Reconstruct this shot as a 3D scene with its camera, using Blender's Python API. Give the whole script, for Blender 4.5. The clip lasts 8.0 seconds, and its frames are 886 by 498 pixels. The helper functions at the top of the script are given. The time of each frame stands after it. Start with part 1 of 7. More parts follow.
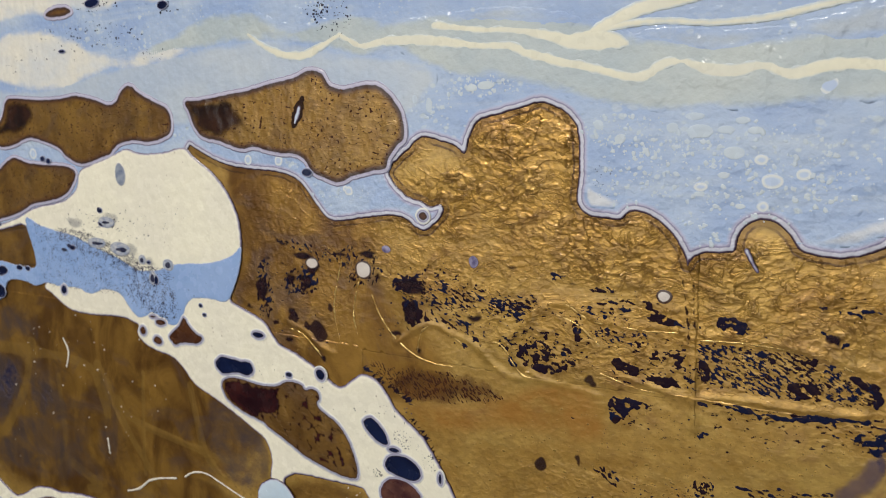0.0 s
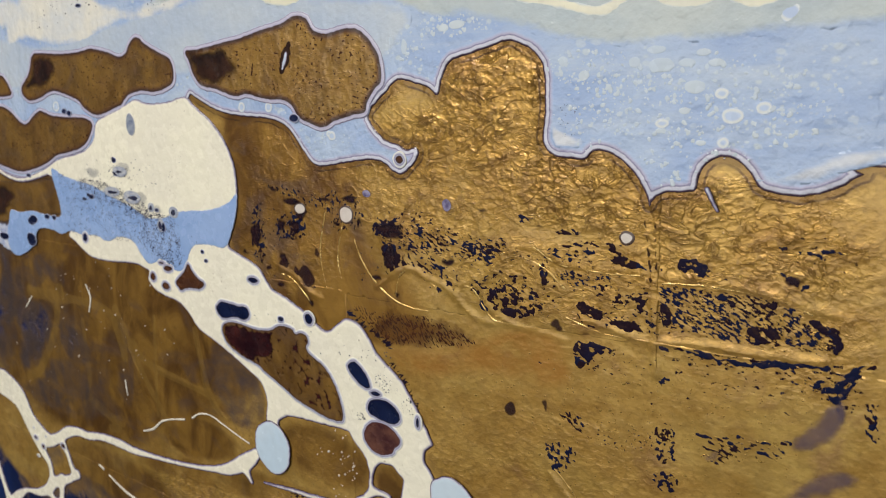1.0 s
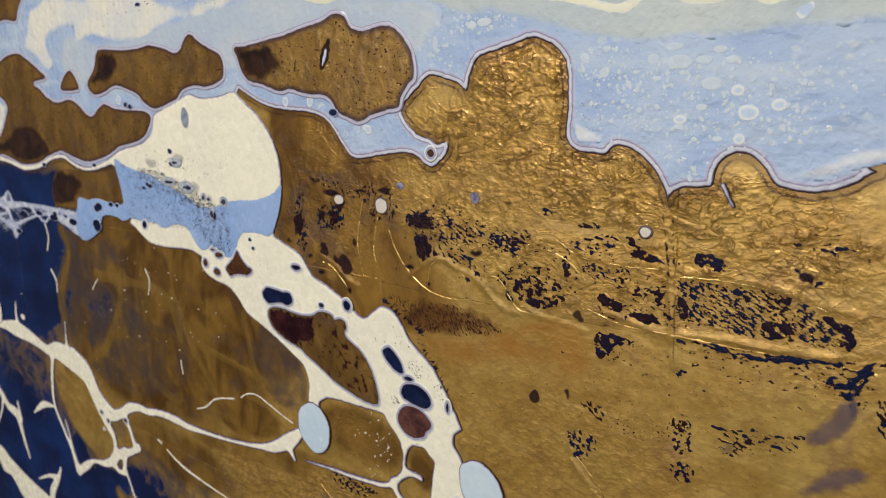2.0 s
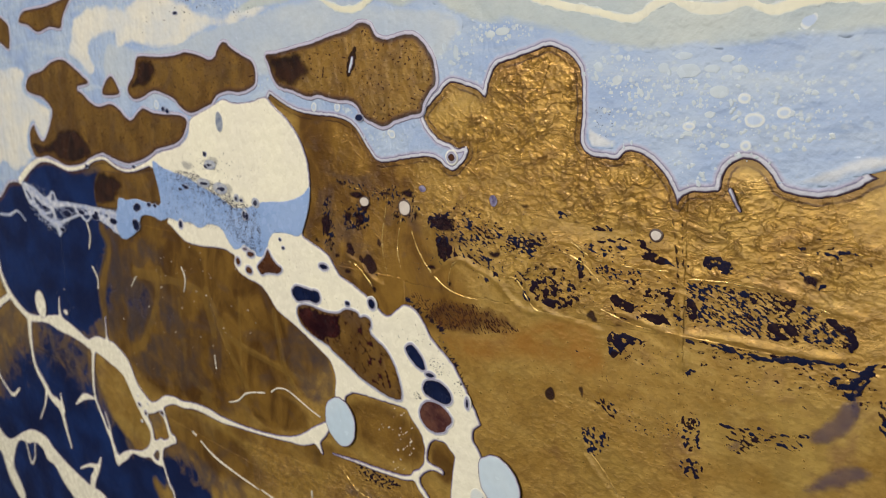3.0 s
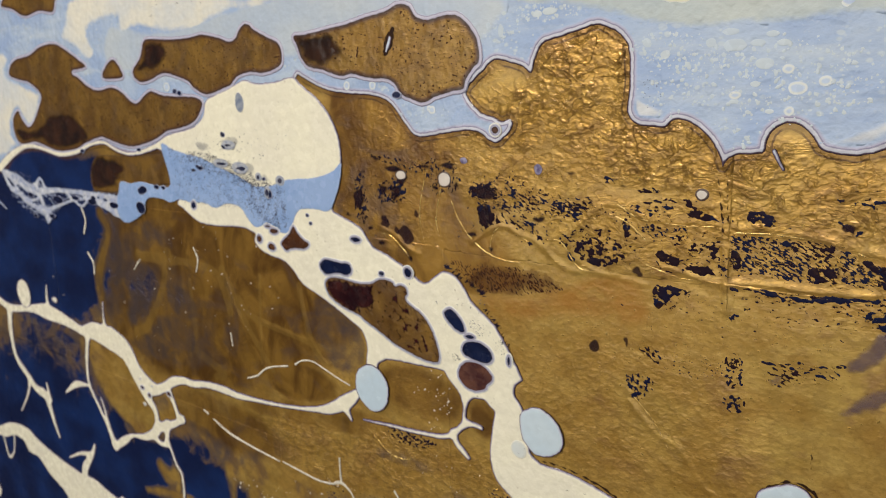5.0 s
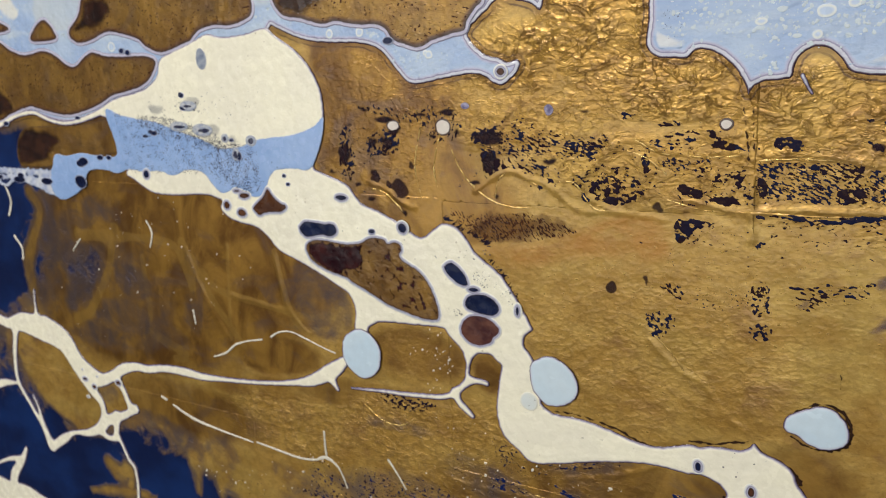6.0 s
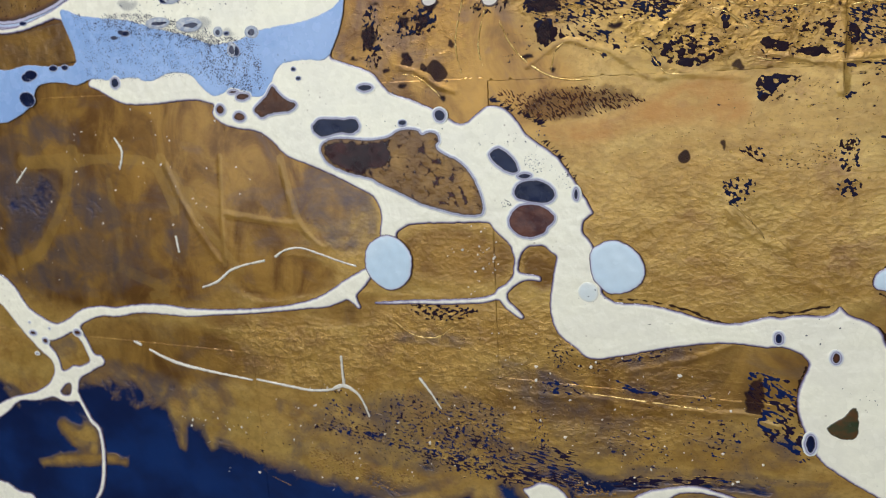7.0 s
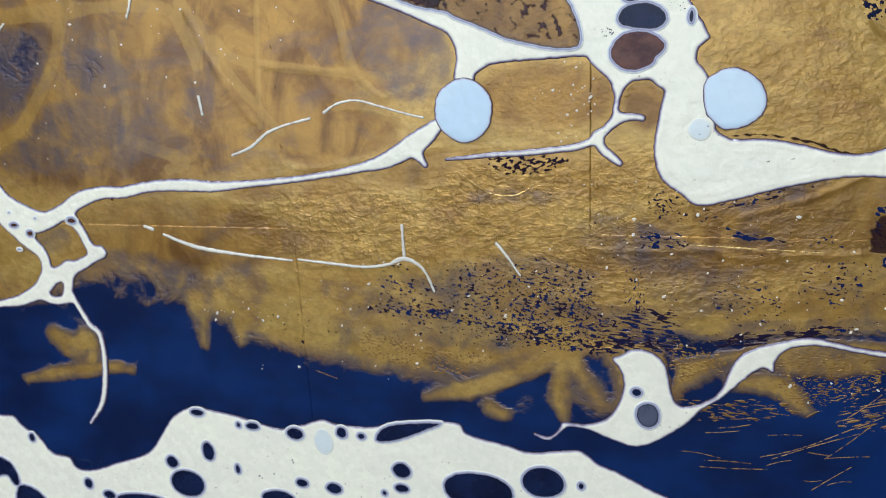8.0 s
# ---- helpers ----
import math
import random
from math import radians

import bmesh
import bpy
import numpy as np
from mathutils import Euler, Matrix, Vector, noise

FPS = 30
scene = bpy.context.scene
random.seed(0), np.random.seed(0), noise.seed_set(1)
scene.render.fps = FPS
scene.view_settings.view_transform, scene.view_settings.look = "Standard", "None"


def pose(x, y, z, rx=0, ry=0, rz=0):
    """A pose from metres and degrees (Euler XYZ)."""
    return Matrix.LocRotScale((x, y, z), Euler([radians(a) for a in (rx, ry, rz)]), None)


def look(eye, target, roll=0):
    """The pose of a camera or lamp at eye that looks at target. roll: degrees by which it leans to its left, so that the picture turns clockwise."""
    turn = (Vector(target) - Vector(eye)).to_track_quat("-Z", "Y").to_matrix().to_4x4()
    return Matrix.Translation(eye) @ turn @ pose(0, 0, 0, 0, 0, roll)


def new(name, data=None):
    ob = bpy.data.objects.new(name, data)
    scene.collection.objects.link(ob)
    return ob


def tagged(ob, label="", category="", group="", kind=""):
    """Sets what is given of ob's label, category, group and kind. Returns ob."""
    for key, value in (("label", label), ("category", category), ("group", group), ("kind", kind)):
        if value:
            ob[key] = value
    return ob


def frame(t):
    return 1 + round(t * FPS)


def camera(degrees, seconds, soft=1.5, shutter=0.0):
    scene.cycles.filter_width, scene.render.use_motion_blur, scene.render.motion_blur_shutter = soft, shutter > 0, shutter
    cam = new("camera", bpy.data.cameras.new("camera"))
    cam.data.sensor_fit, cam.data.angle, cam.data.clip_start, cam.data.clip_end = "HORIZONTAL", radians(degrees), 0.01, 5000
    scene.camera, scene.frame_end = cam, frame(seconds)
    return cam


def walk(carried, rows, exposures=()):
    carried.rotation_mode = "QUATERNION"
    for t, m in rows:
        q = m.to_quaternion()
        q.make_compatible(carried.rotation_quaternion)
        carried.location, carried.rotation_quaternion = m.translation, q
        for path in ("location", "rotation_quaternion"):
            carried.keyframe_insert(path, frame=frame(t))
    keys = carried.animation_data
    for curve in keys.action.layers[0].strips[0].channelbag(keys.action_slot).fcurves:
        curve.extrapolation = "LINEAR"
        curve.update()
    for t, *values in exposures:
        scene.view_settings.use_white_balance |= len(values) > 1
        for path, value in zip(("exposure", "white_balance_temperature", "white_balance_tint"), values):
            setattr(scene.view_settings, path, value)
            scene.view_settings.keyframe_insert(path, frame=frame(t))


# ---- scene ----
from mathutils import kdtree

cam = camera(58.4, 8.0, soft=1.0)
cam.data.dof.use_dof, cam.data.dof.focus_distance, cam.data.dof.aperture_fstop = True, 0.295, 20.0
PATH = [
    (0, (0.004, 0.093, 1.501), (-1.034, 1.775, 1.193), -1.3),
    (0.5, (0.022, 0.104, 1.492), (-1.086, 1.735, 1.156), -1.2),
    (1, (0.036, 0.113, 1.488), (-1.148, 1.683, 1.122), -1.4),
    (2.5, (0.059, 0.115, 1.493), (-1.291, 1.537, 1.098), -1.8),
    (3, (0.065, 0.111, 1.494), (-1.307, 1.511, 1.1), -1.9),
    (3.5, (0.069, 0.103, 1.495), (-1.305, 1.499, 1.094), -2.0),
    (4, (0.068, 0.09, 1.494), (-1.288, 1.502, 1.088), -2.0),
    (4.5, (0.058, 0.074, 1.493), (-1.255, 1.526, 1.08), -2.0),
    (6, (-0.005, 0.036, 1.467), (-1.024, 1.701, 1.031), -2.7),
    (6.5, (-0.043, 0.027, 1.446), (-0.924, 1.766, 0.998), -3.1),
    (7, (-0.086, 0.017, 1.415), (-0.825, 1.819, 0.963), -3.1),
    (7.5, (-0.132, 0.015, 1.387), (-0.738, 1.852, 0.877), -3.1),
    (8, (-0.172, 0.018, 1.359), (-0.686, 1.873, 0.814), -2.8),
]
walk(cam, [(t, look(eye, target, roll)) for t, eye, target, roll in PATH],
     exposures=[(0.0, -0.20, 6700, 10), (1.0, -0.08, 6700, 10), (3.5, -0.10, 7150, 10), (4.5, -0.11, 7200, 10), (6.5, -0.03, 6400, 8), (7.0, -0.05, 6050, 8), (7.5, 0.02, 5800, 7), (8.0, 0.12, 5600, 6)])

# ---- world and light: a closed gallery room lit by one soft ceiling light and a wide window ----
PANEL_Y = 0.354        # front of the painted ground
PANEL_Z = 1.40         # height of the painting's origin
world = bpy.data.worlds.new("room_air")
world.use_nodes = True
world.node_tree.nodes["Background"].inputs[0].default_value = (0.9, 0.95, 1.0, 1)
world.node_tree.nodes["Background"].inputs[1].default_value = 0.02
scene.world = world
scene.view_settings.exposure = 0.0


def ceiling_lamp(name, eye, target, wide, deep, watts, colour):
    lamp = bpy.data.lights.new(name, "AREA")
    lamp.shape, lamp.size, lamp.size_y = "RECTANGLE", wide, deep
    lamp.energy, lamp.color = watts, colour
    ob = new(name, lamp)
    ob.matrix_world = look(eye, target)
    return ob


ceiling_lamp("ceiling_light", (-0.9, -1.3, 2.82), (-0.35, 0.35, 1.35), 1.8, 0.5, 66, (1.0, 0.95, 0.88))
# daylight of the window in the wall opposite the painting
ceiling_lamp("window_light", (-1.35, -3.43, 1.56), (-1.35, 0, 1.56), 4.45, 2.18, 54, (0.95, 0.98, 1.0))

# ---- outlines and strokes of the painting, in millimetres from its origin ----
COAST_WEST = [(-914.8, -25.7), (-790.9, 0.9), (-755.6, 7.3), (-726.3, 22.6), (-689.0, 25.7), (-663.3, 40.0), (-628.8, 46.6), (-605.3, 44.8), (-577.7, 41.4), (-555.4, 43.7), (-536.3, 48.8), (-512.9, 51.4), (-490.7, 46.9), (-468.9, 45.5), (-438.7, 50.3), (-371.1, 60.1), (-307.0, 83.8), (-297.8, 92.8)]
COAST_MID = [(-295.2, 93.6), (-286.0, 89.4), (-273.3, 85.2), (-259.1, 83.3), (-242.0, 82.2), (-230.7, 79.2), (-224.6, 73.7), (-220.1, 68.4), (-215.1, 63.3), (-209.0, 61.8), (-196.1, 63.6), (-181.7, 65.3), (-174.8, 64.5), (-169.5, 61.1), (-165.0, 60.0), (-160.1, 63.1), (-156.1, 67.5), (-157.3, 71.0), (-162.0, 69.9), (-166.5, 72.0), (-173.1, 73.8), (-178.4, 78.2), (-181.3, 82.7), (-178.1, 87.2), (-171.9, 91.7), (-165.7, 96.5), (-158.0, 95.3), (-150.5, 93.1), (-146.3, 90.1), (-143.7, 96.8), (-139.8, 102.4), (-129.9, 104.8), (-121.9, 106.6), (-115.3, 108.2)]
COAST_EAST = [(-108.9, 106.2), (-103.6, 102.8), (-101.0, 97.3), (-100.6, 86.6), (-101.0, 78.7), (-101.4, 73.8), (-98.2, 69.3), (-91.0, 68.0), (-84.9, 67.9), (-82.0, 70.7), (-77.1, 70.3), (-72.3, 67.9), (-68.5, 64.5), (-65.6, 60.8), (-63.3, 56.3), (-62.3, 53.1), (-60.7, 56.3), (-56.4, 58.2), (-51.1, 58.4), (-47.5, 59.4), (-46.9, 62.9), (-44.9, 67.1), (-40.4, 69.6), (-35.5, 68.8), (-31.2, 64.6), (-29.2, 61.1), (-24.7, 59.4), (-17.0, 58.9), (-9.6, 60.8), (-5.7, 63.0), (-1.3, 65.6), (9.5, 67.7)]
ISLAND_LONG = [(-296.9, 114.5), (-289.2, 114.7), (-270.5, 116.6), (-256.3, 118.0), (-242.5, 120.4), (-229.4, 122.1), (-220.5, 124.7), (-213.8, 123.2), (-209.6, 118.0), (-202.3, 116.3), (-190.7, 117.6), (-183.8, 116.2), (-177.2, 110.4), (-174.2, 104.9), (-173.4, 97.2), (-176.5, 93.9), (-180.7, 89.5), (-183.2, 84.5), (-189.4, 83.7), (-199.6, 81.3), (-207.2, 78.6), (-214.8, 80.6), (-220.8, 82.9), (-225.3, 88.2), (-231.5, 90.6), (-241.4, 91.1), (-254.8, 93.7), (-260.1, 92.7), (-267.1, 93.7), (-276.0, 96.4), (-287.0, 98.6), (-292.2, 103.9), (-294.4, 109.2)]
ISLAND_WEST = [(-438.7, 121.3), (-415.9, 119.5), (-394.2, 119.4), (-380.2, 120.4), (-364.2, 117.6), (-353.8, 114.8), (-347.3, 116.7), (-342.8, 121.5), (-336.5, 123.6), (-330.0, 119.8), (-319.3, 115.3), (-309.8, 111.2), (-308.2, 103.6), (-311.5, 99.2), (-324.9, 96.4), (-336.5, 97.3), (-349.0, 95.3), (-356.1, 90.5), (-362.8, 88.9), (-380.0, 85.3), (-393.1, 89.2), (-399.3, 93.8), (-416.7, 98.4), (-427.9, 99.3), (-440.5, 95.9), (-454.6, 94.7), (-462.3, 101.2), (-450.9, 110.2), (-445.6, 119.1)]
ISLAND_BROWN = [(-650.8, 105.7), (-639.3, 116.0), (-609.7, 119.4), (-590.4, 124.7), (-567.7, 125.8), (-553.0, 121.3), (-534.8, 113.2), (-524.7, 106.8), (-552.9, 104.6), (-576.9, 103.9), (-543.3, 101.9), (-527.2, 94.6), (-511.9, 90.3), (-492.7, 92.1), (-480.1, 88.9), (-468.6, 82.2), (-460.4, 81.1), (-450.9, 86.0), (-442.2, 88.6), (-430.9, 85.9), (-415.8, 84.8), (-394.1, 84.0), (-386.4, 80.5), (-388.7, 75.3), (-397.2, 68.1), (-412.6, 64.2), (-428.3, 62.0), (-445.5, 55.8), (-471.9, 50.9), (-489.3, 52.3), (-507.0, 55.7), (-516.3, 56.7), (-537.3, 52.2), (-554.3, 47.2), (-582.3, 44.8), (-604.1, 48.5), (-621.1, 51.1), (-647.0, 48.9), (-656.6, 58.2), (-654.8, 70.3), (-643.5, 76.5), (-639.3, 70.5), (-629.2, 63.6), (-617.7, 68.4), (-605.4, 79.9), (-600.0, 88.9), (-617.1, 98.1), (-634.7, 100.7)]
ISLAND_CHIP = [(-502.3, 97.8), (-498.2, 106.0), (-485.9, 111.1), (-476.4, 103.5), (-477.0, 97.3)]
ISLAND_TOP = [(-647.5, 159.2), (-635.8, 166.3), (-617.0, 166.8), (-587.7, 166.3), (-559.5, 167.8), (-533.4, 168.4), (-542.8, 164.2), (-556.1, 155.3), (-562.8, 147.6), (-584.1, 150.0), (-608.1, 147.9), (-627.6, 154.5)]
ISLAND_CORNER = [(-778.8, 173.6), (-702.5, 169.2), (-679.5, 163.1), (-671.2, 156.4), (-673.4, 144.0), (-679.7, 138.8), (-698.0, 145.5), (-724.2, 153.5), (-769.8, 157.6)]
ISLAND_FAR = [(-401.1, 163.6), (-393.1, 166.6), (-381.9, 166.4), (-376.7, 162.9), (-384.2, 160.7), (-396.5, 160.9)]
BULB = [(-352.2, 90.7), (-342.9, 93.0), (-332.3, 90.7), (-315.4, 91.3), (-301.1, 93.4), (-293.7, 88.6), (-282.9, 82.0), (-275.3, 75.0), (-270.4, 68.1), (-267.1, 60.3), (-266.1, 50.4), (-267.3, 41.0), (-270.6, 32.7), (-277.2, 20.6), (-287.6, 11.8), (-307.9, 9.6), (-330.3, -1.8), (-347.7, 2.2), (-359.0, 4.0), (-385.9, 2.7), (-403.6, 3.7), (-418.4, 10.7), (-425.9, 15.0), (-416.3, 24.0), (-408.8, 37.4), (-420.6, 46.4), (-441.0, 50.0), (-429.3, 59.6), (-400.8, 64.9), (-387.6, 72.0), (-383.2, 81.2), (-371.5, 85.4), (-359.4, 88.4)]
ARM = [(-286.6, 23.1), (-277.2, 21.2), (-264.5, 17.0), (-254.1, 12.8), (-246.6, 4.3), (-234.2, -0.2), (-224.5, -4.6), (-215.1, -10.3), (-210.4, -11.1), (-204.9, -7.4), (-199.2, -3.8), (-192.6, -4.5), (-186.9, -9.1), (-182.0, -16.2), (-175.8, -20.8), (-168.6, -26.1), (-163.3, -33.2), (-159.4, -39.7), (-155.5, -47.4), (-155.1, -52.3), (-186.6, -59.9), (-197.0, -54.5), (-204.8, -55.0), (-214.4, -55.3), (-227.6, -55.6), (-241.4, -57.2), (-248.8, -61.4), (-256.2, -63.0), (-254.7, -53.6), (-258.4, -44.4), (-269.1, -39.4), (-282.0, -33.6), (-293.4, -29.2), (-305.2, -24.6), (-312.8, -17.4), (-320.7, -12.6), (-331.4, -11.0), (-342.1, -7.8), (-345.8, -0.7), (-324.9, 7.7), (-303.3, 14.4)]
ARM_BEND = [(-174.0, -30.6), (-164.7, -35.3), (-159.0, -42.1), (-155.2, -47.8), (-157.2, -54.6), (-157.3, -59.9), (-153.4, -64.9), (-149.7, -76.6), (-149.3, -86.0), (-145.9, -89.2), (-142.0, -90.6), (-129.0, -90.8), (-116.5, -93.1), (-104.3, -96.2), (-92.5, -96.6), (-78.9, -93.1), (-78.6, -105.3), (-92.4, -105.7), (-104.2, -106.5), (-124.0, -110.7), (-139.6, -115.1), (-154.5, -118.0), (-161.9, -112.9), (-169.6, -106.9), (-172.9, -96.0), (-171.6, -81.7), (-169.6, -70.5), (-171.6, -65.2), (-182.3, -64.0), (-193.6, -58.8), (-196.0, -48.0)]
ARM_END = [(-93.9, -98.4), (-85.2, -96.0), (-76.7, -93.0), (-68.3, -91.2), (-61.1, -91.1), (-57.1, -89.2), (-54.8, -86.7), (-52.0, -90.0), (-44.8, -92.3), (-39.6, -96.6), (-37.8, -101.2), (-26.6, -116.7), (-9.2, -143.4), (-18.2, -177.3), (-33.3, -169.7), (-41.4, -165.4), (-50.1, -160.8), (-58.9, -154.3), (-64.8, -143.5), (-68.0, -135.0), (-68.9, -126.2), (-67.1, -118.5), (-65.2, -113.3), (-66.4, -109.7), (-70.8, -106.9), (-78.4, -105.1), (-87.1, -103.6), (-93.8, -102.2)]
NECK = [(-277.3, -28.1), (-267.4, -32.7), (-254.4, -37.3), (-238.7, -45.7), (-223.2, -49.8), (-205.1, -51.9), (-194.8, -53.4), (-185.1, -63.7), (-192.2, -60.9), (-202.3, -55.9), (-217.5, -56.5), (-236.4, -57.3), (-243.0, -59.0), (-247.3, -62.6), (-246.5, -69.0), (-244.4, -76.3), (-258.1, -79.2), (-259.1, -71.7), (-253.8, -60.7), (-254.0, -51.9), (-258.3, -43.9), (-267.9, -38.0)]
CREAM_SOUTHWEST = [(-883.1, -256.5), (-855.6, -262.6), (-830.3, -258.8), (-793.3, -240.8), (-760.1, -228.0), (-724.9, -224.5), (-707.2, -230.2), (-683.6, -235.0), (-660.5, -238.5), (-643.4, -240.0), (-621.3, -241.4), (-599.3, -239.7), (-584.4, -242.9), (-556.5, -252.0), (-637.5, -280.8), (-663.8, -270.8), (-674.8, -267.4), (-691.4, -261.0), (-707.3, -251.0), (-726.8, -250.9), (-737.3, -241.8), (-757.7, -241.5), (-774.1, -248.1), (-789.4, -250.5), (-809.3, -256.2), (-828.4, -274.7), (-838.9, -294.6), (-824.7, -306.8), (-814.1, -320.1), (-825.5, -330.7), (-846.7, -324.2), (-865.6, -309.7), (-875.3, -292.0), (-894.0, -283.6)]
CREAM_SOUTH = [(-561.6, -246.3), (-537.5, -247.1), (-527.6, -247.0), (-521.2, -253.6), (-512.4, -258.3), (-504.9, -268.5), (-493.7, -270.3), (-489.3, -277.1), (-477.8, -276.6), (-461.6, -270.5), (-440.0, -261.8), (-428.8, -248.5), (-420.1, -237.5), (-407.0, -230.7), (-397.0, -232.1), (-382.3, -234.2), (-369.5, -237.3), (-356.8, -239.4), (-343.6, -235.6), (-333.8, -232.1), (-324.7, -233.9), (-306.4, -233.8), (-294.2, -229.5), (-270.8, -227.4), (-260.9, -228.0), (-258.2, -232.4), (-251.3, -234.8), (-237.4, -237.4), (-226.5, -239.9), (-210.4, -237.4), (-202.5, -236.8), (-194.6, -242.6), (-184.1, -246.8), (-171.2, -253.4), (-158.4, -259.4), (-125.2, -282.1), (-210.7, -304.3), (-366.6, -328.1), (-564.4, -358.3), (-593.0, -317.1)]
CREAM_FISH = [(-188.7, -189.0), (-185.0, -186.9), (-180.1, -183.8), (-174.1, -184.0), (-169.2, -186.4), (-165.4, -191.5), (-163.1, -202.3), (-160.0, -209.0), (-154.0, -209.3), (-145.8, -205.1), (-141.4, -199.3), (-139.4, -192.4), (-135.2, -184.2), (-128.6, -179.8), (-119.8, -176.7), (-109.0, -174.0), (-98.1, -175.4), (-89.4, -177.4), (-79.2, -178.5), (-62.1, -180.1), (-61.8, -182.3), (-78.9, -181.0), (-91.3, -179.3), (-102.2, -177.4), (-110.9, -177.9), (-117.4, -180.4), (-121.0, -185.8), (-121.2, -190.6), (-125.8, -188.8), (-131.3, -193.1), (-136.7, -198.9), (-142.3, -204.8), (-150.3, -211.0), (-154.9, -216.9), (-162.0, -223.2), (-171.8, -229.9), (-179.3, -231.6), (-189.5, -228.8), (-199.9, -224.8), (-210.3, -224.0), (-210.3, -222.5), (-199.9, -222.5), (-190.9, -218.7), (-185.9, -211.2), (-183.5, -202.5), (-184.9, -194.3)]
DISC_A = [(-265.4, -76.8), (-263.6, -69.6), (-257.8, -65.0), (-252.8, -63.4), (-246.6, -65.3), (-241.2, -71.3), (-240.4, -78.5), (-243.1, -85.7), (-248.8, -90.1), (-255.1, -90.5), (-261.3, -86.7), (-264.9, -81.7)]
DISC_B = [(-154.3, -68.9), (-149.8, -64.2), (-143.6, -62.7), (-137.2, -65.1), (-132.9, -69.5), (-130.9, -75.0), (-132.2, -80.5), (-137.2, -84.8), (-143.5, -86.5), (-147.1, -86.0), (-150.7, -82.8), (-153.4, -79.0)]
DISC_C = [(-44.2, -76.1), (-42.9, -72.2), (-39.5, -69.9), (-36.0, -67.8), (-31.0, -65.9), (-26.0, -67.3), (-22.5, -71.3), (-21.1, -76.1), (-22.0, -79.8), (-25.2, -82.4), (-30.1, -83.5), (-35.2, -82.2), (-38.4, -79.7), (-40.5, -79.0), (-43.1, -78.3)]
POOL_BLUE = [(-437.7, 53.3), (-423.8, 50.4), (-406.2, 47.8), (-391.6, 45.7), (-380.0, 42.3), (-368.7, 39.1), (-355.4, 35.9), (-344.7, 31.8), (-336.0, 30.9), (-325.1, 32.2), (-316.2, 35.4), (-305.7, 36.9), (-293.6, 37.8), (-281.7, 39.9), (-271.9, 43.6), (-266.3, 47.5), (-268.0, 37.8), (-271.9, 29.1), (-278.1, 20.5), (-289.7, 20.6), (-301.0, 19.7), (-306.3, 15.9), (-310.5, 8.7), (-315.2, 4.7), (-322.4, 4.8), (-328.4, 7.7), (-337.3, 7.1), (-344.2, 5.5), (-351.1, 10.5), (-357.5, 16.8), (-369.9, 18.2), (-383.5, 14.5), (-394.4, 16.9), (-409.8, 16.2), (-422.6, 17.3), (-433.9, 14.6), (-444.5, 16.5), (-461.7, 15.4), (-469.9, 4.9), (-483.4, -2.0), (-496.2, -4.4), (-503.9, 1.8), (-503.4, 11.4), (-499.0, 19.0), (-494.8, 25.8), (-482.9, 24.9), (-467.7, 26.9), (-448.2, 25.3), (-431.3, 27.3)]
GOLD_BAND = [(-525.0, 42.5), (-491.5, 43.7), (-464.8, 44.5), (-439.4, 47.3), (-428.4, 43.2), (-425.7, 30.2), (-435.8, 26.8), (-487.4, 23.8), (-502.7, 17.7), (-522.1, 17.1), (-536.8, 18.1), (-537.2, 31.1)]
CELL_NAVY = [(-288.3, -10.9), (-283.7, -7.3), (-271.7, -7.7), (-264.9, -7.6), (-263.0, -11.2), (-266.3, -14.4), (-274.1, -14.0), (-282.9, -16.0), (-286.9, -14.1)]
CELL_AMBER = [(-285.2, -21.1), (-281.3, -17.4), (-272.6, -16.3), (-259.2, -17.4), (-249.2, -16.3), (-240.9, -12.7), (-233.1, -13.3), (-231.4, -16.1), (-228.5, -14.3), (-223.9, -15.0), (-222.6, -18.5), (-224.4, -21.3), (-220.0, -24.5), (-212.7, -28.3), (-207.1, -34.9), (-203.7, -42.9), (-202.6, -49.8), (-205.1, -52.8), (-214.2, -52.8), (-226.4, -50.0), (-235.6, -47.2), (-245.0, -42.6), (-254.5, -38.8), (-259.3, -36.1), (-267.6, -34.4), (-277.6, -31.1), (-283.4, -26.9)]
CELL_MAROON = [(-283.5, -21.0), (-279.7, -18.3), (-272.7, -17.2), (-259.3, -18.2), (-249.3, -17.1), (-244.3, -15.6), (-248.0, -20.5), (-246.8, -25.5), (-250.4, -29.9), (-258.9, -32.3), (-263.5, -34.8), (-270.8, -32.8), (-278.2, -30.2), (-282.3, -26.3)]
CELL_RUST = [(-321.1, -1.0), (-313.5, 5.0), (-309.2, 10.2), (-305.9, 7.3), (-302.0, 3.5), (-295.9, 0.7), (-299.2, -3.2), (-310.3, -4.5), (-316.1, -6.3), (-319.7, -4.6)]
CELL_SLANT = [(-198.6, -24.2), (-194.7, -22.2), (-190.5, -24.4), (-187.0, -28.5), (-185.8, -32.5), (-189.5, -33.2), (-194.5, -30.5), (-198.1, -26.9)]
CELL_DARK = [(-187.9, -40.6), (-185.5, -37.8), (-179.8, -36.2), (-174.3, -37.2), (-170.3, -40.1), (-169.5, -43.5), (-172.7, -46.4), (-178.8, -46.5), (-184.9, -45.3), (-188.0, -43.3)]
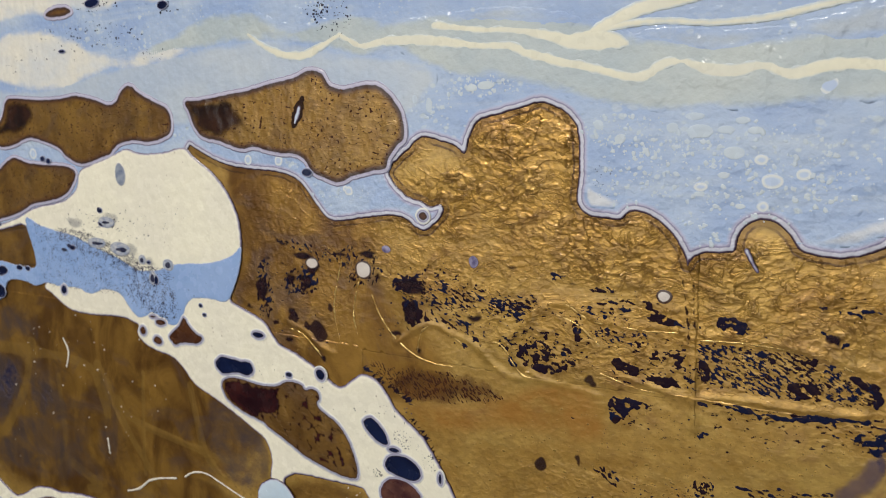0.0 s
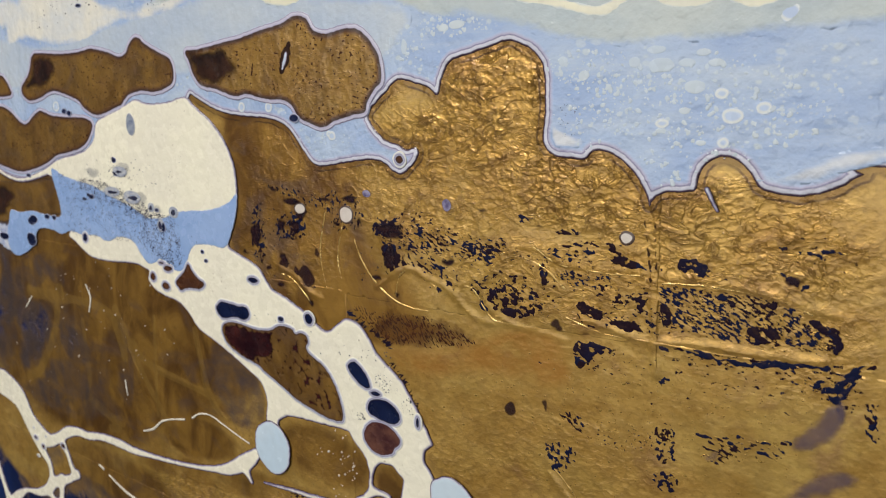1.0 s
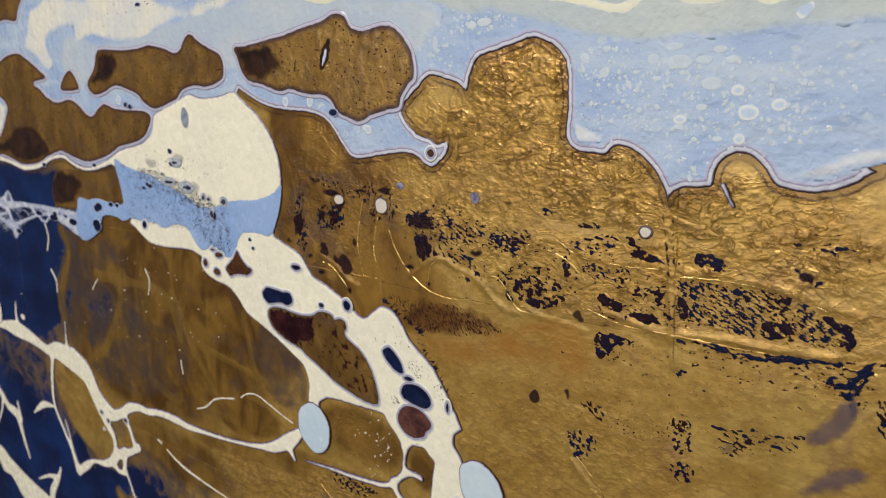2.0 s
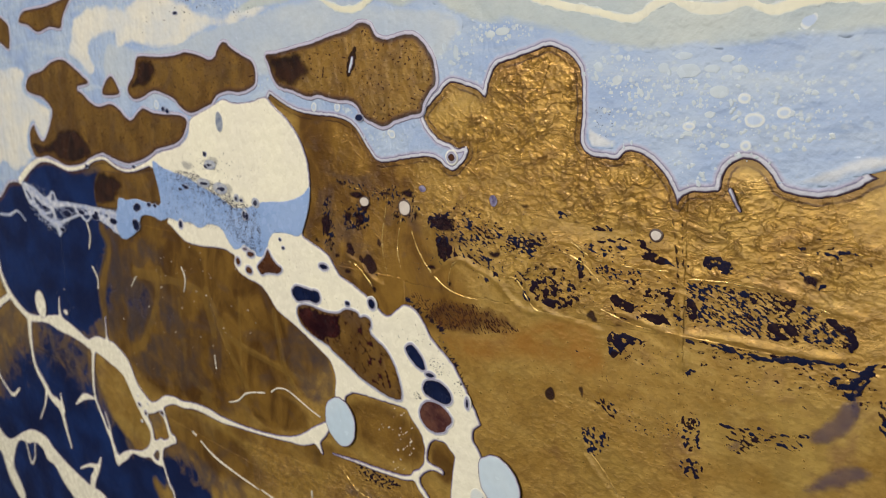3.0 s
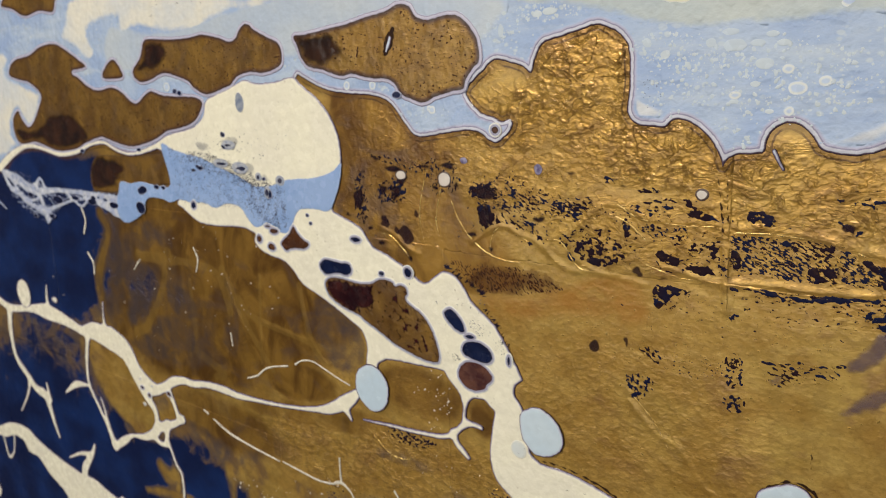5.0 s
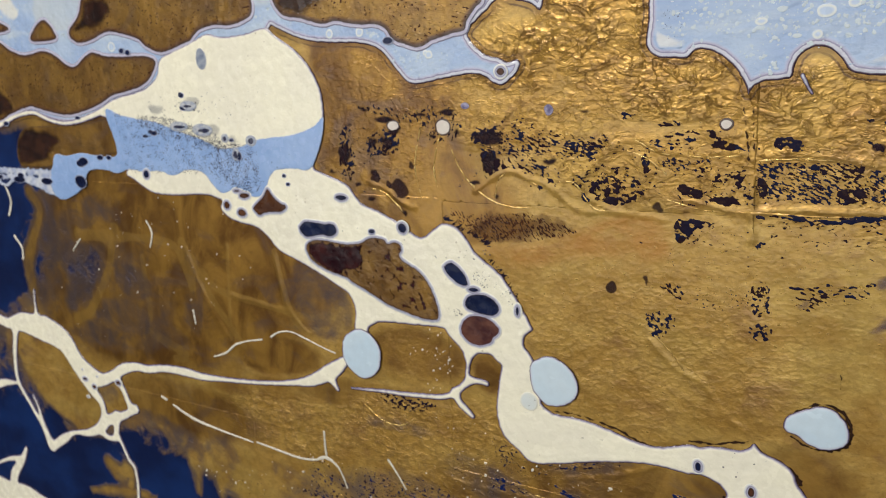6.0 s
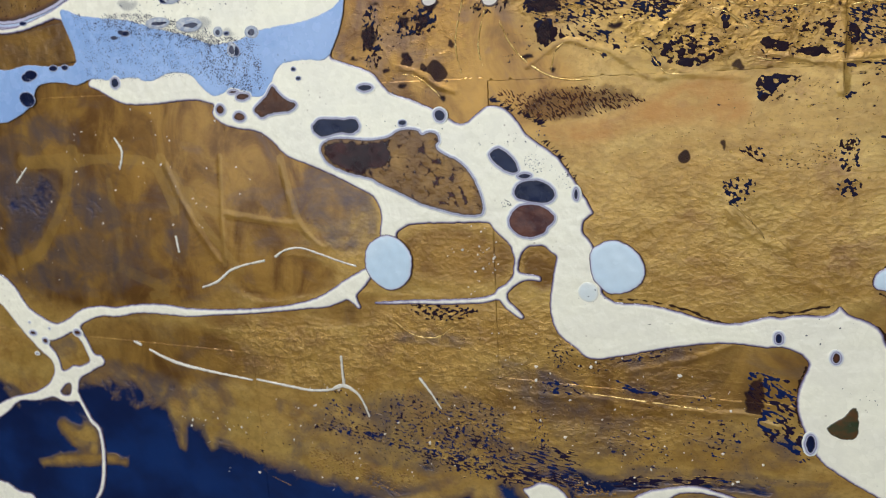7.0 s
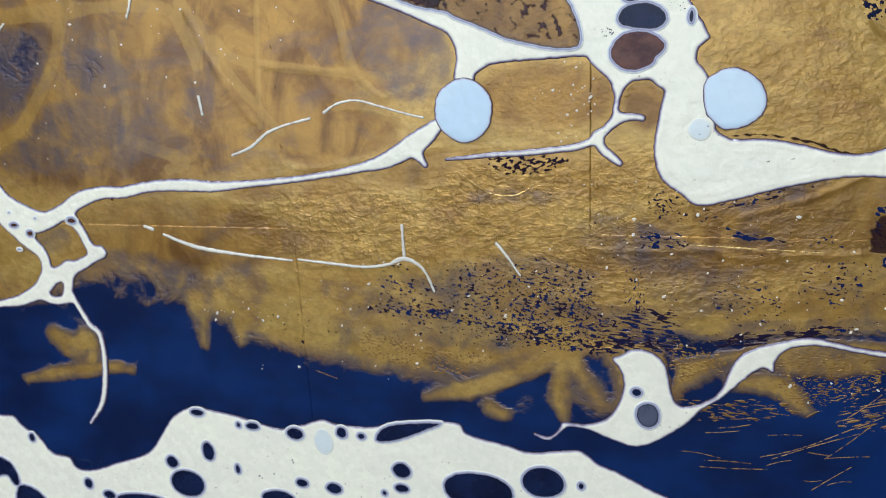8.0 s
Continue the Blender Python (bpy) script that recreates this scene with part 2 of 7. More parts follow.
CELL_PLUM = [(-190.8, -54.5), (-188.9, -50.5), (-184.5, -47.7), (-177.4, -47.5), (-172.0, -50.1), (-169.9, -53.7), (-173.0, -57.4), (-175.1, -60.3), (-180.8, -62.2), (-186.5, -61.3), (-190.1, -58.0)]
CELL_GREEN = [(-56.9, -139.2), (-51.5, -134.2), (-47.1, -129.2), (-46.3, -141.6), (-53.2, -142.5)]
CELL_LONG = [(-304.5, -240.6), (-301.0, -233.9), (-291.3, -230.2), (-270.2, -228.0), (-282.7, -234.7), (-294.9, -239.9)]
CELL_WEST_A = [(-548.4, -275.2), (-536.7, -277.4), (-532.6, -285.6), (-532.8, -292.1), (-537.0, -292.6), (-540.9, -286.6), (-551.7, -288.5)]
CELL_WEST_B = [(-534.5, -294.2), (-524.2, -293.0), (-515.6, -299.7), (-511.6, -308.8), (-536.6, -311.9)]
BAND_GREEN = [(-330.6, 139.5), (-305.3, 145.6), (-281.7, 153.0), (-253.4, 152.9), (-227.9, 144.8), (-197.8, 146.7), (-176.0, 141.6), (-150.5, 143.4), (-105.8, 138.4), (-85.8, 131.2), (-67.2, 127.9), (-33.9, 127.0), (-9.3, 128.1), (8.3, 126.6), (9.7, 105.7), (-8.0, 104.7), (-25.2, 103.7), (-40.9, 102.8), (-57.7, 103.8), (-70.2, 102.9), (-85.4, 105.1), (-101.5, 108.3), (-114.2, 112.2), (-127.5, 114.8), (-143.8, 117.1), (-161.0, 122.6), (-176.5, 129.5), (-193.1, 127.9), (-216.2, 133.6), (-241.2, 137.7), (-268.6, 137.9), (-298.5, 135.9), (-318.8, 133.4)]
BAND_BLUE = [(-150.6, 142.4), (-127.2, 142.3), (-105.8, 138.4), (-97.6, 134.0), (-109.9, 133.5), (-127.3, 136.0), (-145.8, 138.4)]
BAND_MIST = [(-81.9, 129.1), (-70.9, 130.9), (-50.0, 128.6), (-34.0, 128.7), (-22.0, 130.8), (-9.7, 134.3), (5.2, 134.2), (6.2, 119.4), (-9.0, 122.0), (-18.6, 121.1), (-33.8, 125.4), (-44.8, 122.1), (-56.5, 121.1), (-70.7, 124.7)]
CREAM_CLOUD = [(-469.9, 147.6), (-444.9, 156.8), (-412.2, 158.7), (-383.1, 152.1), (-347.9, 139.8), (-330.3, 141.3), (-301.6, 143.3), (-287.0, 136.6), (-323.3, 130.2), (-353.6, 130.4), (-387.6, 123.4), (-418.3, 123.1), (-450.4, 128.5), (-474.1, 126.9)]
CREAM_TOP = [(-462.1, 186.0), (-302.7, 168.9), (-303.7, 160.1), (-332.0, 162.0), (-354.1, 159.4), (-376.9, 161.5), (-396.6, 160.3), (-416.5, 163.5), (-444.1, 161.3), (-467.0, 161.6)]
CREAM_WEST = [(-802.1, 125.4), (-736.4, 125.4), (-664.3, 125.8), (-649.1, 117.3), (-658.6, 105.9), (-635.6, 98.4), (-612.7, 93.5), (-600.8, 86.7), (-616.5, 68.4), (-629.5, 62.6), (-638.4, 72.8), (-645.7, 77.5), (-659.7, 67.8), (-661.5, 55.7), (-654.1, 47.2), (-681.7, 37.7), (-707.1, 34.0), (-734.1, 40.6), (-763.7, 25.9), (-864.2, -3.2)]
CREAM_DRIFT = [(-556.1, 128.5), (-537.5, 121.5), (-522.6, 110.7), (-509.5, 116.3), (-515.1, 130.4), (-480.7, 137.8), (-452.3, 132.3), (-413.0, 133.2), (-389.8, 141.6), (-439.7, 151.0), (-497.3, 159.9), (-537.9, 153.8), (-546.5, 142.3)]
SHADE_PLUM = [(-89.1, -125.9), (-86.5, -121.8), (-82.1, -120.5), (-81.6, -136.6), (-88.2, -138.2), (-89.6, -131.1)]
BROWN_BAND = [(-184.3, -2.5), (-175.5, 3.7), (-159.0, 4.8), (-143.4, 4.3), (-132.3, -0.3), (-127.5, -2.9), (-138.6, -7.1), (-154.1, -10.9), (-170.5, -13.8), (-180.3, -11.7), (-184.6, -8.7)]
NAVY_WEST = [(-998.3, -60.1), (-789.1, 5.0), (-717.7, 25.7), (-655.8, 42.2), (-605.7, 43.3), (-524.8, 43.3), (-536.8, 18.1), (-499.1, 13.8), (-516.8, 0.3), (-533.8, -19.1), (-547.4, -38.9), (-531.3, -54.8), (-552.6, -77.0), (-596.2, -94.8), (-641.6, -85.3), (-737.9, -103.6), (-785.2, -83.5), (-832.6, -54.3)]
NAVY_CELL = [(-712.3, -114.2), (-653.3, -101.5), (-599.4, -105.4), (-587.2, -123.0), (-588.9, -148.7), (-635.6, -165.8), (-681.3, -166.3), (-711.9, -153.8)]
NAVY_SOUTHWEST = [(-1095.2, -284.1), (-808.8, -204.1), (-745.4, -164.3), (-706.2, -178.2), (-663.4, -173.0), (-650.2, -213.9), (-584.3, -152.6), (-554.0, -194.9), (-517.4, -178.5), (-478.2, -171.1), (-445.0, -156.2), (-440.2, -195.9), (-466.3, -242.5), (-1407.6, -627.0)]
NAVY_SOUTH = [(-564.7, -167.5), (-521.5, -180.6), (-483.5, -177.2), (-462.8, -163.5), (-432.7, -168.6), (-406.0, -169.0), (-393.7, -174.5), (-369.6, -185.5), (-339.5, -195.1), (-309.7, -199.2), (-278.2, -204.7), (-255.9, -209.6), (-236.6, -200.8), (-220.7, -206.8), (-205.1, -214.2), (-187.2, -212.7), (-182.3, -201.0), (-162.6, -205.0), (-146.0, -201.0), (-136.8, -197.6), (-114.8, -185.4), (-100.0, -178.8), (-79.0, -180.0), (-51.9, -181.2), (-40.3, -281.2), (-635.8, -373.6)]
NAVY_STRIP = [(-190.0, -179.6), (-177.8, -178.8), (-165.6, -183.5), (-160.6, -191.2), (-162.7, -202.3), (-168.0, -185.0), (-175.3, -181.9), (-185.1, -182.5)]
NAVY_REACH = [(-160.9, -181.8), (-147.1, -176.5), (-124.5, -173.6), (-102.7, -171.4), (-81.5, -171.2), (-81.2, -175.1), (-106.8, -174.1), (-128.6, -179.0), (-139.8, -183.1)]
NAVY_HOLLOW = [(-274.4, -195.8), (-246.8, -196.8), (-214.9, -186.7), (-188.4, -190.0), (-186.3, -212.2), (-210.0, -226.4), (-236.7, -223.0), (-255.6, -212.7)]
NAVY_EAST = [(-162.3, -206.0), (-139.4, -188.0), (-114.7, -185.0), (-78.7, -182.6), (-75.3, -218.6), (-135.1, -227.2), (-159.4, -221.7)]
NAVY_SHORE = [(-184.9, -173.0), (-137.7, -176.1), (-115.6, -171.7), (-79.9, -169.7), (-79.3, -176.6), (-115.3, -176.3), (-139.6, -183.0), (-162.8, -188.3)]
WASH_WEST = [(-485.6, 130.7), (-418.3, 123.1), (-358.1, 130.7), (-294.6, 136.4), (-241.3, 136.5), (-193.1, 127.7), (-161.1, 121.5), (-167.9, 110.1), (-180.2, 102.8), (-206.2, 98.7), (-253.9, 104.4), (-294.0, 105.2), (-309.8, 105.5), (-376.0, 104.0), (-455.1, 103.8), (-491.1, 104.3)]
WASH_FOOT = [(-98.0, 79.8), (-93.1, 77.0), (-85.0, 75.2), (-79.1, 75.0), (-84.0, 73.7), (-88.0, 71.7), (-93.0, 71.7), (-96.7, 72.9)]
WASH_EAST = [(-29.6, 63.0), (-23.3, 64.2), (-15.9, 68.0), (-6.2, 71.8), (9.1, 74.0), (9.3, 70.8), (-5.9, 66.7), (-15.6, 62.8), (-24.8, 62.9)]
STAIN_LONG = [(-295.4, 113.9), (-285.5, 114.1), (-270.6, 115.6), (-263.9, 110.9), (-257.3, 105.7), (-262.9, 101.3), (-274.0, 98.4), (-285.1, 99.0), (-291.7, 105.2)]
STAIN_WEST = [(-442.8, 120.8), (-423.6, 119.2), (-417.8, 110.8), (-431.1, 102.3), (-451.9, 99.1), (-459.3, 103.0), (-448.9, 112.0)]
STAIN_BROWN = [(-654.8, 63.1), (-646.5, 50.3), (-614.7, 52.3), (-582.1, 45.2), (-554.0, 48.1), (-531.5, 54.9), (-542.6, 69.5), (-561.7, 75.7), (-590.2, 73.3), (-610.8, 63.9), (-630.0, 61.2)]
STAIN_HOOK = [(-42.2, 57.7), (-40.9, 60.9), (-36.8, 62.2), (-31.9, 61.1), (-34.3, 59.9), (-39.2, 58.8), (-40.4, 55.1)]
MIST_ARM = [(-184.1, -25.2), (-177.9, -22.9), (-171.2, -26.5), (-167.3, -31.6), (-163.3, -35.3), (-160.3, -40.8), (-166.1, -38.6), (-171.4, -33.6), (-178.3, -32.9), (-183.1, -29.7)]
STEEL_FIELD = [(-297.0, -30.4), (-284.4, -29.9), (-271.2, -36.7), (-260.1, -44.9), (-255.3, -54.9), (-258.7, -67.1), (-271.4, -73.7), (-285.3, -70.9), (-295.1, -60.8), (-298.8, -45.7)]
ORANGE_BAND = [(-181.9, -15.7), (-154.1, -11.4), (-128.7, -3.1), (-114.5, 4.7), (-98.9, 5.0), (-92.4, -0.2), (-91.2, -10.7), (-105.4, -14.5), (-128.8, -13.4), (-154.3, -20.5), (-173.5, -20.4)]
LACE_CLOUD = [(-690.6, 28.7), (-648.6, 26.0), (-616.0, 19.4), (-592.3, 12.6), (-542.9, 14.6), (-503.8, 13.4), (-515.9, 3.8), (-550.8, 5.0), (-583.9, 3.1), (-598.4, -6.7), (-619.3, -16.5), (-639.0, -12.6), (-663.2, -7.9), (-681.1, 2.3), (-690.4, 14.4)]
STAIN_BAND = [(-532.3, 41.3), (-496.5, 42.2), (-484.8, 34.2), (-500.9, 25.0), (-495.5, 20.8), (-521.9, 17.9), (-538.5, 19.3)]
LINE_WEST = [(-429.5, 56.3, 4.9), (-455.3, 49.3, 3.9), (-477.5, 45.9, 3.1), (-495.0, 48.0, 3.2), (-512.4, 53.1, 3.3), (-532.6, 51.1, 3.4), (-555.0, 45.0, 4.1), (-583.0, 42.5, 4.3), (-610.7, 46.4, 3.9), (-634.6, 47.9, 4.7), (-655.3, 43.7, 6.0), (-678.4, 35.3, 7.5), (-695.5, 26.9, 7.7)]
RING_A = [(-195.0, -57.6, 7.1), (-189.5, -64.0, 5.7), (-187.7, -70.9, 2.6), (-188.6, -78.0, 2.3), (-188.2, -82.2, 2.6)]
RING_B = [(-187.7, -69.5, 2.6), (-182.4, -65.6, 2.5), (-175.3, -65.0, 2.5), (-171.2, -67.9, 2.8)]
TAIL_A = [(-177.8, -81.6, 2.5), (-183.0, -81.0, 3.1), (-188.2, -82.2, 3.5), (-193.5, -87.1, 3.5), (-201.2, -92.3, 3.0), (-213.6, -94.4, 2.7), (-226.3, -95.6, 2.5), (-239.4, -96.3, 2.2), (-252.9, -97.6, 1.6), (-261.5, -98.3, 1.0)]
TAIL_B = [(-195.6, -88.7, 3.5), (-194.6, -93.0, 3.8), (-190.9, -96.8, 3.8), (-186.7, -100.0, 2.6)]
VEIN_A = [(-263.5, -82.1, 4.6), (-271.0, -88.2, 8.7), (-278.6, -93.1, 8.8), (-290.1, -98.9, 6.9), (-303.6, -102.4, 3.9), (-319.4, -105.3, 2.9), (-339.7, -108.0, 3.0), (-360.8, -109.9, 3.5), (-378.3, -111.2, 5.2), (-396.1, -110.5, 6.1), (-414.8, -111.5, 5.4), (-429.7, -114.4, 6.0), (-441.9, -114.6, 6.5), (-455.2, -118.1, 8.0), (-466.8, -124.4, 7.7), (-478.4, -129.7, 9.2), (-492.5, -132.6, 10.3), (-502.5, -128.7, 12.4), (-510.9, -117.8, 14.3), (-517.0, -108.5, 18.2), (-527.1, -103.6, 19.3), (-537.3, -98.6, 16.6)]
VEIN_FORK = [(-276.7, -91.9, 6.1), (-274.3, -96.4, 4.4), (-271.2, -100.8, 2.4)]
NODE_A = [(-503.0, -130.8, 9.5), (-494.1, -139.6, 9.5), (-485.3, -148.4, 6.6), (-484.8, -158.3, 6.6), (-489.5, -167.1, 8.6), (-505.1, -175.0, 6.4), (-523.0, -178.7, 4.0), (-536.5, -186.0, 7.7), (-554.2, -196.8, 7.4)]
NODE_B = [(-554.2, -196.8, 6.3), (-559.6, -182.5, 3.2), (-564.3, -165.9, 3.1), (-568.3, -157.9, 2.6)]
NODE_C = [(-464.5, -126.1, 7.2), (-458.7, -135.0, 5.4), (-454.5, -144.1, 5.4), (-448.8, -146.0, 5.8)]
NODE_D = [(-448.9, -146.4, 5.4), (-462.6, -153.4, 6.4), (-476.9, -158.7, 8.0), (-486.0, -163.8, 8.6)]
NODE_E = [(-470.2, -155.0, 7.4), (-472.3, -164.4, 6.1), (-474.4, -171.6, 5.2)]
NODE_F = [(-490.5, -171.4, 5.8), (-483.0, -174.2, 4.8), (-474.6, -172.9, 4.7)]
TAIL_C = [(-470.9, -171.8, 3.1), (-463.9, -186.6, 3.4), (-458.5, -192.1, 3.4), (-457.8, -205.2, 3.5), (-460.7, -222.2, 3.5), (-465.2, -234.5, 3.2), (-474.5, -246.5, 1.8)]
WEB_A = [(-484.6, -129.5, 10.1), (-504.4, -122.6, 15.6), (-518.6, -107.1, 17.2), (-540.2, -102.1, 19.1), (-563.5, -99.4, 16.9), (-584.2, -102.3, 9.5), (-599.2, -100.1, 9.7), (-625.1, -96.7, 13.1), (-647.5, -95.9, 15.1), (-677.7, -97.8, 7.5), (-717.4, -103.4, 7.9), (-742.6, -99.1, 8.2), (-767.0, -89.7, 9.3), (-785.6, -73.8, 8.5), (-789.6, -54.1, 6.6), (-790.2, -37.0, 5.6)]
WEB_B = [(-640.9, -93.2, 7.9), (-641.3, -82.9, 4.7), (-638.9, -71.3, 2.3)]
WEB_C = [(-546.3, -96.1, 9.6), (-546.8, -86.7, 3.4), (-545.1, -72.3, 2.0)]
WEB_D = [(-775.3, -92.6, 7.5), (-801.2, -102.4, 7.8), (-826.3, -115.4, 10.1)]
WEB_E = [(-722.2, -105.9, 10.6), (-726.3, -121.8, 9.0), (-726.5, -141.8, 7.2), (-721.8, -155.1, 7.2), (-705.9, -166.0, 8.0), (-690.4, -176.5, 8.7), (-672.7, -179.0, 11.1), (-666.5, -190.3, 8.5), (-662.0, -203.2, 6.0), (-656.2, -215.6, 4.2)]
WEB_F = [(-663.8, -181.3, 6.8), (-666.7, -167.0, 3.4)]
WEB_G = [(-700.6, -169.3, 7.1), (-710.2, -187.1, 3.6), (-730.1, -208.0, 2.8)]
WEB_H = [(-577.4, -106.9, 6.5), (-583.9, -128.2, 5.2), (-585.2, -148.8, 4.5), (-573.5, -166.3, 4.4), (-562.2, -181.1, 5.1), (-555.7, -194.5, 8.8)]
WEB_I = [(-586.7, -150.7, 2.2), (-608.7, -154.3, 7.0), (-630.9, -167.1, 2.4)]
WEB_J = [(-849.7, -185.6, 4.3), (-823.2, -198.9, 4.2), (-804.8, -202.7, 5.1), (-782.6, -190.7, 3.9)]
HOOK_A = [(-616.9, -245.5, 11.4), (-613.7, -233.4, 9.7), (-599.0, -218.0, 6.3), (-590.8, -206.4, 3.9)]
HOOK_B = [(-598.7, -216.8, 6.3), (-618.1, -221.1, 4.0), (-641.0, -231.4, 2.5)]
HOOK_C = [(-784.6, -249.1, 4.0), (-780.7, -267.1, 4.1), (-774.4, -269.6, 4.0), (-763.6, -258.8, 3.0), (-758.4, -243.6, 3.9)]
LACE_A = [(-689.8, 23.6, 6.8), (-664.4, 18.6, 9.1), (-634.8, 10.8, 7.9), (-592.0, 13.5, 4.4), (-548.3, 13.7, 4.1), (-513.5, 13.0, 5.2), (-491.0, 9.1, 8.7)]
LACE_B = [(-672.1, 15.6, 5.0), (-657.2, 1.7, 4.1), (-633.5, -3.7, 4.8), (-616.2, -7.0, 10.8), (-618.1, -13.0, 6.2)]
LACE_C = [(-633.2, 15.8, 3.9), (-624.6, 4.4, 6.2), (-621.6, -5.1, 6.2)]
LACE_D = [(-615.4, -4.5, 4.6), (-583.6, 4.0, 2.9), (-554.9, 9.2, 2.8), (-529.6, 7.8, 5.3), (-506.4, 3.4, 6.4)]
LACE_E = [(-527.9, 14.0, 4.0), (-524.5, 8.2, 4.6), (-511.3, 3.0, 6.5), (-493.2, 0.5, 7.6)]
STREAK_A = [(-204.0, 138.4, 1.8), (-192.8, 133.2, 2.0), (-181.7, 134.1, 2.9), (-168.4, 133.6, 3.7), (-155.7, 132.2, 3.6), (-138.9, 129.4, 2.2), (-127.4, 128.6, 2.5), (-118.5, 125.1, 3.1), (-105.7, 121.4, 3.0), (-93.5, 118.5, 2.5), (-83.6, 115.6, 2.6), (-77.0, 115.8, 3.3), (-71.5, 119.1, 2.9), (-65.2, 119.4, 1.9), (-58.1, 116.9, 3.5), (-49.6, 115.6, 3.7), (-41.4, 116.8, 2.5), (-33.3, 113.9, 3.2), (-25.7, 115.4, 3.8), (-18.4, 116.0, 3.4), (-8.6, 115.0, 3.2), (9.1, 114.4, 3.3)]
STREAK_B = [(-158.1, 138.2, 2.7), (-138.8, 135.0, 1.9), (-127.3, 134.1, 1.9), (-114.2, 131.5, 3.0), (-103.7, 128.5, 4.7), (-95.5, 128.3, 6.9), (-88.6, 127.4, 4.9), (-83.8, 126.3, 1.5)]
STREAK_C = [(-95.6, 131.0, 2.7), (-85.8, 134.8, 3.7), (-78.3, 137.3, 4.0), (-69.2, 138.5, 3.5), (-57.1, 139.9, 2.7)]
STREAK_D = [(-95.6, 131.0, 1.9), (-83.9, 132.5, 1.7), (-70.9, 132.4, 1.1), (-58.5, 130.7, 1.0), (-48.4, 130.5, 1.2), (-38.8, 131.0, 1.4), (-29.5, 132.3, 1.4), (-22.2, 133.6, 1.2), (-10.8, 135.0, 1.2)]
STREAK_E = [(-254.3, 142.2, 1.1), (-244.7, 136.3, 1.7), (-235.1, 132.6, 2.7), (-222.5, 131.3, 3.2), (-211.6, 135.1, 2.1), (-204.1, 137.9, 1.5)]
THREAD_A = [(-366.3, -96.0, 1.2), (-356.0, -92.2, 1.5), (-346.7, -85.5, 1.5), (-336.1, -81.9, 1.1), (-325.1, -79.5, 1.4)]
THREAD_B = [(-317.7, -76.9, 1.4), (-311.5, -73.2, 1.1), (-301.9, -71.7, 1.0), (-291.1, -74.5, 1.0), (-280.6, -77.6, 1.0), (-271.3, -79.8, 1.0)]
THREAD_C = [(-409.9, -135.9, 1.3), (-392.4, -141.9, 2.1), (-370.5, -144.9, 1.6), (-341.0, -147.4, 1.2)]
THREAD_D = [(-337.6, -146.8, 1.2), (-320.8, -148.3, 1.5), (-305.2, -149.5, 1.5), (-293.6, -148.2, 1.4), (-285.8, -145.6, 1.4)]
THREAD_E = [(-284.0, -128.7, 1.4), (-283.8, -144.2, 1.6)]
THREAD_F = [(-291.6, -148.0, 1.4), (-283.9, -144.7, 2.2), (-275.1, -149.4, 1.4), (-270.2, -160.2, 1.1)]
THREAD_G = [(-240.1, -136.3, 1.8), (-235.1, -142.7, 1.3), (-229.7, -151.0, 1.0)]
THREAD_H = [(-420.3, -131.9, 1.6), (-415.9, -133.2, 1.9)]
THREAD_I = [(-413.3, -14.5, 1.1), (-409.4, -21.8, 1.6), (-412.7, -31.2, 1.1)]
THREAD_J = [(-482.6, -30.8, 1.3), (-491.8, -39.0, 1.3)]
THREAD_K = [(-559.9, 2.9, 2.1), (-555.6, -8.0, 2.1), (-560.7, -18.6, 2.1)]
THREAD_L = [(-558.6, -33.5, 2.1), (-551.4, -41.8, 2.1), (-552.5, -49.8, 2.1)]
THREAD_M = [(-380.3, -68.4, 1.6), (-379.5, -76.4, 1.6)]
THREAD_N = [(-224.2, -229.7, 1.1), (-218.3, -231.6, 1.7), (-214.3, -229.1, 1.1), (-210.3, -224.0, 2.2)]
HOOK_WHITE = [(-43.9, 59.8, 1.6), (-42.5, 56.8, 1.4), (-40.5, 53.3, 0.9)]
SLOT_WHITE = [(-226.7, 109.7, 2.2), (-228.2, 106.2, 2.5), (-229.4, 103.6, 1.7)]
SLOT_DARK = [(-224.9, 113.2, 3.3), (-227.8, 107.4, 6.1), (-230.1, 102.7, 3.3)]
RIDGE_A = [(-58.4, 31.4, 1.1), (-41.5, 30.8, 1.2), (-26.5, 29.5, 1.2), (-13.8, 26.7, 1.1), (-3.5, 24.7, 1.0)]
RIDGE_B = [(-128.4, 20.4, 0.9), (-114.4, 33.9, 0.9), (-103.3, 36.5, 1.1), (-96.9, 32.6, 0.8), (-84.4, 30.9, 0.8), (-64.9, 31.6, 1.0), (-57.5, 31.1, 0.9)]
RIDGE_C = [(-86.2, 13.3, 1.0), (-76.1, 10.8, 1.2), (-62.5, 8.9, 1.2), (-46.0, 10.1, 1.1), (-28.9, 10.3, 1.0), (-8.4, 11.1, 0.8)]
RIDGE_D = [(-180.9, 12.6, 0.8), (-172.2, 18.4, 1.0), (-163.9, 22.5, 1.0), (-153.4, 19.5, 1.0), (-144.5, 16.1, 1.0), (-135.8, 10.4, 0.9), (-128.6, 5.9, 0.9), (-114.5, 6.5, 0.9), (-101.0, 5.1, 0.9), (-92.4, 4.0, 0.8)]
RIDGE_E = [(-240.0, 14.9, 1.2), (-230.1, 11.6, 1.2), (-222.3, 6.1, 1.2), (-214.4, 3.2, 0.9)]
RIDGE_F = [(-140.8, 14.3, 0.7), (-130.8, 22.3, 0.9), (-125.0, 12.0, 0.9), (-116.8, 7.0, 0.9)]
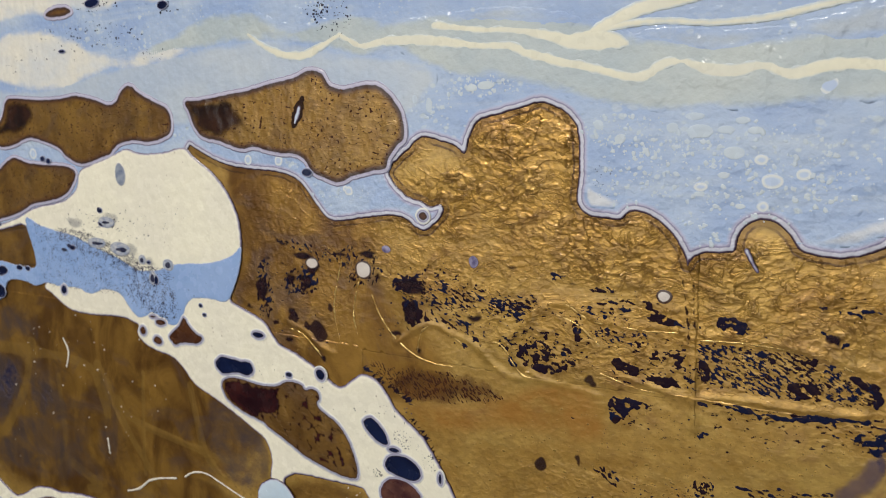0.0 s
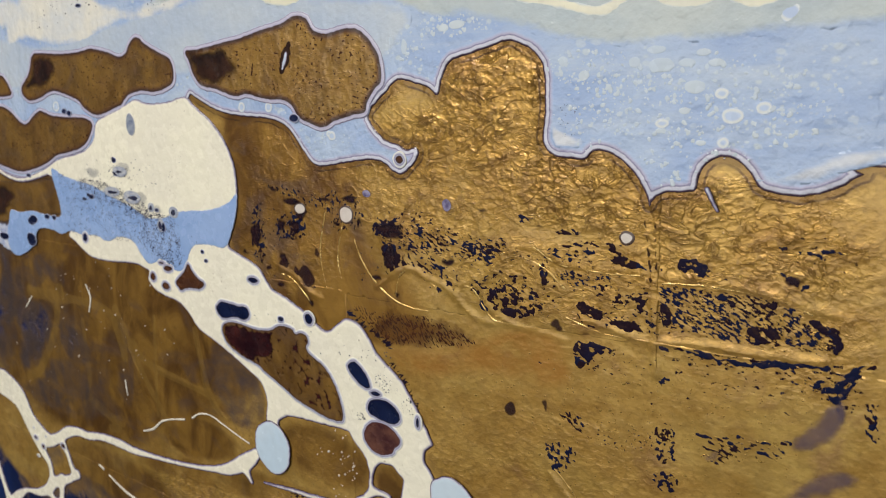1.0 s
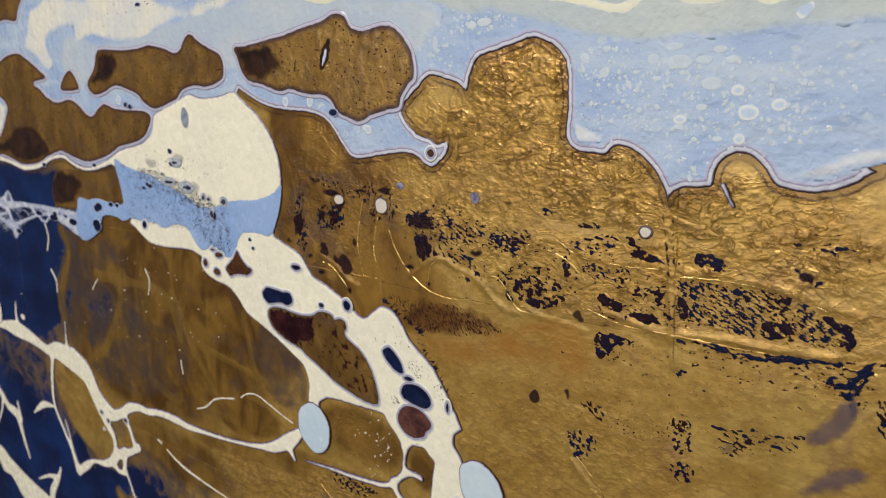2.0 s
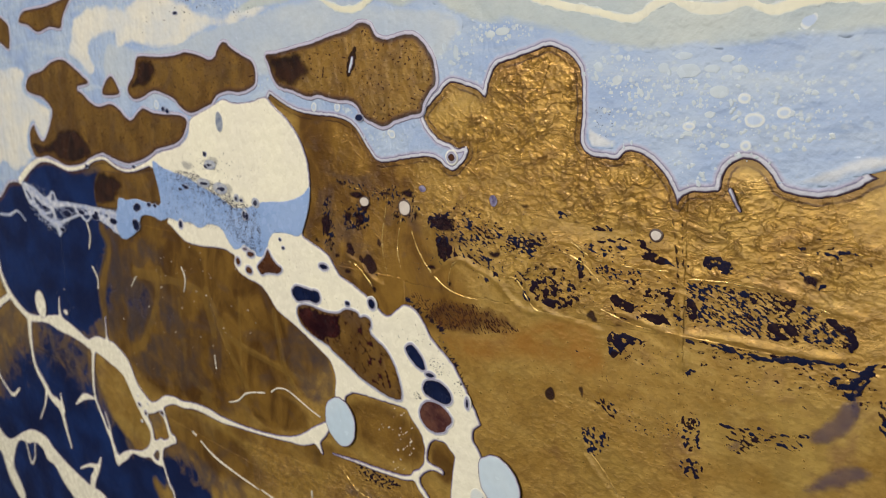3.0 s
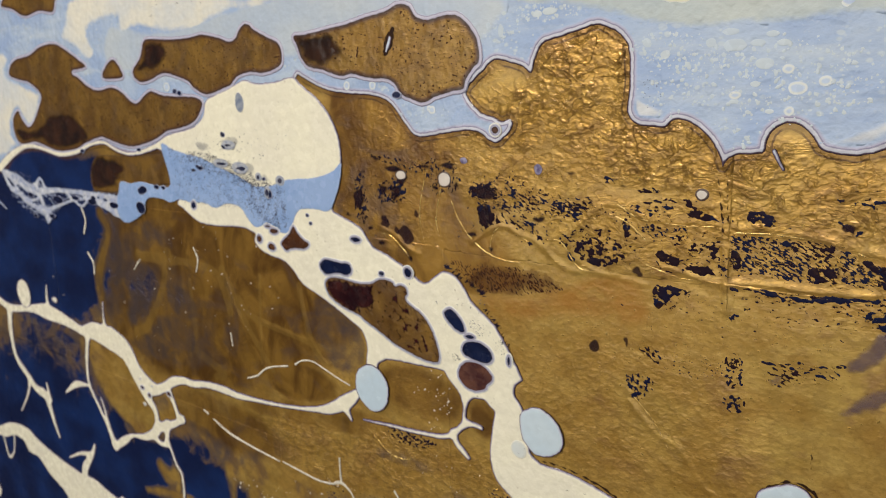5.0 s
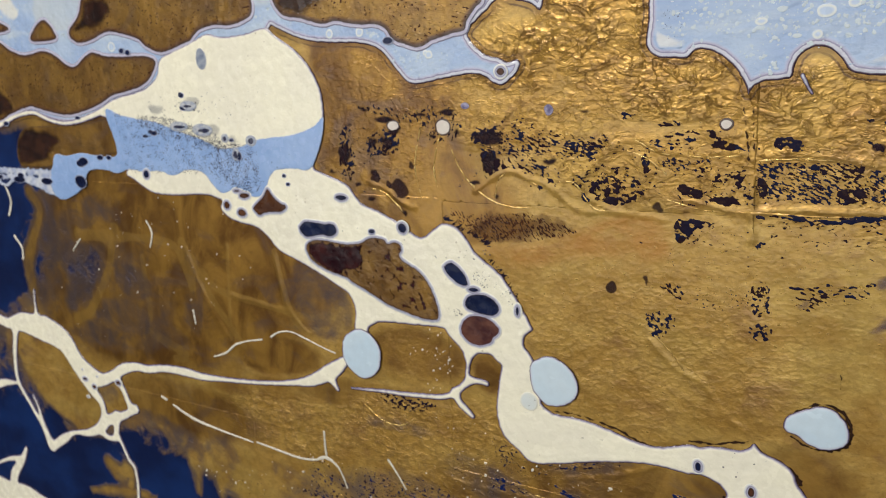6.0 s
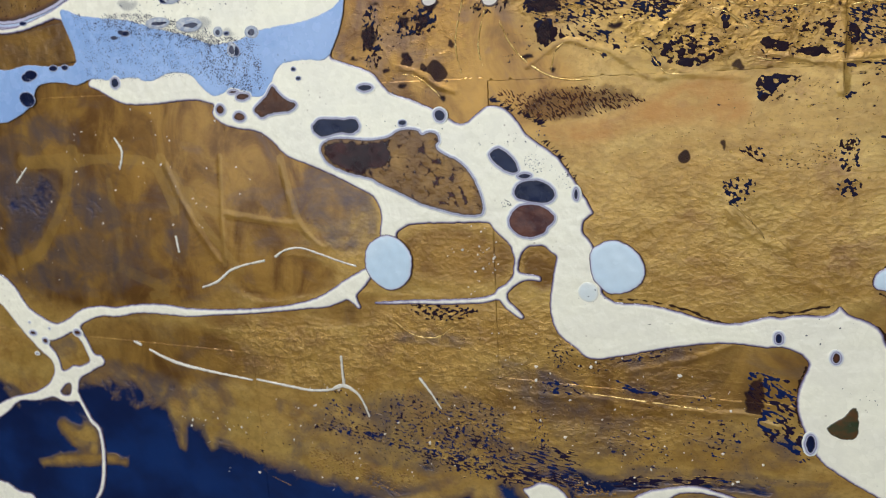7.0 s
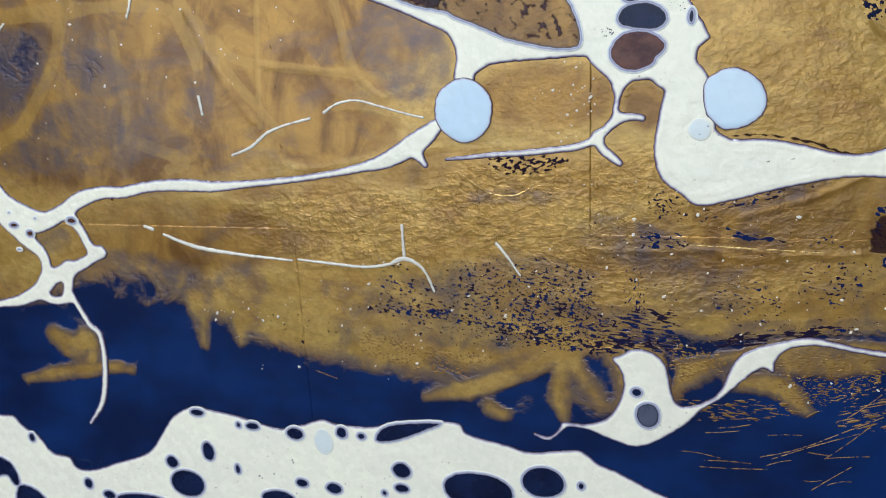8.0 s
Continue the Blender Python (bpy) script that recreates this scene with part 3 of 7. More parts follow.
RIDGE_G = [(-98.6, -48.1, 1.0), (-92.5, -54.8, 1.0), (-86.4, -60.2, 1.0), (-77.1, -63.6, 1.0), (-72.3, -69.1, 1.0), (-66.5, -76.8, 1.2), (-58.5, -82.7, 0.9)]
RIDGE_H = [(-146.4, -138.9, 1.2), (-130.8, -140.8, 1.6), (-117.9, -139.2, 1.4), (-97.0, -137.4, 1.1), (-83.1, -137.5, 1.1)]
SEAM_A = [(-63.8, 48.7, 0.6), (-62.5, 40.2, 0.6), (-61.3, 28.7, 0.6), (-60.3, 11.3, 0.6)]
SEAM_B = [(-60.6, 51.8, 0.6), (-59.8, 36.6, 0.6), (-59.2, 29.0, 0.6), (-58.4, 11.6, 0.6)]
SEAM_C = [(-205.3, 114.8, 0.8), (-206.8, 97.6, 0.8), (-208.0, 81.2, 0.8)]
CRACK_A = [(-25.1, -49.2, 0.6), (-25.2, -58.3, 0.6), (-24.3, -63.2, 0.6)]
CRACK_B = [(-397.1, -111.4, 1.5), (-416.3, -112.4, 1.8), (-431.6, -115.9, 1.9), (-437.0, -118.0, 1.2)]
CRACK_C = [(-149.9, -90.2, 0.8), (-134.1, -88.8, 1.1), (-116.5, -91.3, 1.3), (-104.3, -95.4, 1.5), (-97.2, -97.0, 1.0)]
CRACK_D = [(-51.0, -90.3, 1.1), (-44.7, -93.3, 1.6), (-38.8, -97.7, 2.6), (-37.2, -101.1, 2.2)]
CRACK_E = [(-81.2, -91.1, 1.2), (-70.1, -90.1, 1.2), (-63.7, -88.2, 1.6), (-57.4, -86.3, 1.1)]
CRACK_F = [(-42.9, -72.2, 1.3), (-37.9, -68.6, 1.3), (-31.1, -65.0, 1.3), (-25.1, -66.2, 1.7), (-21.4, -70.3, 1.7), (-20.1, -75.9, 1.7), (-21.4, -80.4, 1.5), (-27.1, -83.8, 1.5), (-35.2, -83.9, 1.5), (-41.5, -80.4, 1.1)]
CRACK_G = [(-66.1, -113.5, 1.2), (-68.1, -120.3, 1.4), (-68.8, -130.9, 1.5), (-67.5, -138.5, 1.5)]
TAN_A = [(-277.3, -214.9, 2.4), (-255.9, -209.6, 3.4), (-236.6, -200.8, 4.5), (-220.5, -192.6, 4.9), (-210.1, -184.1, 4.3)]
TAN_B = [(-209.6, -173.9, 3.7), (-211.5, -194.8, 3.5), (-213.4, -209.1, 3.3), (-209.8, -222.8, 1.4)]
TAN_C = [(-208.9, -183.4, 3.7), (-202.5, -196.9, 3.2), (-193.5, -211.8, 1.3)]
TAN_D = [(-245.7, -218.3, 5.2), (-239.2, -220.7, 4.6)]
TAN_E = [(-512.2, -222.6, 3.0), (-496.0, -218.0, 4.7), (-476.7, -214.9, 5.7), (-457.9, -211.2, 3.5), (-442.1, -212.5, 1.7)]
TAN_F = [(-487.1, -193.8, 7.0), (-475.6, -200.4, 10.5), (-465.7, -195.8, 7.6), (-466.1, -207.5, 4.9)]
TAN_G = [(-397.7, -168.6, 5.7), (-394.9, -182.3, 4.5), (-395.5, -195.5, 1.9)]
TAN_H = [(-373.8, -181.2, 2.5), (-374.3, -192.9, 1.6)]
TAN_I = [(-136.9, -195.4, 4.5), (-123.1, -196.5, 6.4), (-113.8, -199.8, 5.8), (-107.0, -208.0, 2.0)]
TAN_J = [(-114.6, -188.0, 4.8), (-99.3, -186.9, 7.1), (-86.5, -186.1, 4.6)]
TAN_M = [(-499.2, -88.3, 7.1), (-483.5, -81.2, 6.9), (-467.6, -63.3, 6.1), (-455.8, -47.3, 5.9), (-449.9, -31.7, 7.5), (-445.6, -21.5, 8.5)]
TAN_N = [(-484.5, -27.4, 7.7), (-464.5, -27.1, 7.6), (-448.8, -26.5, 8.6), (-426.0, -25.6, 5.0), (-407.6, -26.0, 5.5), (-390.2, -28.9, 4.9), (-384.5, -39.7, 4.4), (-380.1, -50.0, 5.5)]
TAN_P = [(-532.0, -1.2, 8.1), (-523.4, -13.5, 6.7), (-535.5, -32.8, 6.9), (-546.0, -52.5, 11.3), (-545.8, -71.1, 8.6)]
TAN_Q = [(-569.4, -119.0, 22.7), (-547.9, -138.4, 36.9), (-516.5, -154.2, 35.4), (-512.3, -164.9, 21.2)]
RIDGE_I = [(-345.5, -26.8, 2.1), (-348.5, -56.1, 1.6), (-349.8, -79.1, 1.6)]
RIDGE_J = [(-381.5, -29.8, 2.7), (-375.0, -45.1, 2.4), (-365.8, -63.3, 2.2), (-353.5, -80.4, 1.7)]
RIDGE_K = [(-347.5, -54.9, 1.6), (-325.4, -57.4, 2.1), (-304.0, -59.5, 1.5)]
RIDGE_L = [(-309.2, -28.7, 2.0), (-305.3, -50.2, 2.0), (-298.9, -62.6, 1.8), (-289.0, -71.4, 1.5)]
RIDGE_M = [(-336.1, -147.1, 1.5), (-339.7, -176.4, 1.5), (-340.7, -200.7, 1.2)]
RIDGE_N = [(-60.8, 30.7, 2.3), (-60.0, 21.1, 2.5), (-59.5, 9.4, 2.5), (-58.8, -2.4, 1.7)]
RIDGE_Q = [(-199.9, -138.5, 0.9), (-177.6, -138.4, 1.4), (-146.0, -137.0, 1.3), (-116.2, -138.2, 1.3), (-95.1, -139.1, 1.0), (-75.8, -141.1, 1.0)]
DASH_A = [(-130.6, -100.0, 0.7), (-127.3, -99.3, 0.9), (-123.9, -99.8, 0.7)]
DASH_B = [(-120.7, -98.7, 0.6), (-116.6, -98.2, 0.9), (-113.1, -98.0, 0.5)]
RIDGE_R = [(-138.4, -123.1, 0.8), (-116.5, -116.2, 1.0), (-102.7, -110.5, 1.0), (-93.7, -105.9, 0.7)]
STRIP_A = [(-383.8, -26.0, 7.0), (-378.6, -39.9, 7.0), (-379.2, -53.9, 6.0)]
STRIP_B = [(-376.4, -35.0, 4.8), (-367.3, -53.0, 5.4), (-354.9, -68.7, 4.4), (-339.7, -85.8, 3.8)]
STRIP_C = [(-368.8, -42.8, 4.3), (-358.5, -52.0, 4.3), (-336.4, -56.0, 4.2), (-309.3, -59.3, 3.6), (-285.7, -61.8, 3.0)]
STRIP_D = [(-309.0, -26.4, 4.4), (-305.4, -45.4, 4.5), (-301.3, -60.1, 5.6), (-289.1, -72.7, 3.6)]
STRIP_E = [(-345.2, -24.4, 2.3), (-348.2, -56.1, 2.1), (-350.3, -83.0, 2.2)]
STRIP_F = [(-433.7, -83.3, 5.4), (-412.7, -91.3, 6.5), (-392.0, -98.8, 5.8), (-402.0, -103.0, 4.7)]
STRIP_G = [(-422.1, -38.1, 4.0), (-421.3, -59.1, 4.0), (-421.0, -75.2, 4.7), (-428.8, -91.7, 4.2)]
LACE_F = [(-688.5, 19.6, 4.3), (-678.2, 10.1, 5.9), (-662.1, 6.3, 4.1), (-644.3, 1.8, 3.2), (-628.1, 5.0, 3.1)]
LACE_G = [(-657.6, 19.1, 3.3), (-647.0, 12.4, 7.2), (-634.0, 13.3, 6.3), (-622.7, 21.3, 3.1), (-615.2, 14.7, 3.1)]
LACE_H = [(-581.0, 12.5, 2.2), (-571.1, 8.7, 2.9), (-556.6, 3.2, 2.8), (-538.4, 12.3, 2.7), (-525.1, 6.0, 3.3), (-504.2, 12.1, 3.2), (-497.4, 2.2, 4.4)]
LACE_I = [(-770.3, -8.7, 1.9), (-738.5, -7.7, 3.7), (-713.8, -1.9, 2.7), (-695.1, -9.2, 1.7)]
BUBBLES = [(-59.3, 97.3, 3.9, 2.1), (-68.3, 98.7, 1.8, 1.5), (-51.5, 97.8, 2.4, 1.1), (-46.5, 100.5, 2.0, 1.0), (-42.8, 97.4, 2.1, 1.0), (-48.9, 90.5, 3.1, 1.8), (-85.7, 95.2, 1.8, 1.5), (-93.3, 100.1, 1.6, 1.5), (-136.7, 115.2, 3.3, 1.4), (-142.7, 114.4, 2.2, 1.2), (-51.9, 83.4, 1.6, 0.9), (-46.5, 73.7, 1.4, 0.7), (-161.4, 108.8, 1.3, 2.6), (-167.9, 111.2, 1.0, 1.5), (-61.2, 102.1, 2.8, 1.1)]
RINGS = [(-37.3, 81.8, 3.1, 2.3), (-28.4, 84.0, 2.2, 1.7), (-39.8, 73.9, 1.8, 1.6), (-40.8, 88.4, 2.0, 1.6), (-22.9, 110.1, 3.0, 2.6), (-58.8, 79.6, 2.1, 1.5), (-423.9, 90.5, 3.2, 2.9), (-258.7, 87.6, 2.1, 2.3), (-240.3, 87.2, 2.3, 2.2), (-202.0, 74.9, 2.1, 1.9), (-203.8, 75.8, 1.5, 1.2)]
NAVY_CELLS = [(-405.1, -233.8, 3.1, 2.0), (-373.0, -238.9, 3.0, 2.0), (-348.9, -241.0, 4.2, 3.3), (-322.9, -237.9, 2.8, 2.9), (-312.3, -239.1, 1.8, 1.6), (-425.2, -265.5, 3.6, 3.6), (-401.5, -256.8, 3.5, 4.9), (-417.9, -277.8, 10.2, 8.0), (-292.0, -256.3, 4.6, 4.2), (-292.7, -266.7, 3.1, 2.3), (-348.1, -269.8, 3.0, 2.4), (-329.9, -271.1, 3.9, 3.1), (-483.3, -285.7, 2.8, 3.1), (-470.4, -291.6, 3.5, 2.7), (-252.3, -263.9, 16.2, 10.3), (-220.5, -255.2, 9.9, 8.1), (-202.4, -254.9, 1.3, 1.5), (-363.1, -281.2, 8.8, 5.0), (-447.1, -293.2, 15.2, 4.6), (-516.6, -259.4, 2.0, 2.3), (-177.8, -204.0, 2.0, 2.0), (-385.0, -265.7, 1.4, 2.1), (-381.2, -239.0, 1.3, 1.4), (-302.1, -270.5, 1.2, 1.3)]
GREY_CELLS = [(-172.8, -215.2, 5.0, 5.9)]
ARM_CELLS = [(-221.9, -7.1, 2.7, 2.7), (-183.1, -34.7, 2.3, 1.3), (-240.7, -10.5, 1.3, 1.1), (-76.9, -101.7, 1.6, 2.0), (-406.7, 14.7, 2.7, 2.6), (-160.1, -42.4, 1.1, 1.8), (-258.6, 6.5, 3.0, 1.7)]
END_CELLS = [(-62.9, -147.1, 1.7, 2.8)]
NODE_CELLS = [(-499.6, -132.4, 3.3, 2.2), (-490.2, -136.9, 2.9, 2.5), (-462.9, -129.3, 3.5, 2.5), (-485.1, -128.5, 1.1, 0.9), (-501.0, -125.7, 1.1, 0.9), (-499.1, -145.8, 1.5, 1.0)]
BROWN_CELLS = [(-55.4, -108.2, 1.8, 2.2)]
POOL_CELLS = [(-466.1, 21.5, 4.7, 2.6), (-472.0, 8.5, 5.3, 3.8), (-508.8, 7.4, 5.1, 2.4), (-537.1, 10.5, 3.4, 2.0), (-448.4, 24.3, 2.8, 1.5), (-440.1, 24.4, 2.2, 1.4), (-317.1, 34.7, 2.1, 1.5), (-327.9, 26.9, 2.2, 2.5), (-366.3, 53.8, 3.7, 1.6), (-352.3, 40.9, 4.5, 1.9), (-395.2, 39.4, 2.5, 1.4), (-240.6, -9.9, 1.8, 1.2), (-368.3, 60.8, 1.9, 1.3), (-332.3, 35.6, 1.3, 0.9), (-296.1, 16.8, 1.2, 0.9), (-293.8, 12.3, 1.2, 0.9), (-544.5, 46.1, 2.7, 1.6), (-465.4, 49.1, 2.3, 1.1)]
WHITE_SPOTS = [(-224.3, 42.8, 2.6, 2.0), (-196.5, 41.9, 3.3, 3.1), (-69.9, 42.5, 1.7, 1.5)]
VIOLET_SPOTS = [(-143.1, 49.1, 2.0, 2.2), (-184.2, 51.5, 2.0, 1.4)]
BLACK_SPOTS = [(-224.0, 82.4, 2.9, 1.7), (-414.8, 87.7, 2.1, 1.6), (-409.7, 86.5, 2.1, 1.6), (-388.3, 143.8, 2.4, 0.9), (-360.0, 165.5, 5.4, 2.2), (-307.7, 159.7, 3.5, 2.0)]
RUST_SPOTS = [(-165.3, 65.8, 2.7, 2.5)]
HALOS = [(-373.8, 43.2, 7.2, 2.7), (-353.8, 41.1, 7.5, 3.5), (-337.2, 36.8, 2.7, 2.4), (-317.6, 35.3, 3.7, 2.9), (-330.0, 27.7, 2.9, 3.3), (-363.5, 54.9, 6.3, 2.7)]
HEARTS = [(-372.3, 43.0, 4.6, 1.0), (-352.9, 40.8, 4.7, 1.2), (-337.3, 36.5, 1.4, 1.4), (-317.6, 35.3, 2.0, 1.8), (-330.0, 27.7, 1.7, 2.2), (-363.6, 54.6, 3.4, 1.0), (-398.1, 40.2, 1.7, 1.0), (-369.3, 61.2, 1.2, 1.2), (-403.1, 37.7, 2.1, 0.8)]
OVAL_GREY = [(-349.1, 79.8, 3.6, 5.2)]
PALE_OVALS = [(-333.4, -244.4, 5.4, 7.3)]
WHITE_OVALS = [(-685.7, -84.6, 13.2, 13.1), (-626.4, -82.1, 4.7, 2.8)]
SHADE_SPOTS = [(-223.6, 11.1, 5.9, 5.7), (-238.1, 17.2, 3.1, 3.2), (-214.9, 23.5, 2.2, 2.0), (-228.3, 14.4, 2.0, 2.1), (-95.7, 8.7, 3.0, 2.5), (-115.3, -25.9, 2.9, 2.9), (-100.9, -22.4, 1.4, 2.2), (-39.0, 31.9, 1.0, 0.9), (-36.0, 19.8, 1.4, 1.5), (-18.4, 33.2, 1.9, 2.1)]
RUST_RINGS = [(-341.1, -1.2, 3.2, 3.1), (-330.0, -5.0, 3.9, 2.8), (-326.7, 4.9, 4.2, 2.4), (-332.1, 7.3, 3.1, 1.5)]
MIST_OVALS = [(-155.3, -86.4, 3.5, 3.6)]
BLOTCHES = [(-254.5, 30.3, 4.3, 5.3), (-236.7, 33.4, 3.0, 3.6), (-229.3, 34.3, 3.6, 3.1), (-229.5, 46.4, 7.2, 2.0), (-237.0, 19.6, 2.4, 3.4), (-238.9, 6.0, 2.8, 2.1), (-248.0, 13.2, 2.5, 1.6), (-262.8, 19.9, 2.6, 1.6), (-201.8, 37.1, 2.4, 1.5), (-174.4, 36.6, 6.1, 3.8), (-173.7, 25.4, 3.6, 5.7), (-180.2, 16.1, 3.5, 1.7), (-193.3, 48.1, 5.3, 1.9), (-170.3, 10.9, 2.2, 1.7), (-220.6, 0.8, 2.3, 2.9), (-188.6, 41.3, 1.7, 2.6), (-223.4, 41.6, 4.5, 3.0), (-251.7, 43.4, 2.8, 1.6), (-208.9, 47.5, 3.1, 1.2), (-240.9, 50.5, 4.1, 1.5), (-143.0, 27.5, 3.5, 2.0), (-127.0, 47.7, 4.2, 1.1), (-103.4, 44.3, 2.6, 1.0)]
SMUDGES = [(-363.8, 54.4, 8.3, 3.5), (-352.3, 40.9, 8.1, 2.9), (-390.0, 54.2, 5.9, 2.6), (-331.0, 35.6, 4.3, 2.2)]
LACE_CELLS = [(-594.4, 5.9, 8.3, 3.0), (-565.5, 9.2, 5.6, 1.9), (-539.7, 7.8, 6.3, 2.3), (-508.2, 7.5, 5.9, 2.3), (-471.7, 7.9, 5.4, 3.9), (-468.8, 20.3, 4.4, 2.5), (-642.5, 6.8, 5.2, 2.1), (-638.3, -10.5, 3.9, 1.6), (-608.4, -8.6, 4.9, 2.1)]
WORN = [(-161, 37, 23, 11, -4, 0.80), (-141, 28, 27, 8, -8, 0.70), (-114, 18, 20, 9, -4, 0.90), (-99, 32, 25, 6, -2, 0.70), (-81, 40, 16, 6, -0, 0.55), (-80, 26, 18, 6, -3, 0.75), (-68, 16, 21, 5, -2, 0.90), (-48, 23, 14, 6, 2, 0.85), (-34, 20, 23, 8, -3, 0.95), (-16, 18, 12, 5, -7, 0.90), (-10, 42, 12, 6, -3, 0.60), (-76, -2, 16, 6, -0, 0.75), (-32, 6, 28, 3, 4, 0.90), (-55, -6, 30, 10, 7, 0.55), (-22, -3, 24, 11, 6, 0.50), (-84, -13, 18, 13, -10, 0.50)]
WORN += [(-235, 36, 20, 12, 5, 0.60), (-243, 17, 17, 12, 6, 0.50), (-220, 14, 20, 13, 7, 0.45), (-180, 23, 9, 15, -55, 0.55), (-128, 46, 28, 3, -0, 0.40), (-4, 4, 10, 7, -59, 0.90), (-67, -23, 24, 6, 8, 0.45), (-103, 23, 13, 4, 7, 0.80)]
WORN_SOUTH = [(-249, -165, 37, 20, -3, 0.75), (-289, -170, 28, 17, 7, 0.60), (-224, -156, 32, 16, -8, 0.65), (-195, -171, 34, 9, -2, 0.75), (-257, -179, 35, 10, -4, 0.75), (-178, -136, 32, 12, -15, 0.60), (-154, -155, 24, 14, 2, 0.60), (-128, -130, 15, 11, -5, 0.55), (-126, -114, 20, 4, 18, 0.70), (-151, -178, 60, 3, 12, 0.70), (-104, -169, 48, 4, 4, 0.70), (-77, -148, 16, 6, -45, 0.60), (-337, -183, 32, 11, -6, 0.60), (-234, -115, 27, 4, -0, 0.50), (-92, -155, 23, 16, 8, 0.45), (-262, -162, 19, 8, -8, 0.70)]
THIN = [(-655, -28, 143, 89, 3, 1.30), (-693, 14, 130, 23, 4, 1.20), (-587, 30, 78, 20, -1, 1.30), (-785, -143, 43, 166, -54, 0.62), (-662, -129, 48, 81, -18, 0.80), (-683, -236, 182, 111, 4, 1.40), (-600, -167, 29, 78, -33, 0.90), (-511, -34, 19, 61, -82, 0.70), (-468, -45, 45, 47, -15, 0.50), (-436, -89, 49, 16, 8, 0.50), (-455, -187, 58, 30, 19, 1.10), (-537, -220, 83, 40, 19, 1.30), (-883, -298, 182, 78, 17, 1.40), (-831, -216, 81, 47, 14, 0.80), (-281, -54, 6, 40, -62, 0.25)]
THIN_SOUTH = [(-495, -165, 44, 13, 2, 1.00), (-431, -181, 60, 20, -7, 1.50), (-494, -225, 58, 32, 4, 1.70), (-380, -216, 83, 20, -6, 1.70), (-309, -223, 60, 16, -1, 1.70), (-251, -227, 41, 12, -6, 1.50), (-402, -167, 18, 13, -17, 0.90), (-370, -166, 16, 11, 2, 0.60), (-427, -156, 27, 12, 2, 0.60), (-148, -220, 62, 20, -4, 1.30), (-111, -236, 76, 25, -1, 1.80), (-96, -197, 35, 16, -5, 1.00), (-184, -236, 51, 18, -6, 1.60), (-104, -180, 39, 5, 4, 0.90), (-173, -181, 19, 5, -19, 1.00), (-482, -46, 24, 25, -2, 0.90)]
THIN_SOUTH += [(-446, -80, 28, 18, -19, 0.55), (-428, -54, 21, 11, -10, 0.45), (-287, -44, 20, 15, -41, 0.40), (-489, -77, 17, 18, -1, 0.70), (-388, -137, 9, 5, -29, 0.40), (-223, -196, 8, 11, 4, 0.50), (-205, -217, 31, 9, 5, 0.70)]
TAN = [(-473, -196, 22, 17, 3, 1.20), (-473, -215, 35, 5, 11, 1.30), (-403, -192, 4, 17, -6, 0.90), (-341, -179, 18, 16, -7, 0.80), (-210, -195, 5, 25, -1, 1.10), (-248, -206, 34, 4, 19, 1.10), (-229, -216, 6, 6, 5, 1.00), (-200, -205, 10, 8, -40, 0.80), (-114, -198, 14, 6, -41, 0.80), (-97, -187, 24, 7, 4, 0.60)]
AMBER = [(-430, -43, 125, 71, 3, 1.00), (-341, -32, 56, 53, -14, 1.00), (-317, -88, 35, 13, 6, 0.80), (-282, -42, 18, 29, -59, 0.70), (-218, -72, 37, 15, 1, 0.60), (-401, -136, 72, 21, -2, 0.62), (-289, -105, 98, 9, 7, 0.50), (-124, -128, 99, 20, 10, 0.60), (-38, -102, 24, 19, 9, 0.60), (-177, -77, 9, 11, 6, 0.70)]
AMBER_WEST = [(-237, 58, 37, 37, -32, 0.90), (-243, 25, 42, 32, 6, 0.90), (-203, 50, 27, 15, 4, 0.50), (-211, 5, 42, 23, -9, 0.60), (-129, -37, 30, 14, 13, 0.30), (-421, -23, 152, 85, -5, 0.80)]
AMBER_WEST += [(-222, 14, 48, 36, 0, 0.95), (-232, 66, 44, 30, -30, 1.00), (-190, 8, 40, 20, -20, 0.70)]
THIN_FIELD = [(-483, -49, 30, 22, -2, 1.00), (-489, -74, 21, 20, -1, 1.00), (-435, -56, 21, 13, -15, 0.85), (-449, -79, 32, 14, -5, 0.85), (-414, -65, 19, 16, -1, 0.60), (-480, -94, 31, 12, -0, 0.70), (-382, -71, 9, 16, -1, 0.60), (-416, -89, 32, 8, -1, 0.60), (-383, -40, 12, 13, -2, 0.50), (-434, -156, 30, 11, -3, 0.80), (-402, -164, 18, 13, -17, 0.90), (-370, -161, 16, 12, 2, 0.70), (-483, -139, 18, 10, 1, 0.60), (-318, -161, 12, 6, 2, 0.50), (-223, -198, 11, 11, 4, 0.70), (-200, -202, 10, 11, -40, 0.60)]
THIN_FIELD += [(-287, -49, 17, 17, -41, 0.55)]
RUGGED = [(-121, 84, 27, 26, 1, 1.10), (-194, 102, 32, 20, -1, 0.90), (-152, 71, 35, 15, 2, 1.00), (-89, 58, 36, 14, -4, 1.00), (-39, 50, 33, 13, 1, 0.85), (-221, 59, 45, 21, -13, 0.60), (-243, 27, 41, 26, 5, 0.50), (-153, 45, 41, 13, 4, 0.70), (-105, 25, 43, 15, -3, 0.70), (-56, 37, 29, 11, 1, 0.80), (-18, 41, 21, 14, 1, 0.80), (-38, 17, 34, 11, 3, 0.35), (-14, 35, 18, 35, 7, 0.50)]
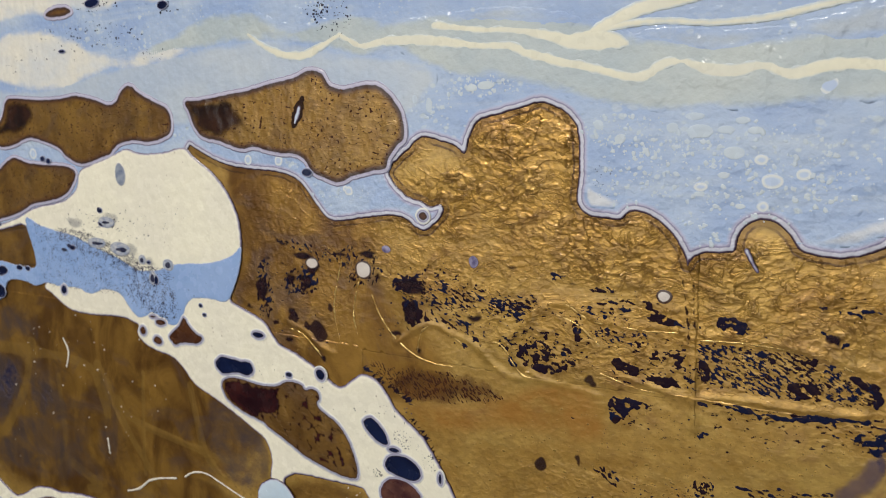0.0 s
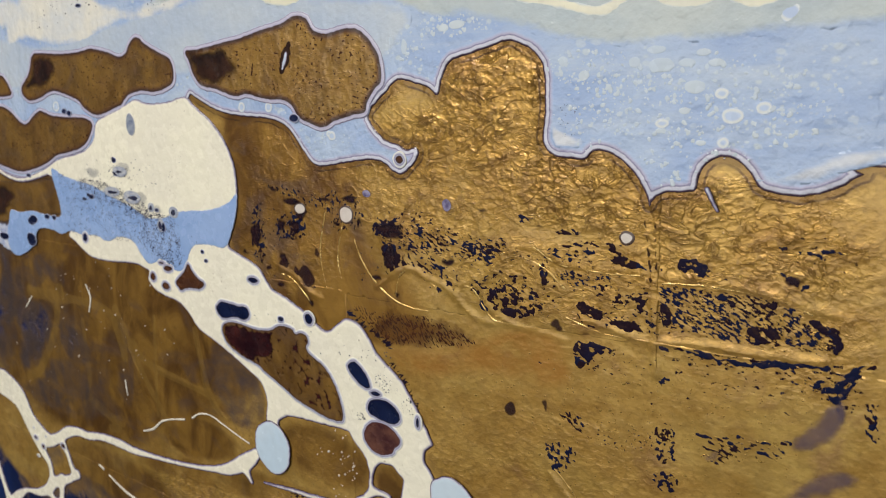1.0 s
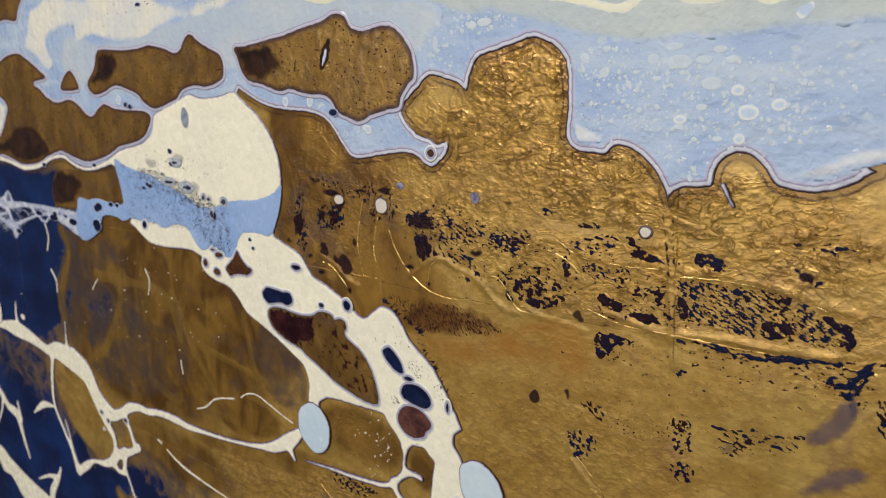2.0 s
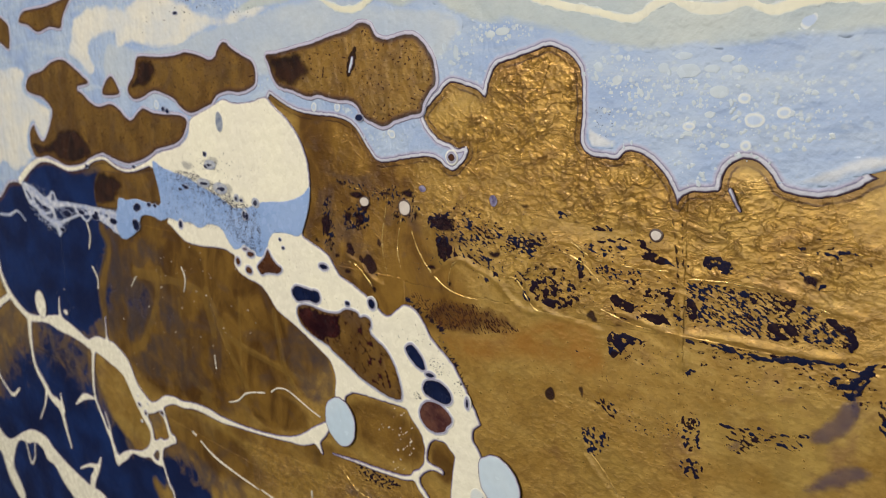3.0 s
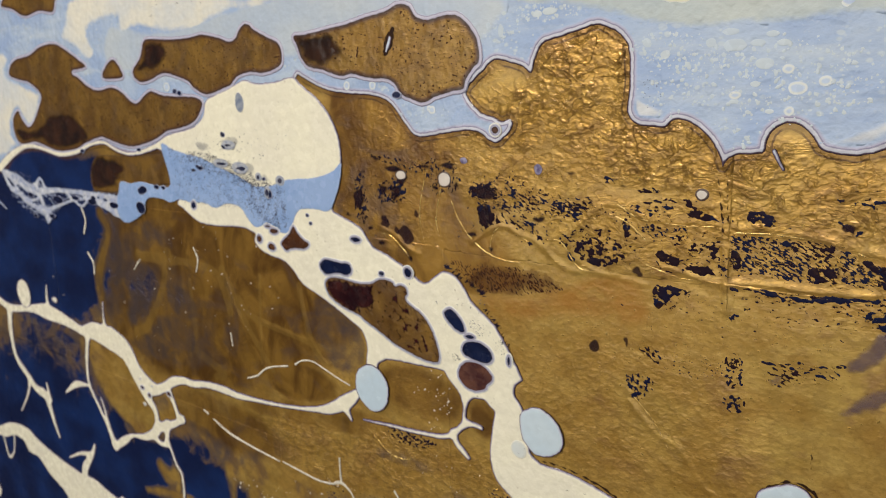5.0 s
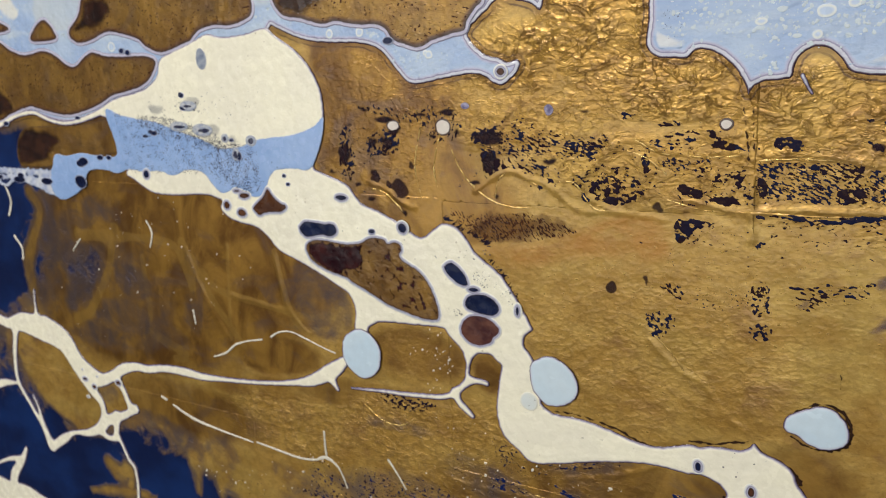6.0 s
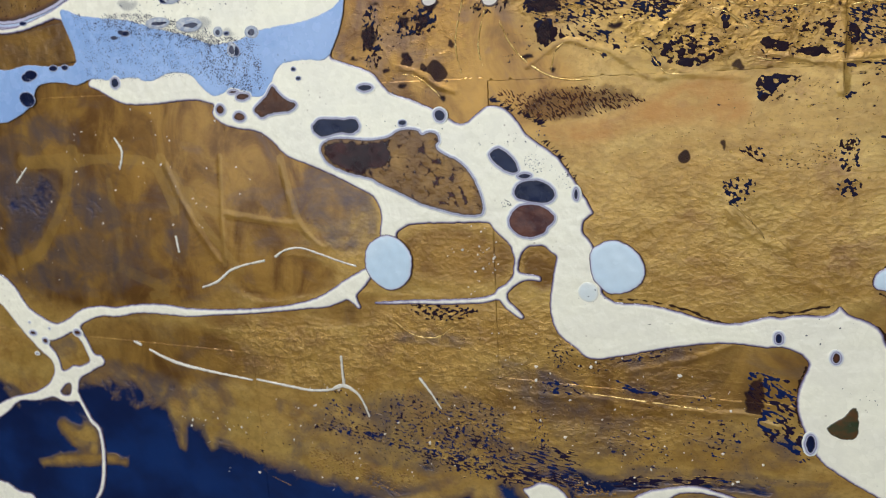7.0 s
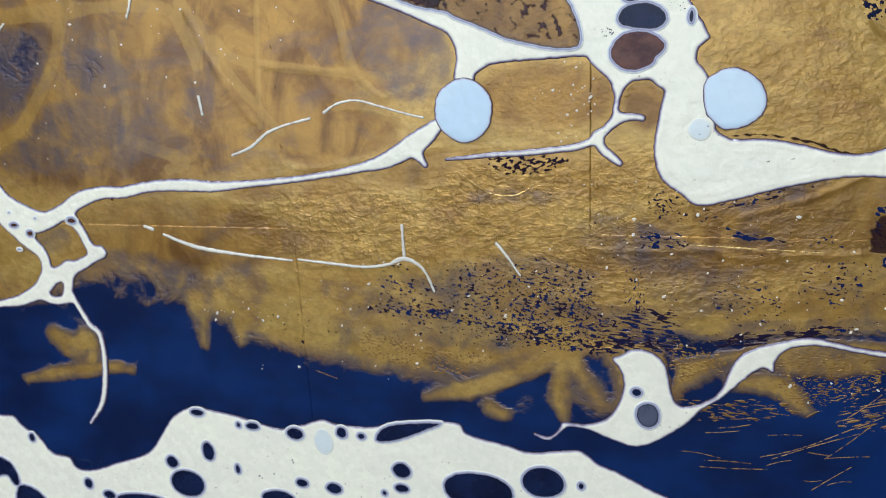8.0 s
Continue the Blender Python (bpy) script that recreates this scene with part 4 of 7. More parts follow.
RUGGED += [(-235, -118, 40, 22, 0, 0.60), (-310, -130, 60, 18, 0, 0.55), (-170, -130, 70, 35, 0, 0.50), (-100, -60, 60, 35, 0, 0.28), (-215, -72, 34, 14, 0, 0.30)]
DIRT = [(-355, 150, 31, 7, -4, 60), (-389, 147, 29, 9, -4, 30), (-426, 140, 19, 9, -3, 16), (-207, 145, 10, 8, -5, 70), (-215, 149, 8, 3, -5, 25), (-304, 158, 8, 3, -5, 14), (-318, 138, 12, 3, -4, 12), (-358, 164, 18, 3, -5, 30)]
RING_DIRT = [(-94, 85, 1, 1, 1, 4), (-92, 86, 1, 1, 0, 4), (-89, 84, 1, 1, 1, 4), (-88, 80, 1, 1, 1, 4), (-90, 76, 1, 1, 2, 4), (-93, 76, 1, 1, 2, 4), (-94, 80, 1, 1, 1, 4), (-91, 81, 2, 4, 1, 9)]
POOL_DIRT = [(-384, 34, 51, 11, -10, 154), (-336, 19, 9, 16, -84, 198), (-330, 28, 9, 6, 1, 88), (-366, 28, 26, 9, -14, 88), (-408, 41, 20, 7, -0, 55), (-324, 10, 9, 5, 2, 55), (-343, 56, 26, 9, -1, 39), (-380, 54, 19, 7, -1, 35)]
CREAM_DIRT = [(-360, 53, 19, 9, 3, 24), (-328, 57, 26, 12, 3, 10), (-213, -21, 13, 19, -28, 14), (-255, 5, 13, 6, -9, 6), (-194, -18, 9, 8, 10, 8)]
ARM_DIRT = [(-192, -47, 3, 2, 4, 26), (-178, -29, 5, 4, -17, 34), (-165, -37, 4, 4, -38, 22), (-179, -18, 6, 5, -28, 10), (-252, -14, 13, 9, -7, 8), (-150, -87, 11, 8, 7, 14), (-57, -98, 13, 7, 9, 9), (-45, -124, 13, 10, 11, 12)]
SHORE_DIRT = [(-359, -264, 133, 14, 6, 30), (-482, -277, 39, 11, 6, 10), (-172, -214, 7, 8, 5, 5)]
WHITE_SPECKS = [(-262, -167, 70, 25, -2, 44), (-151, -137, 68, 17, 2, 40), (-372, -178, 4, 29, -92, 9), (-350, -177, 46, 18, 3, 14), (-393, -50, 78, 23, -2, 14), (-210, -77, 14, 14, -1, 26), (-138, -166, 59, 15, 3, 26), (-310, -199, 60, 9, 4, 7), (-96, -200, 20, 16, 5, 8), (-175, -113, 60, 10, 0, 16)]
WHITE_DUST = [(-371, -14, 83, 23, 8, 26), (-199, -65, 13, 15, 16, 18), (-454, -59, 142, 40, 10, 24), (-239, -26, 32, 10, 4, 10), (-605, -67, 100, 33, 9, 10)]
FLECKS_SKY = [(-139, 115, 17, 4, -3, 70), (-161, 110, 10, 6, -2, 22), (-79, 96, 21, 7, -8, 144), (-63, 85, 22, 11, -7, 160), (-44, 92, 25, 9, -5, 96), (-85, 81, 12, 11, 1, 57), (-24, 85, 17, 10, 1, 80), (-40, 75, 20, 7, 2, 48), (-58, 67, 11, 7, 3, 25), (-208, 73, 18, 3, 2, 22)]
SCRATCHES = [(-124.2, -231.7, -103.2, -223.4), (-103.2, -223.4, -77.0, -208.1), (-119.5, -232.3, -85.9, -216.8), (-121.2, -235.6, -111.2, -232.0), (-98.1, -230.0, -80.9, -212.1), (-102.2, -245.9, -87.2, -232.7), (-96.0, -242.6, -86.8, -239.9), (-97.1, -229.6, -80.6, -227.1), (-106.4, -241.5, -98.5, -240.6), (-149.2, -239.2, -120.6, -237.5), (-147.6, -235.8, -127.8, -235.4), (-159.3, -232.1, -140.9, -234.0), (-147.5, -221.9, -133.3, -219.7), (-142.8, -219.2, -128.8, -216.2), (-146.6, -214.2, -126.7, -213.0), (-121.6, -220.8, -108.0, -219.5), (-107.4, -211.3, -101.0, -207.0), (-90.9, -209.8, -78.6, -197.8), (-87.0, -204.2, -77.5, -200.8), (-105.1, -227.4, -96.0, -228.2), (-160.1, -206.5, -150.5, -206.3), (-269.3, -197.3, -255.7, -203.1), (-334.3, -204.8, -322.5, -208.6)]
FRINGE_ARM = [(-175.0, -19.7), (-169.7, -24.7), (-165.1, -31.5), (-161.6, -39.1), (-160.2, -46.9)]
FRINGE_BAND = [(-197.9, -1.2), (-188.3, -6.3), (-180.1, -10.0), (-174.7, -12.5)]


# ---- materials ----
class Nodes:
    """A small builder for one material."""

    def __init__(self, name):
        self.mat = bpy.data.materials.new(name)
        self.mat.use_nodes = True
        self.tree = self.mat.node_tree
        self.bsdf = self.tree.nodes["Principled BSDF"]
        self.place = self.add("ShaderNodeTexCoord").outputs["Object"]

    def add(self, kind, **values):
        node = self.tree.nodes.new(kind)
        for key, value in values.items():
            setattr(node, key, value)
        return node

    def put(self, socket, value):
        if isinstance(value, bpy.types.NodeSocket):
            self.tree.links.new(value, socket)
        else:
            socket.default_value = value

    def mapped(self, sx, sz, turn=0.0):
        """Place in the painting's plane, in cycles per metre."""
        m = self.add("ShaderNodeMapping")
        self.put(m.inputs["Vector"], self.place)
        m.inputs["Rotation"].default_value = (0, radians(turn), 0)
        m.inputs["Scale"].default_value = (sx, (sx + sz) / 2, sz)
        return m.outputs[0]

    def noise(self, sx, sz=None, detail=4.0, rough=0.55, twist=0.0, turn=0.0):
        n = self.add("ShaderNodeTexNoise")
        self.put(n.inputs["Vector"], self.mapped(sx, sx if sz is None else sz, turn))
        n.inputs["Scale"].default_value = 1.0
        n.inputs["Detail"].default_value = detail
        n.inputs["Roughness"].default_value = rough
        n.inputs["Distortion"].default_value = twist
        return n.outputs["Fac"]

    def cells(self, sx, sz, feature="F1", twist=0.0):
        n = self.add("ShaderNodeTexVoronoi", feature=feature)
        at = self.mapped(sx, sz)
        if twist:
            push = self.add("ShaderNodeTexNoise")
            self.put(push.inputs["Vector"], self.mapped(sx * 1.3, sz * 1.3))
            push.inputs["Scale"].default_value = 1.0
            push.inputs["Detail"].default_value = 3.0
            far = self.add("ShaderNodeVectorMath", operation="SCALE")
            self.put(far.inputs[0], push.outputs["Color"])
            far.inputs["Scale"].default_value = twist
            both = self.add("ShaderNodeVectorMath", operation="ADD")
            self.put(both.inputs[0], at)
            self.put(both.inputs[1], far.outputs[0])
            at = both.outputs[0]
        self.put(n.inputs["Vector"], at)
        n.inputs["Scale"].default_value = 1.0
        return n.outputs["Distance"]

    def sum(self, a, b, kind="ADD", clamp=False):
        n = self.add("ShaderNodeMath", operation=kind, use_clamp=clamp)
        self.put(n.inputs[0], a)
        self.put(n.inputs[1], b)
        return n.outputs[0]

    def span(self, value, low, high, out_low=0.0, out_high=1.0):
        n = self.add("ShaderNodeMapRange", interpolation_type="SMOOTHSTEP")
        for k, v in enumerate((value, low, high, out_low, out_high)):
            self.put(n.inputs[k], v)
        return n.outputs[0]

    def mix(self, factor, a, b, blend="MIX"):
        n = self.add("ShaderNodeMix", data_type="RGBA", blend_type=blend)
        self.put(n.inputs[0], factor)
        for k, c in ((6, a), (7, b)):
            self.put(n.inputs[k], (*c, 1) if isinstance(c, tuple) else c)
        return n.outputs[2]

    def blend(self, factor, a, b):
        n = self.add("ShaderNodeMix", data_type="FLOAT")
        for k, v in ((0, factor), (2, a), (3, b)):
            self.put(n.inputs[k], v)
        return n.outputs[0]

    def ramp(self, factor, stops):
        n = self.add("ShaderNodeValToRGB")
        self.put(n.inputs[0], factor)
        e = n.color_ramp.elements
        while len(e) < len(stops):
            e.new(0.5)
        for k, (at, c) in enumerate(stops):
            e[k].position, e[k].color = at, c if len(c) == 4 else (*c, 1)
        return n.outputs["Color"], n.outputs["Alpha"]

    def attribute(self, name):
        return self.add("ShaderNodeAttribute", attribute_name=name).outputs["Fac"]

    def rim(self, colour, stops):
        """Rings of dried paint along a patch's outline: stops of (mm from the edge, colour); past the last one the body."""
        edge = self.sum(self.attribute("edge"), self.sum(self.sum(self.noise(260), 0.5, "SUBTRACT"), 0.7, "MULTIPLY"))
        wide = 5.0
        ring, cover = self.ramp(self.sum(edge, wide, "DIVIDE", True),
                                [(at / wide, (*c, 1)) for at, c in stops[:-1]] + [(stops[-1][0] / wide, (*stops[-1][1], 0))])
        return self.mix(cover, colour, ring), cover

    def finish(self, colour, rough, metal=0.0, relief=None, height=0.0003, coat=0.0, ior=1.5, gloss=0.5):
        b = self.bsdf
        self.put(b.inputs["Base Color"], colour)
        self.put(b.inputs["Roughness"], rough)
        self.put(b.inputs["Metallic"], metal)
        b.inputs["IOR"].default_value = ior
        self.put(b.inputs["Coat Weight"], coat)
        self.put(b.inputs["Specular IOR Level"], gloss)
        b.inputs["Coat Roughness"].default_value = 0.12
        if relief is not None:
            n = self.add("ShaderNodeBump")
            n.inputs["Strength"].default_value = 1.0
            n.inputs["Distance"].default_value = height
            self.put(n.inputs["Height"], relief)
            self.put(b.inputs["Normal"], n.outputs[0])
            self.put(b.inputs["Coat Normal"], n.outputs[0])
        return self.mat


LAVENDER, VIOLET, UMBER = (0.52, 0.53, 0.66), (0.17, 0.14, 0.24), (0.035, 0.016, 0.014)


def sky_colour(m):
    """The pale blue of the sky, cloudy and smeared with a milky grey."""
    colour = m.mix(m.span(m.noise(26, 36, 5), 0.35, 0.68), (0.31, 0.43, 0.69), (0.42, 0.53, 0.72))
    milk = (0.58, 0.66, 0.72)
    veil = m.span(m.noise(11, 75, 5, 0.6, 0.6), 0.46, 0.74)
    colour = m.mix(m.sum(veil, 0.6, "MULTIPLY"), colour, milk)
    some = m.span(m.noise(24, detail=3), 0.42, 0.62)
    for across, up, low, high, share in ((150, 200, 0.24, 0.12, 0.7), (330, 420, 0.26, 0.12, 0.6), (75, 110, 0.20, 0.13, 0.5)):
        spots = m.span(m.cells(across, up, "F1", 0.35), low, high)
        colour = m.mix(m.sum(spots, m.sum(some, share, "MULTIPLY"), "MULTIPLY"), colour, (0.60, 0.68, 0.71))
    return m.mix(m.sum(m.span(m.noise(260, 330, 4, 0.7), 0.58, 0.72), 0.22, "MULTIPLY"), colour, (0.62, 0.68, 0.74))


def poured(name, light, dark, rim_stops, rough=0.2, flecks=None, patch=26, relief_mm=0.45, feather=0.0, cover=1.0, over_sky=0.0, sky_body=False, coat=0.25, gloss=0.5, rings=0.0):
    """Poured gloss paint: clouds at two scales, faint flecks, ripples, rings along the edge."""
    m = Nodes(name)
    clouds = m.span(m.noise(patch, patch * 1.4, 5), 0.35, 0.68)
    colour = m.mix(clouds, light, dark)
    fine = m.span(m.noise(420, detail=3), 0.3, 0.75)
    colour = m.mix(m.sum(fine, 0.14, "MULTIPLY"), colour, tuple(c * 0.72 for c in dark))
    if flecks:
        dots = m.span(m.cells(230, 230), 0.16, 0.05)
        some = m.span(m.noise(40, detail=2), 0.5, 0.62)
        colour = m.mix(m.sum(dots, m.sum(some, 0.85, "MULTIPLY"), "MULTIPLY"), colour, flecks)
    if sky_body:
        colour = sky_colour(m)
    if over_sky:
        # the band thins out into the sky along its edge; with no light colour of its own it is the sky
        ragged = m.sum(m.sum(m.noise(50, 100, 5, 0.6), 0.5, "SUBTRACT"), 2.6 * over_sky, "MULTIPLY")
        inside = m.sum(m.attribute("edge"), ragged)
        sink = m.span(m.attribute("edge"), 0.0, 0.6 * over_sky)
        colour = m.mix(m.sum(m.span(inside, 0.1 * over_sky, 1.1 * over_sky), sink, "MULTIPLY"), sky_colour(m), colour)
    if rim_stops:
        colour, _ = m.rim(colour, rim_stops)
    if feather:
        ragged = m.sum(m.sum(m.noise(70, 130, 5, 0.6), 0.5, "SUBTRACT"), 2.2 * feather, "MULTIPLY")
        m.put(m.bsdf.inputs["Alpha"], m.span(m.sum(m.attribute("edge"), ragged), 0.1 * feather, 1.15 * feather, 0.0, m.span(m.attribute("edge"), 0.0, 0.5 * feather, 0.0, cover)))
    relief = m.sum(m.noise(90, detail=3, rough=0.5), m.sum(m.noise(330, detail=3), 0.34 if relief_mm > 1 else 0.22, "MULTIPLY"))
    if rings:
        # faint steps left by the paint as it dried inwards
        wave = m.sum(m.sum(m.attribute("edge"), 2.1, "MULTIPLY"), m.sum(m.noise(60, detail=3), 7.0, "MULTIPLY"))
        relief = m.sum(relief, m.sum(m.sum(wave, 0.0, "SINE"), rings, "MULTIPLY"))
    rough_map = m.span(m.noise(150, detail=2), 0.2, 0.8, rough - 0.07, rough + 0.10)
    return m.finish(colour, rough_map, relief=relief, height=relief_mm / 1000, coat=coat, gloss=gloss)


def gilded(name, glaze=0.0, rim_stops=None, spread=True, lift=1.0):
    """Metal leaf over the blue ground: worn to navy specks, thin where the ground shows, tinted by amber varnish."""
    m = Nodes(name)
    tone = m.noise(38, 60, 5, 0.6, 0.4)
    grain = m.noise(520, 640, 4, 0.70)
    gold = m.mix(m.span(tone, 0.32, 0.7), (0.39, 0.218, 0.042), (0.60, 0.378, 0.100))
    rugged = m.attribute("rugged") if spread else 0.8 - 0.5 * glaze
    streak = m.noise(50, 120, 5, 0.66, 0.8, 3)
    gold = m.mix(m.sum(m.span(streak, 0.46, 0.72), m.sum(0.5, m.sum(rugged, 0.45, "MULTIPLY"), "SUBTRACT"), "MULTIPLY"), gold, (0.68, 0.465, 0.150))
    gold = m.mix(m.sum(m.span(grain, 0.50, 0.70), 0.38, "MULTIPLY"), gold, (0.17, 0.082, 0.014))
    olive = m.span(m.noise(21, 30, 3), 0.45, 0.7)
    gold = m.mix(m.sum(olive, 0.5, "MULTIPLY"), gold, (0.47, 0.325, 0.080))
    mauve = m.span(m.noise(33, 48, 5, 0.62, 0.6), 0.54, 0.70)
    gold = m.mix(m.sum(mauve, 0.6, "MULTIPLY"), gold, (0.25, 0.120, 0.060))
    tint = m.add("ShaderNodeObjectInfo").outputs["Random"]
    gold = m.mix(m.sum(tint, 0.22, "MULTIPLY"), gold, (0.36, 0.20, 0.032))
    brown = m.mix(m.span(m.noise(45, 30, 5, 0.6, 0.8), 0.34, 0.68), (0.16, 0.070, 0.012), (0.42, 0.225, 0.042))
    smoke = m.span(m.noise(30, 46, 4, 0.55, 1.2), 0.50, 0.70)
    brown = m.mix(m.sum(smoke, 0.6, "MULTIPLY"), brown, (0.15, 0.090, 0.068))
    mottle = m.span(m.noise(75, 95, 5, 0.66, 0.8), 0.53, 0.68)
    brown = m.mix(m.sum(mottle, 0.22 if spread else 0.65, "MULTIPLY"), brown, (0.045, 0.018, 0.009))
    glow = m.span(m.noise(60, 80, 4, 0.6, 0.5), 0.56, 0.72)
    brown = m.mix(m.sum(glow, 0.5, "MULTIPLY"), brown, (0.42, 0.225, 0.035))
    if not spread:
        brown = m.mix(0.35, brown, (0.050, 0.022, 0.006))
    # crumpled foil: facets at three scales, deep where the leaf is rugged
    rough_spots = m.span(m.noise(34, 52, 4, 0.6, 0.6), 0.38, 0.62, 0.55, 1.0)
    strength = m.sum(m.sum(rugged, m.sum(rough_spots, 1.0, "MULTIPLY"), "MULTIPLY"), 0.17)
    broad = m.cells(80, 110, "F1", 1.2)
    middle = m.cells(200, 250, "F1", 1.2)
    small = m.cells(460, 540, "F1", 1.0)
    wave = m.noise(85, 130, 5, 0.6, 0.9, 8)
    lines = m.sum(m.sum(wave, 0.5, "SUBTRACT"), 0.0, "ABSOLUTE")
    crease = m.sum(1.0, m.sum(lines, 30.0, "MULTIPLY", True), "SUBTRACT")
    lumps = m.noise(300, 420, 4, 0.6, 0.3)
    gold = m.mix(m.sum(rugged, 0.45, "MULTIPLY"), gold, (0.50, 0.270, 0.045))
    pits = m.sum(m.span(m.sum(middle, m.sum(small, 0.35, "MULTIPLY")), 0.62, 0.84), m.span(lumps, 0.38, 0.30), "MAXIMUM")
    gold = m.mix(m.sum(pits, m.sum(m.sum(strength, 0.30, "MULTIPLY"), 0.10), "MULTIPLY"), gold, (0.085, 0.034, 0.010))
    metal = m.sum(m.sum(rugged, 0.10, "MULTIPLY"), 0.46)
    calm = 1.0
    shiny = 1.0
    if spread:
        amber = m.sum(m.attribute("amber"), m.sum(m.sum(m.noise(26, detail=4), 0.5, "SUBTRACT"), 0.7, "MULTIPLY"))
        amber = m.span(amber, 0.25, 0.75)
        gold = m.mix(m.sum(m.sum(m.attribute("orange"), m.span(m.noise(60, 90, 4, 0.6), 0.30, 0.62, 0.25, 1.0), "MULTIPLY"), 0.85, "MULTIPLY"), gold, (0.38, 0.165, 0.022))
        gold = m.mix(amber, gold, brown)
        calm = m.blend(amber, 1.0, 0.55)
        metal = m.blend(amber, metal, 0.66)
        band = m.sum(m.attribute("band"), m.sum(m.sum(m.noise(110, detail=5, rough=0.65), 0.5, "SUBTRACT"), 0.9, "MULTIPLY"))
        gold = m.mix(m.sum(m.span(band, 0.40, 0.70), 0.36, "MULTIPLY"), gold, (0.47, 0.285, 0.068))
        worn = m.attribute("worn")
        cloud = m.sum(m.sum(m.noise(46, 54, 5, 0.62, 1.0), 0.5, "SUBTRACT"), 1.1, "MULTIPLY")
        soft = m.sum(m.attribute("thin"), cloud)
        torn = m.sum(m.sum(m.noise(150, 290, 5, 0.64, 0.6, 12), 0.5, "SUBTRACT"), m.sum(m.sum(worn, 2.1, "MULTIPLY"), 0.30), "MULTIPLY")
        murk = m.mix(m.span(m.noise(50, 34, 5, 0.6, 1.0), 0.38, 0.68), (0.100, 0.076, 0.085), (0.21, 0.120, 0.058))
        gold = m.mix(m.sum(m.span(soft, 0.12, 0.62), 0.88, "MULTIPLY"), gold, murk)
        bare = m.span(m.sum(soft, torn), 0.58, 0.88)
        blue = m.mix(m.span(m.noise(18, 26, 4), 0.35, 0.7), (0.003, 0.009, 0.048), (0.005, 0.022, 0.105))
        gold = m.mix(bare, gold, blue)
        metal = m.sum(metal, m.sum(1.0, bare, "SUBTRACT"), "MULTIPLY")
        calm = m.sum(calm, m.sum(1.0, m.sum(bare, 0.85, "MULTIPLY"), "SUBTRACT"), "MULTIPLY")
        shore = m.sum(m.attribute("coast"), m.sum(m.sum(m.noise(180, detail=4), 0.5, "SUBTRACT"), 2.2, "MULTIPLY"))
        outline = m.sum(m.span(m.sum(m.sum(shore, 1.9, "SUBTRACT"), 0.0, "ABSOLUTE"), 0.55, 0.2), m.span(m.noise(60, detail=3), 0.40, 0.55), "MULTIPLY")
        gold = m.mix(m.sum(outline, 0.75, "MULTIPLY"), gold, (0.030, 0.012, 0.008))
        gold = m.mix(m.sum(m.span(shore, 4.5, 0.5), 0.5, "MULTIPLY"), gold, (0.12, 0.050, 0.012))
        specks = m.sum(m.noise(420, 700, 3, 0.6, 0.4, 9), m.sum(m.noise(900, 1300, 3, 0.6), 0.30, "MULTIPLY"))
        gone = m.span(m.sum(specks, m.sum(worn, 0.22, "MULTIPLY")), 0.925, 0.96)
        ink = m.mix(m.span(m.noise(40, 60, 3), 0.45, 0.6), (0.014, 0.006, 0.012), (0.008, 0.008, 0.026))
        gold = m.mix(gone, gold, ink)
        metal = m.sum(metal, m.sum(1.0, gone, "SUBTRACT"), "MULTIPLY")
        shiny = m.sum(1.0, m.sum(m.sum(gone, 0.9, "MULTIPLY"), m.sum(bare, 0.7, "MULTIPLY"), "MAXIMUM"), "SUBTRACT")
        leaf_on = m.sum(1.0, m.sum(bare, gone, "MAXIMUM"), "SUBTRACT")
    else:
        gold = m.mix(glaze, gold, brown)
        leaf_on = 1.0
        calm = 1.0 - 0.5 * glaze
    if rim_stops:
        gold, cover = m.rim(gold, rim_stops)
        metal = m.sum(metal, m.sum(1.0, cover, "SUBTRACT"), "MULTIPLY")
    crinkle = m.sum(m.sum(broad, 0.25, "MULTIPLY"), m.sum(m.sum(middle, 0.36, "MULTIPLY"), m.sum(small, 0.24, "MULTIPLY")))
    crinkle = m.sum(m.sum(crinkle, m.sum(crease, m.sum(rugged, 0.27, "MULTIPLY"), "MULTIPLY")), m.sum(lumps, 0.42, "MULTIPLY"))
    crinkle = m.sum(crinkle, strength, "MULTIPLY")
    crinkle = m.sum(crinkle, m.sum(m.noise(32, 44, 3, 0.5, 0.8), 0.35, "MULTIPLY"))
    crinkle = m.sum(crinkle, m.sum(m.noise(620, 700, 3, 0.6), 0.06, "MULTIPLY"))
    relief = m.sum(m.sum(crinkle, calm, "MULTIPLY"), m.sum(leaf_on, 0.16, "MULTIPLY"))
    rough = m.span(m.noise(95, 130, 3), 0.25, 0.8, 0.28, 0.44)
    varnish = m.sum(m.sum(0.44, m.sum(rugged, 0.06, "MULTIPLY"), "SUBTRACT"), shiny, "MULTIPLY")
    return m.finish(gold, rough, metal, relief, 0.0011 * lift, coat=varnish, gloss=m.sum(shiny, 0.5, "MULTIPLY"))


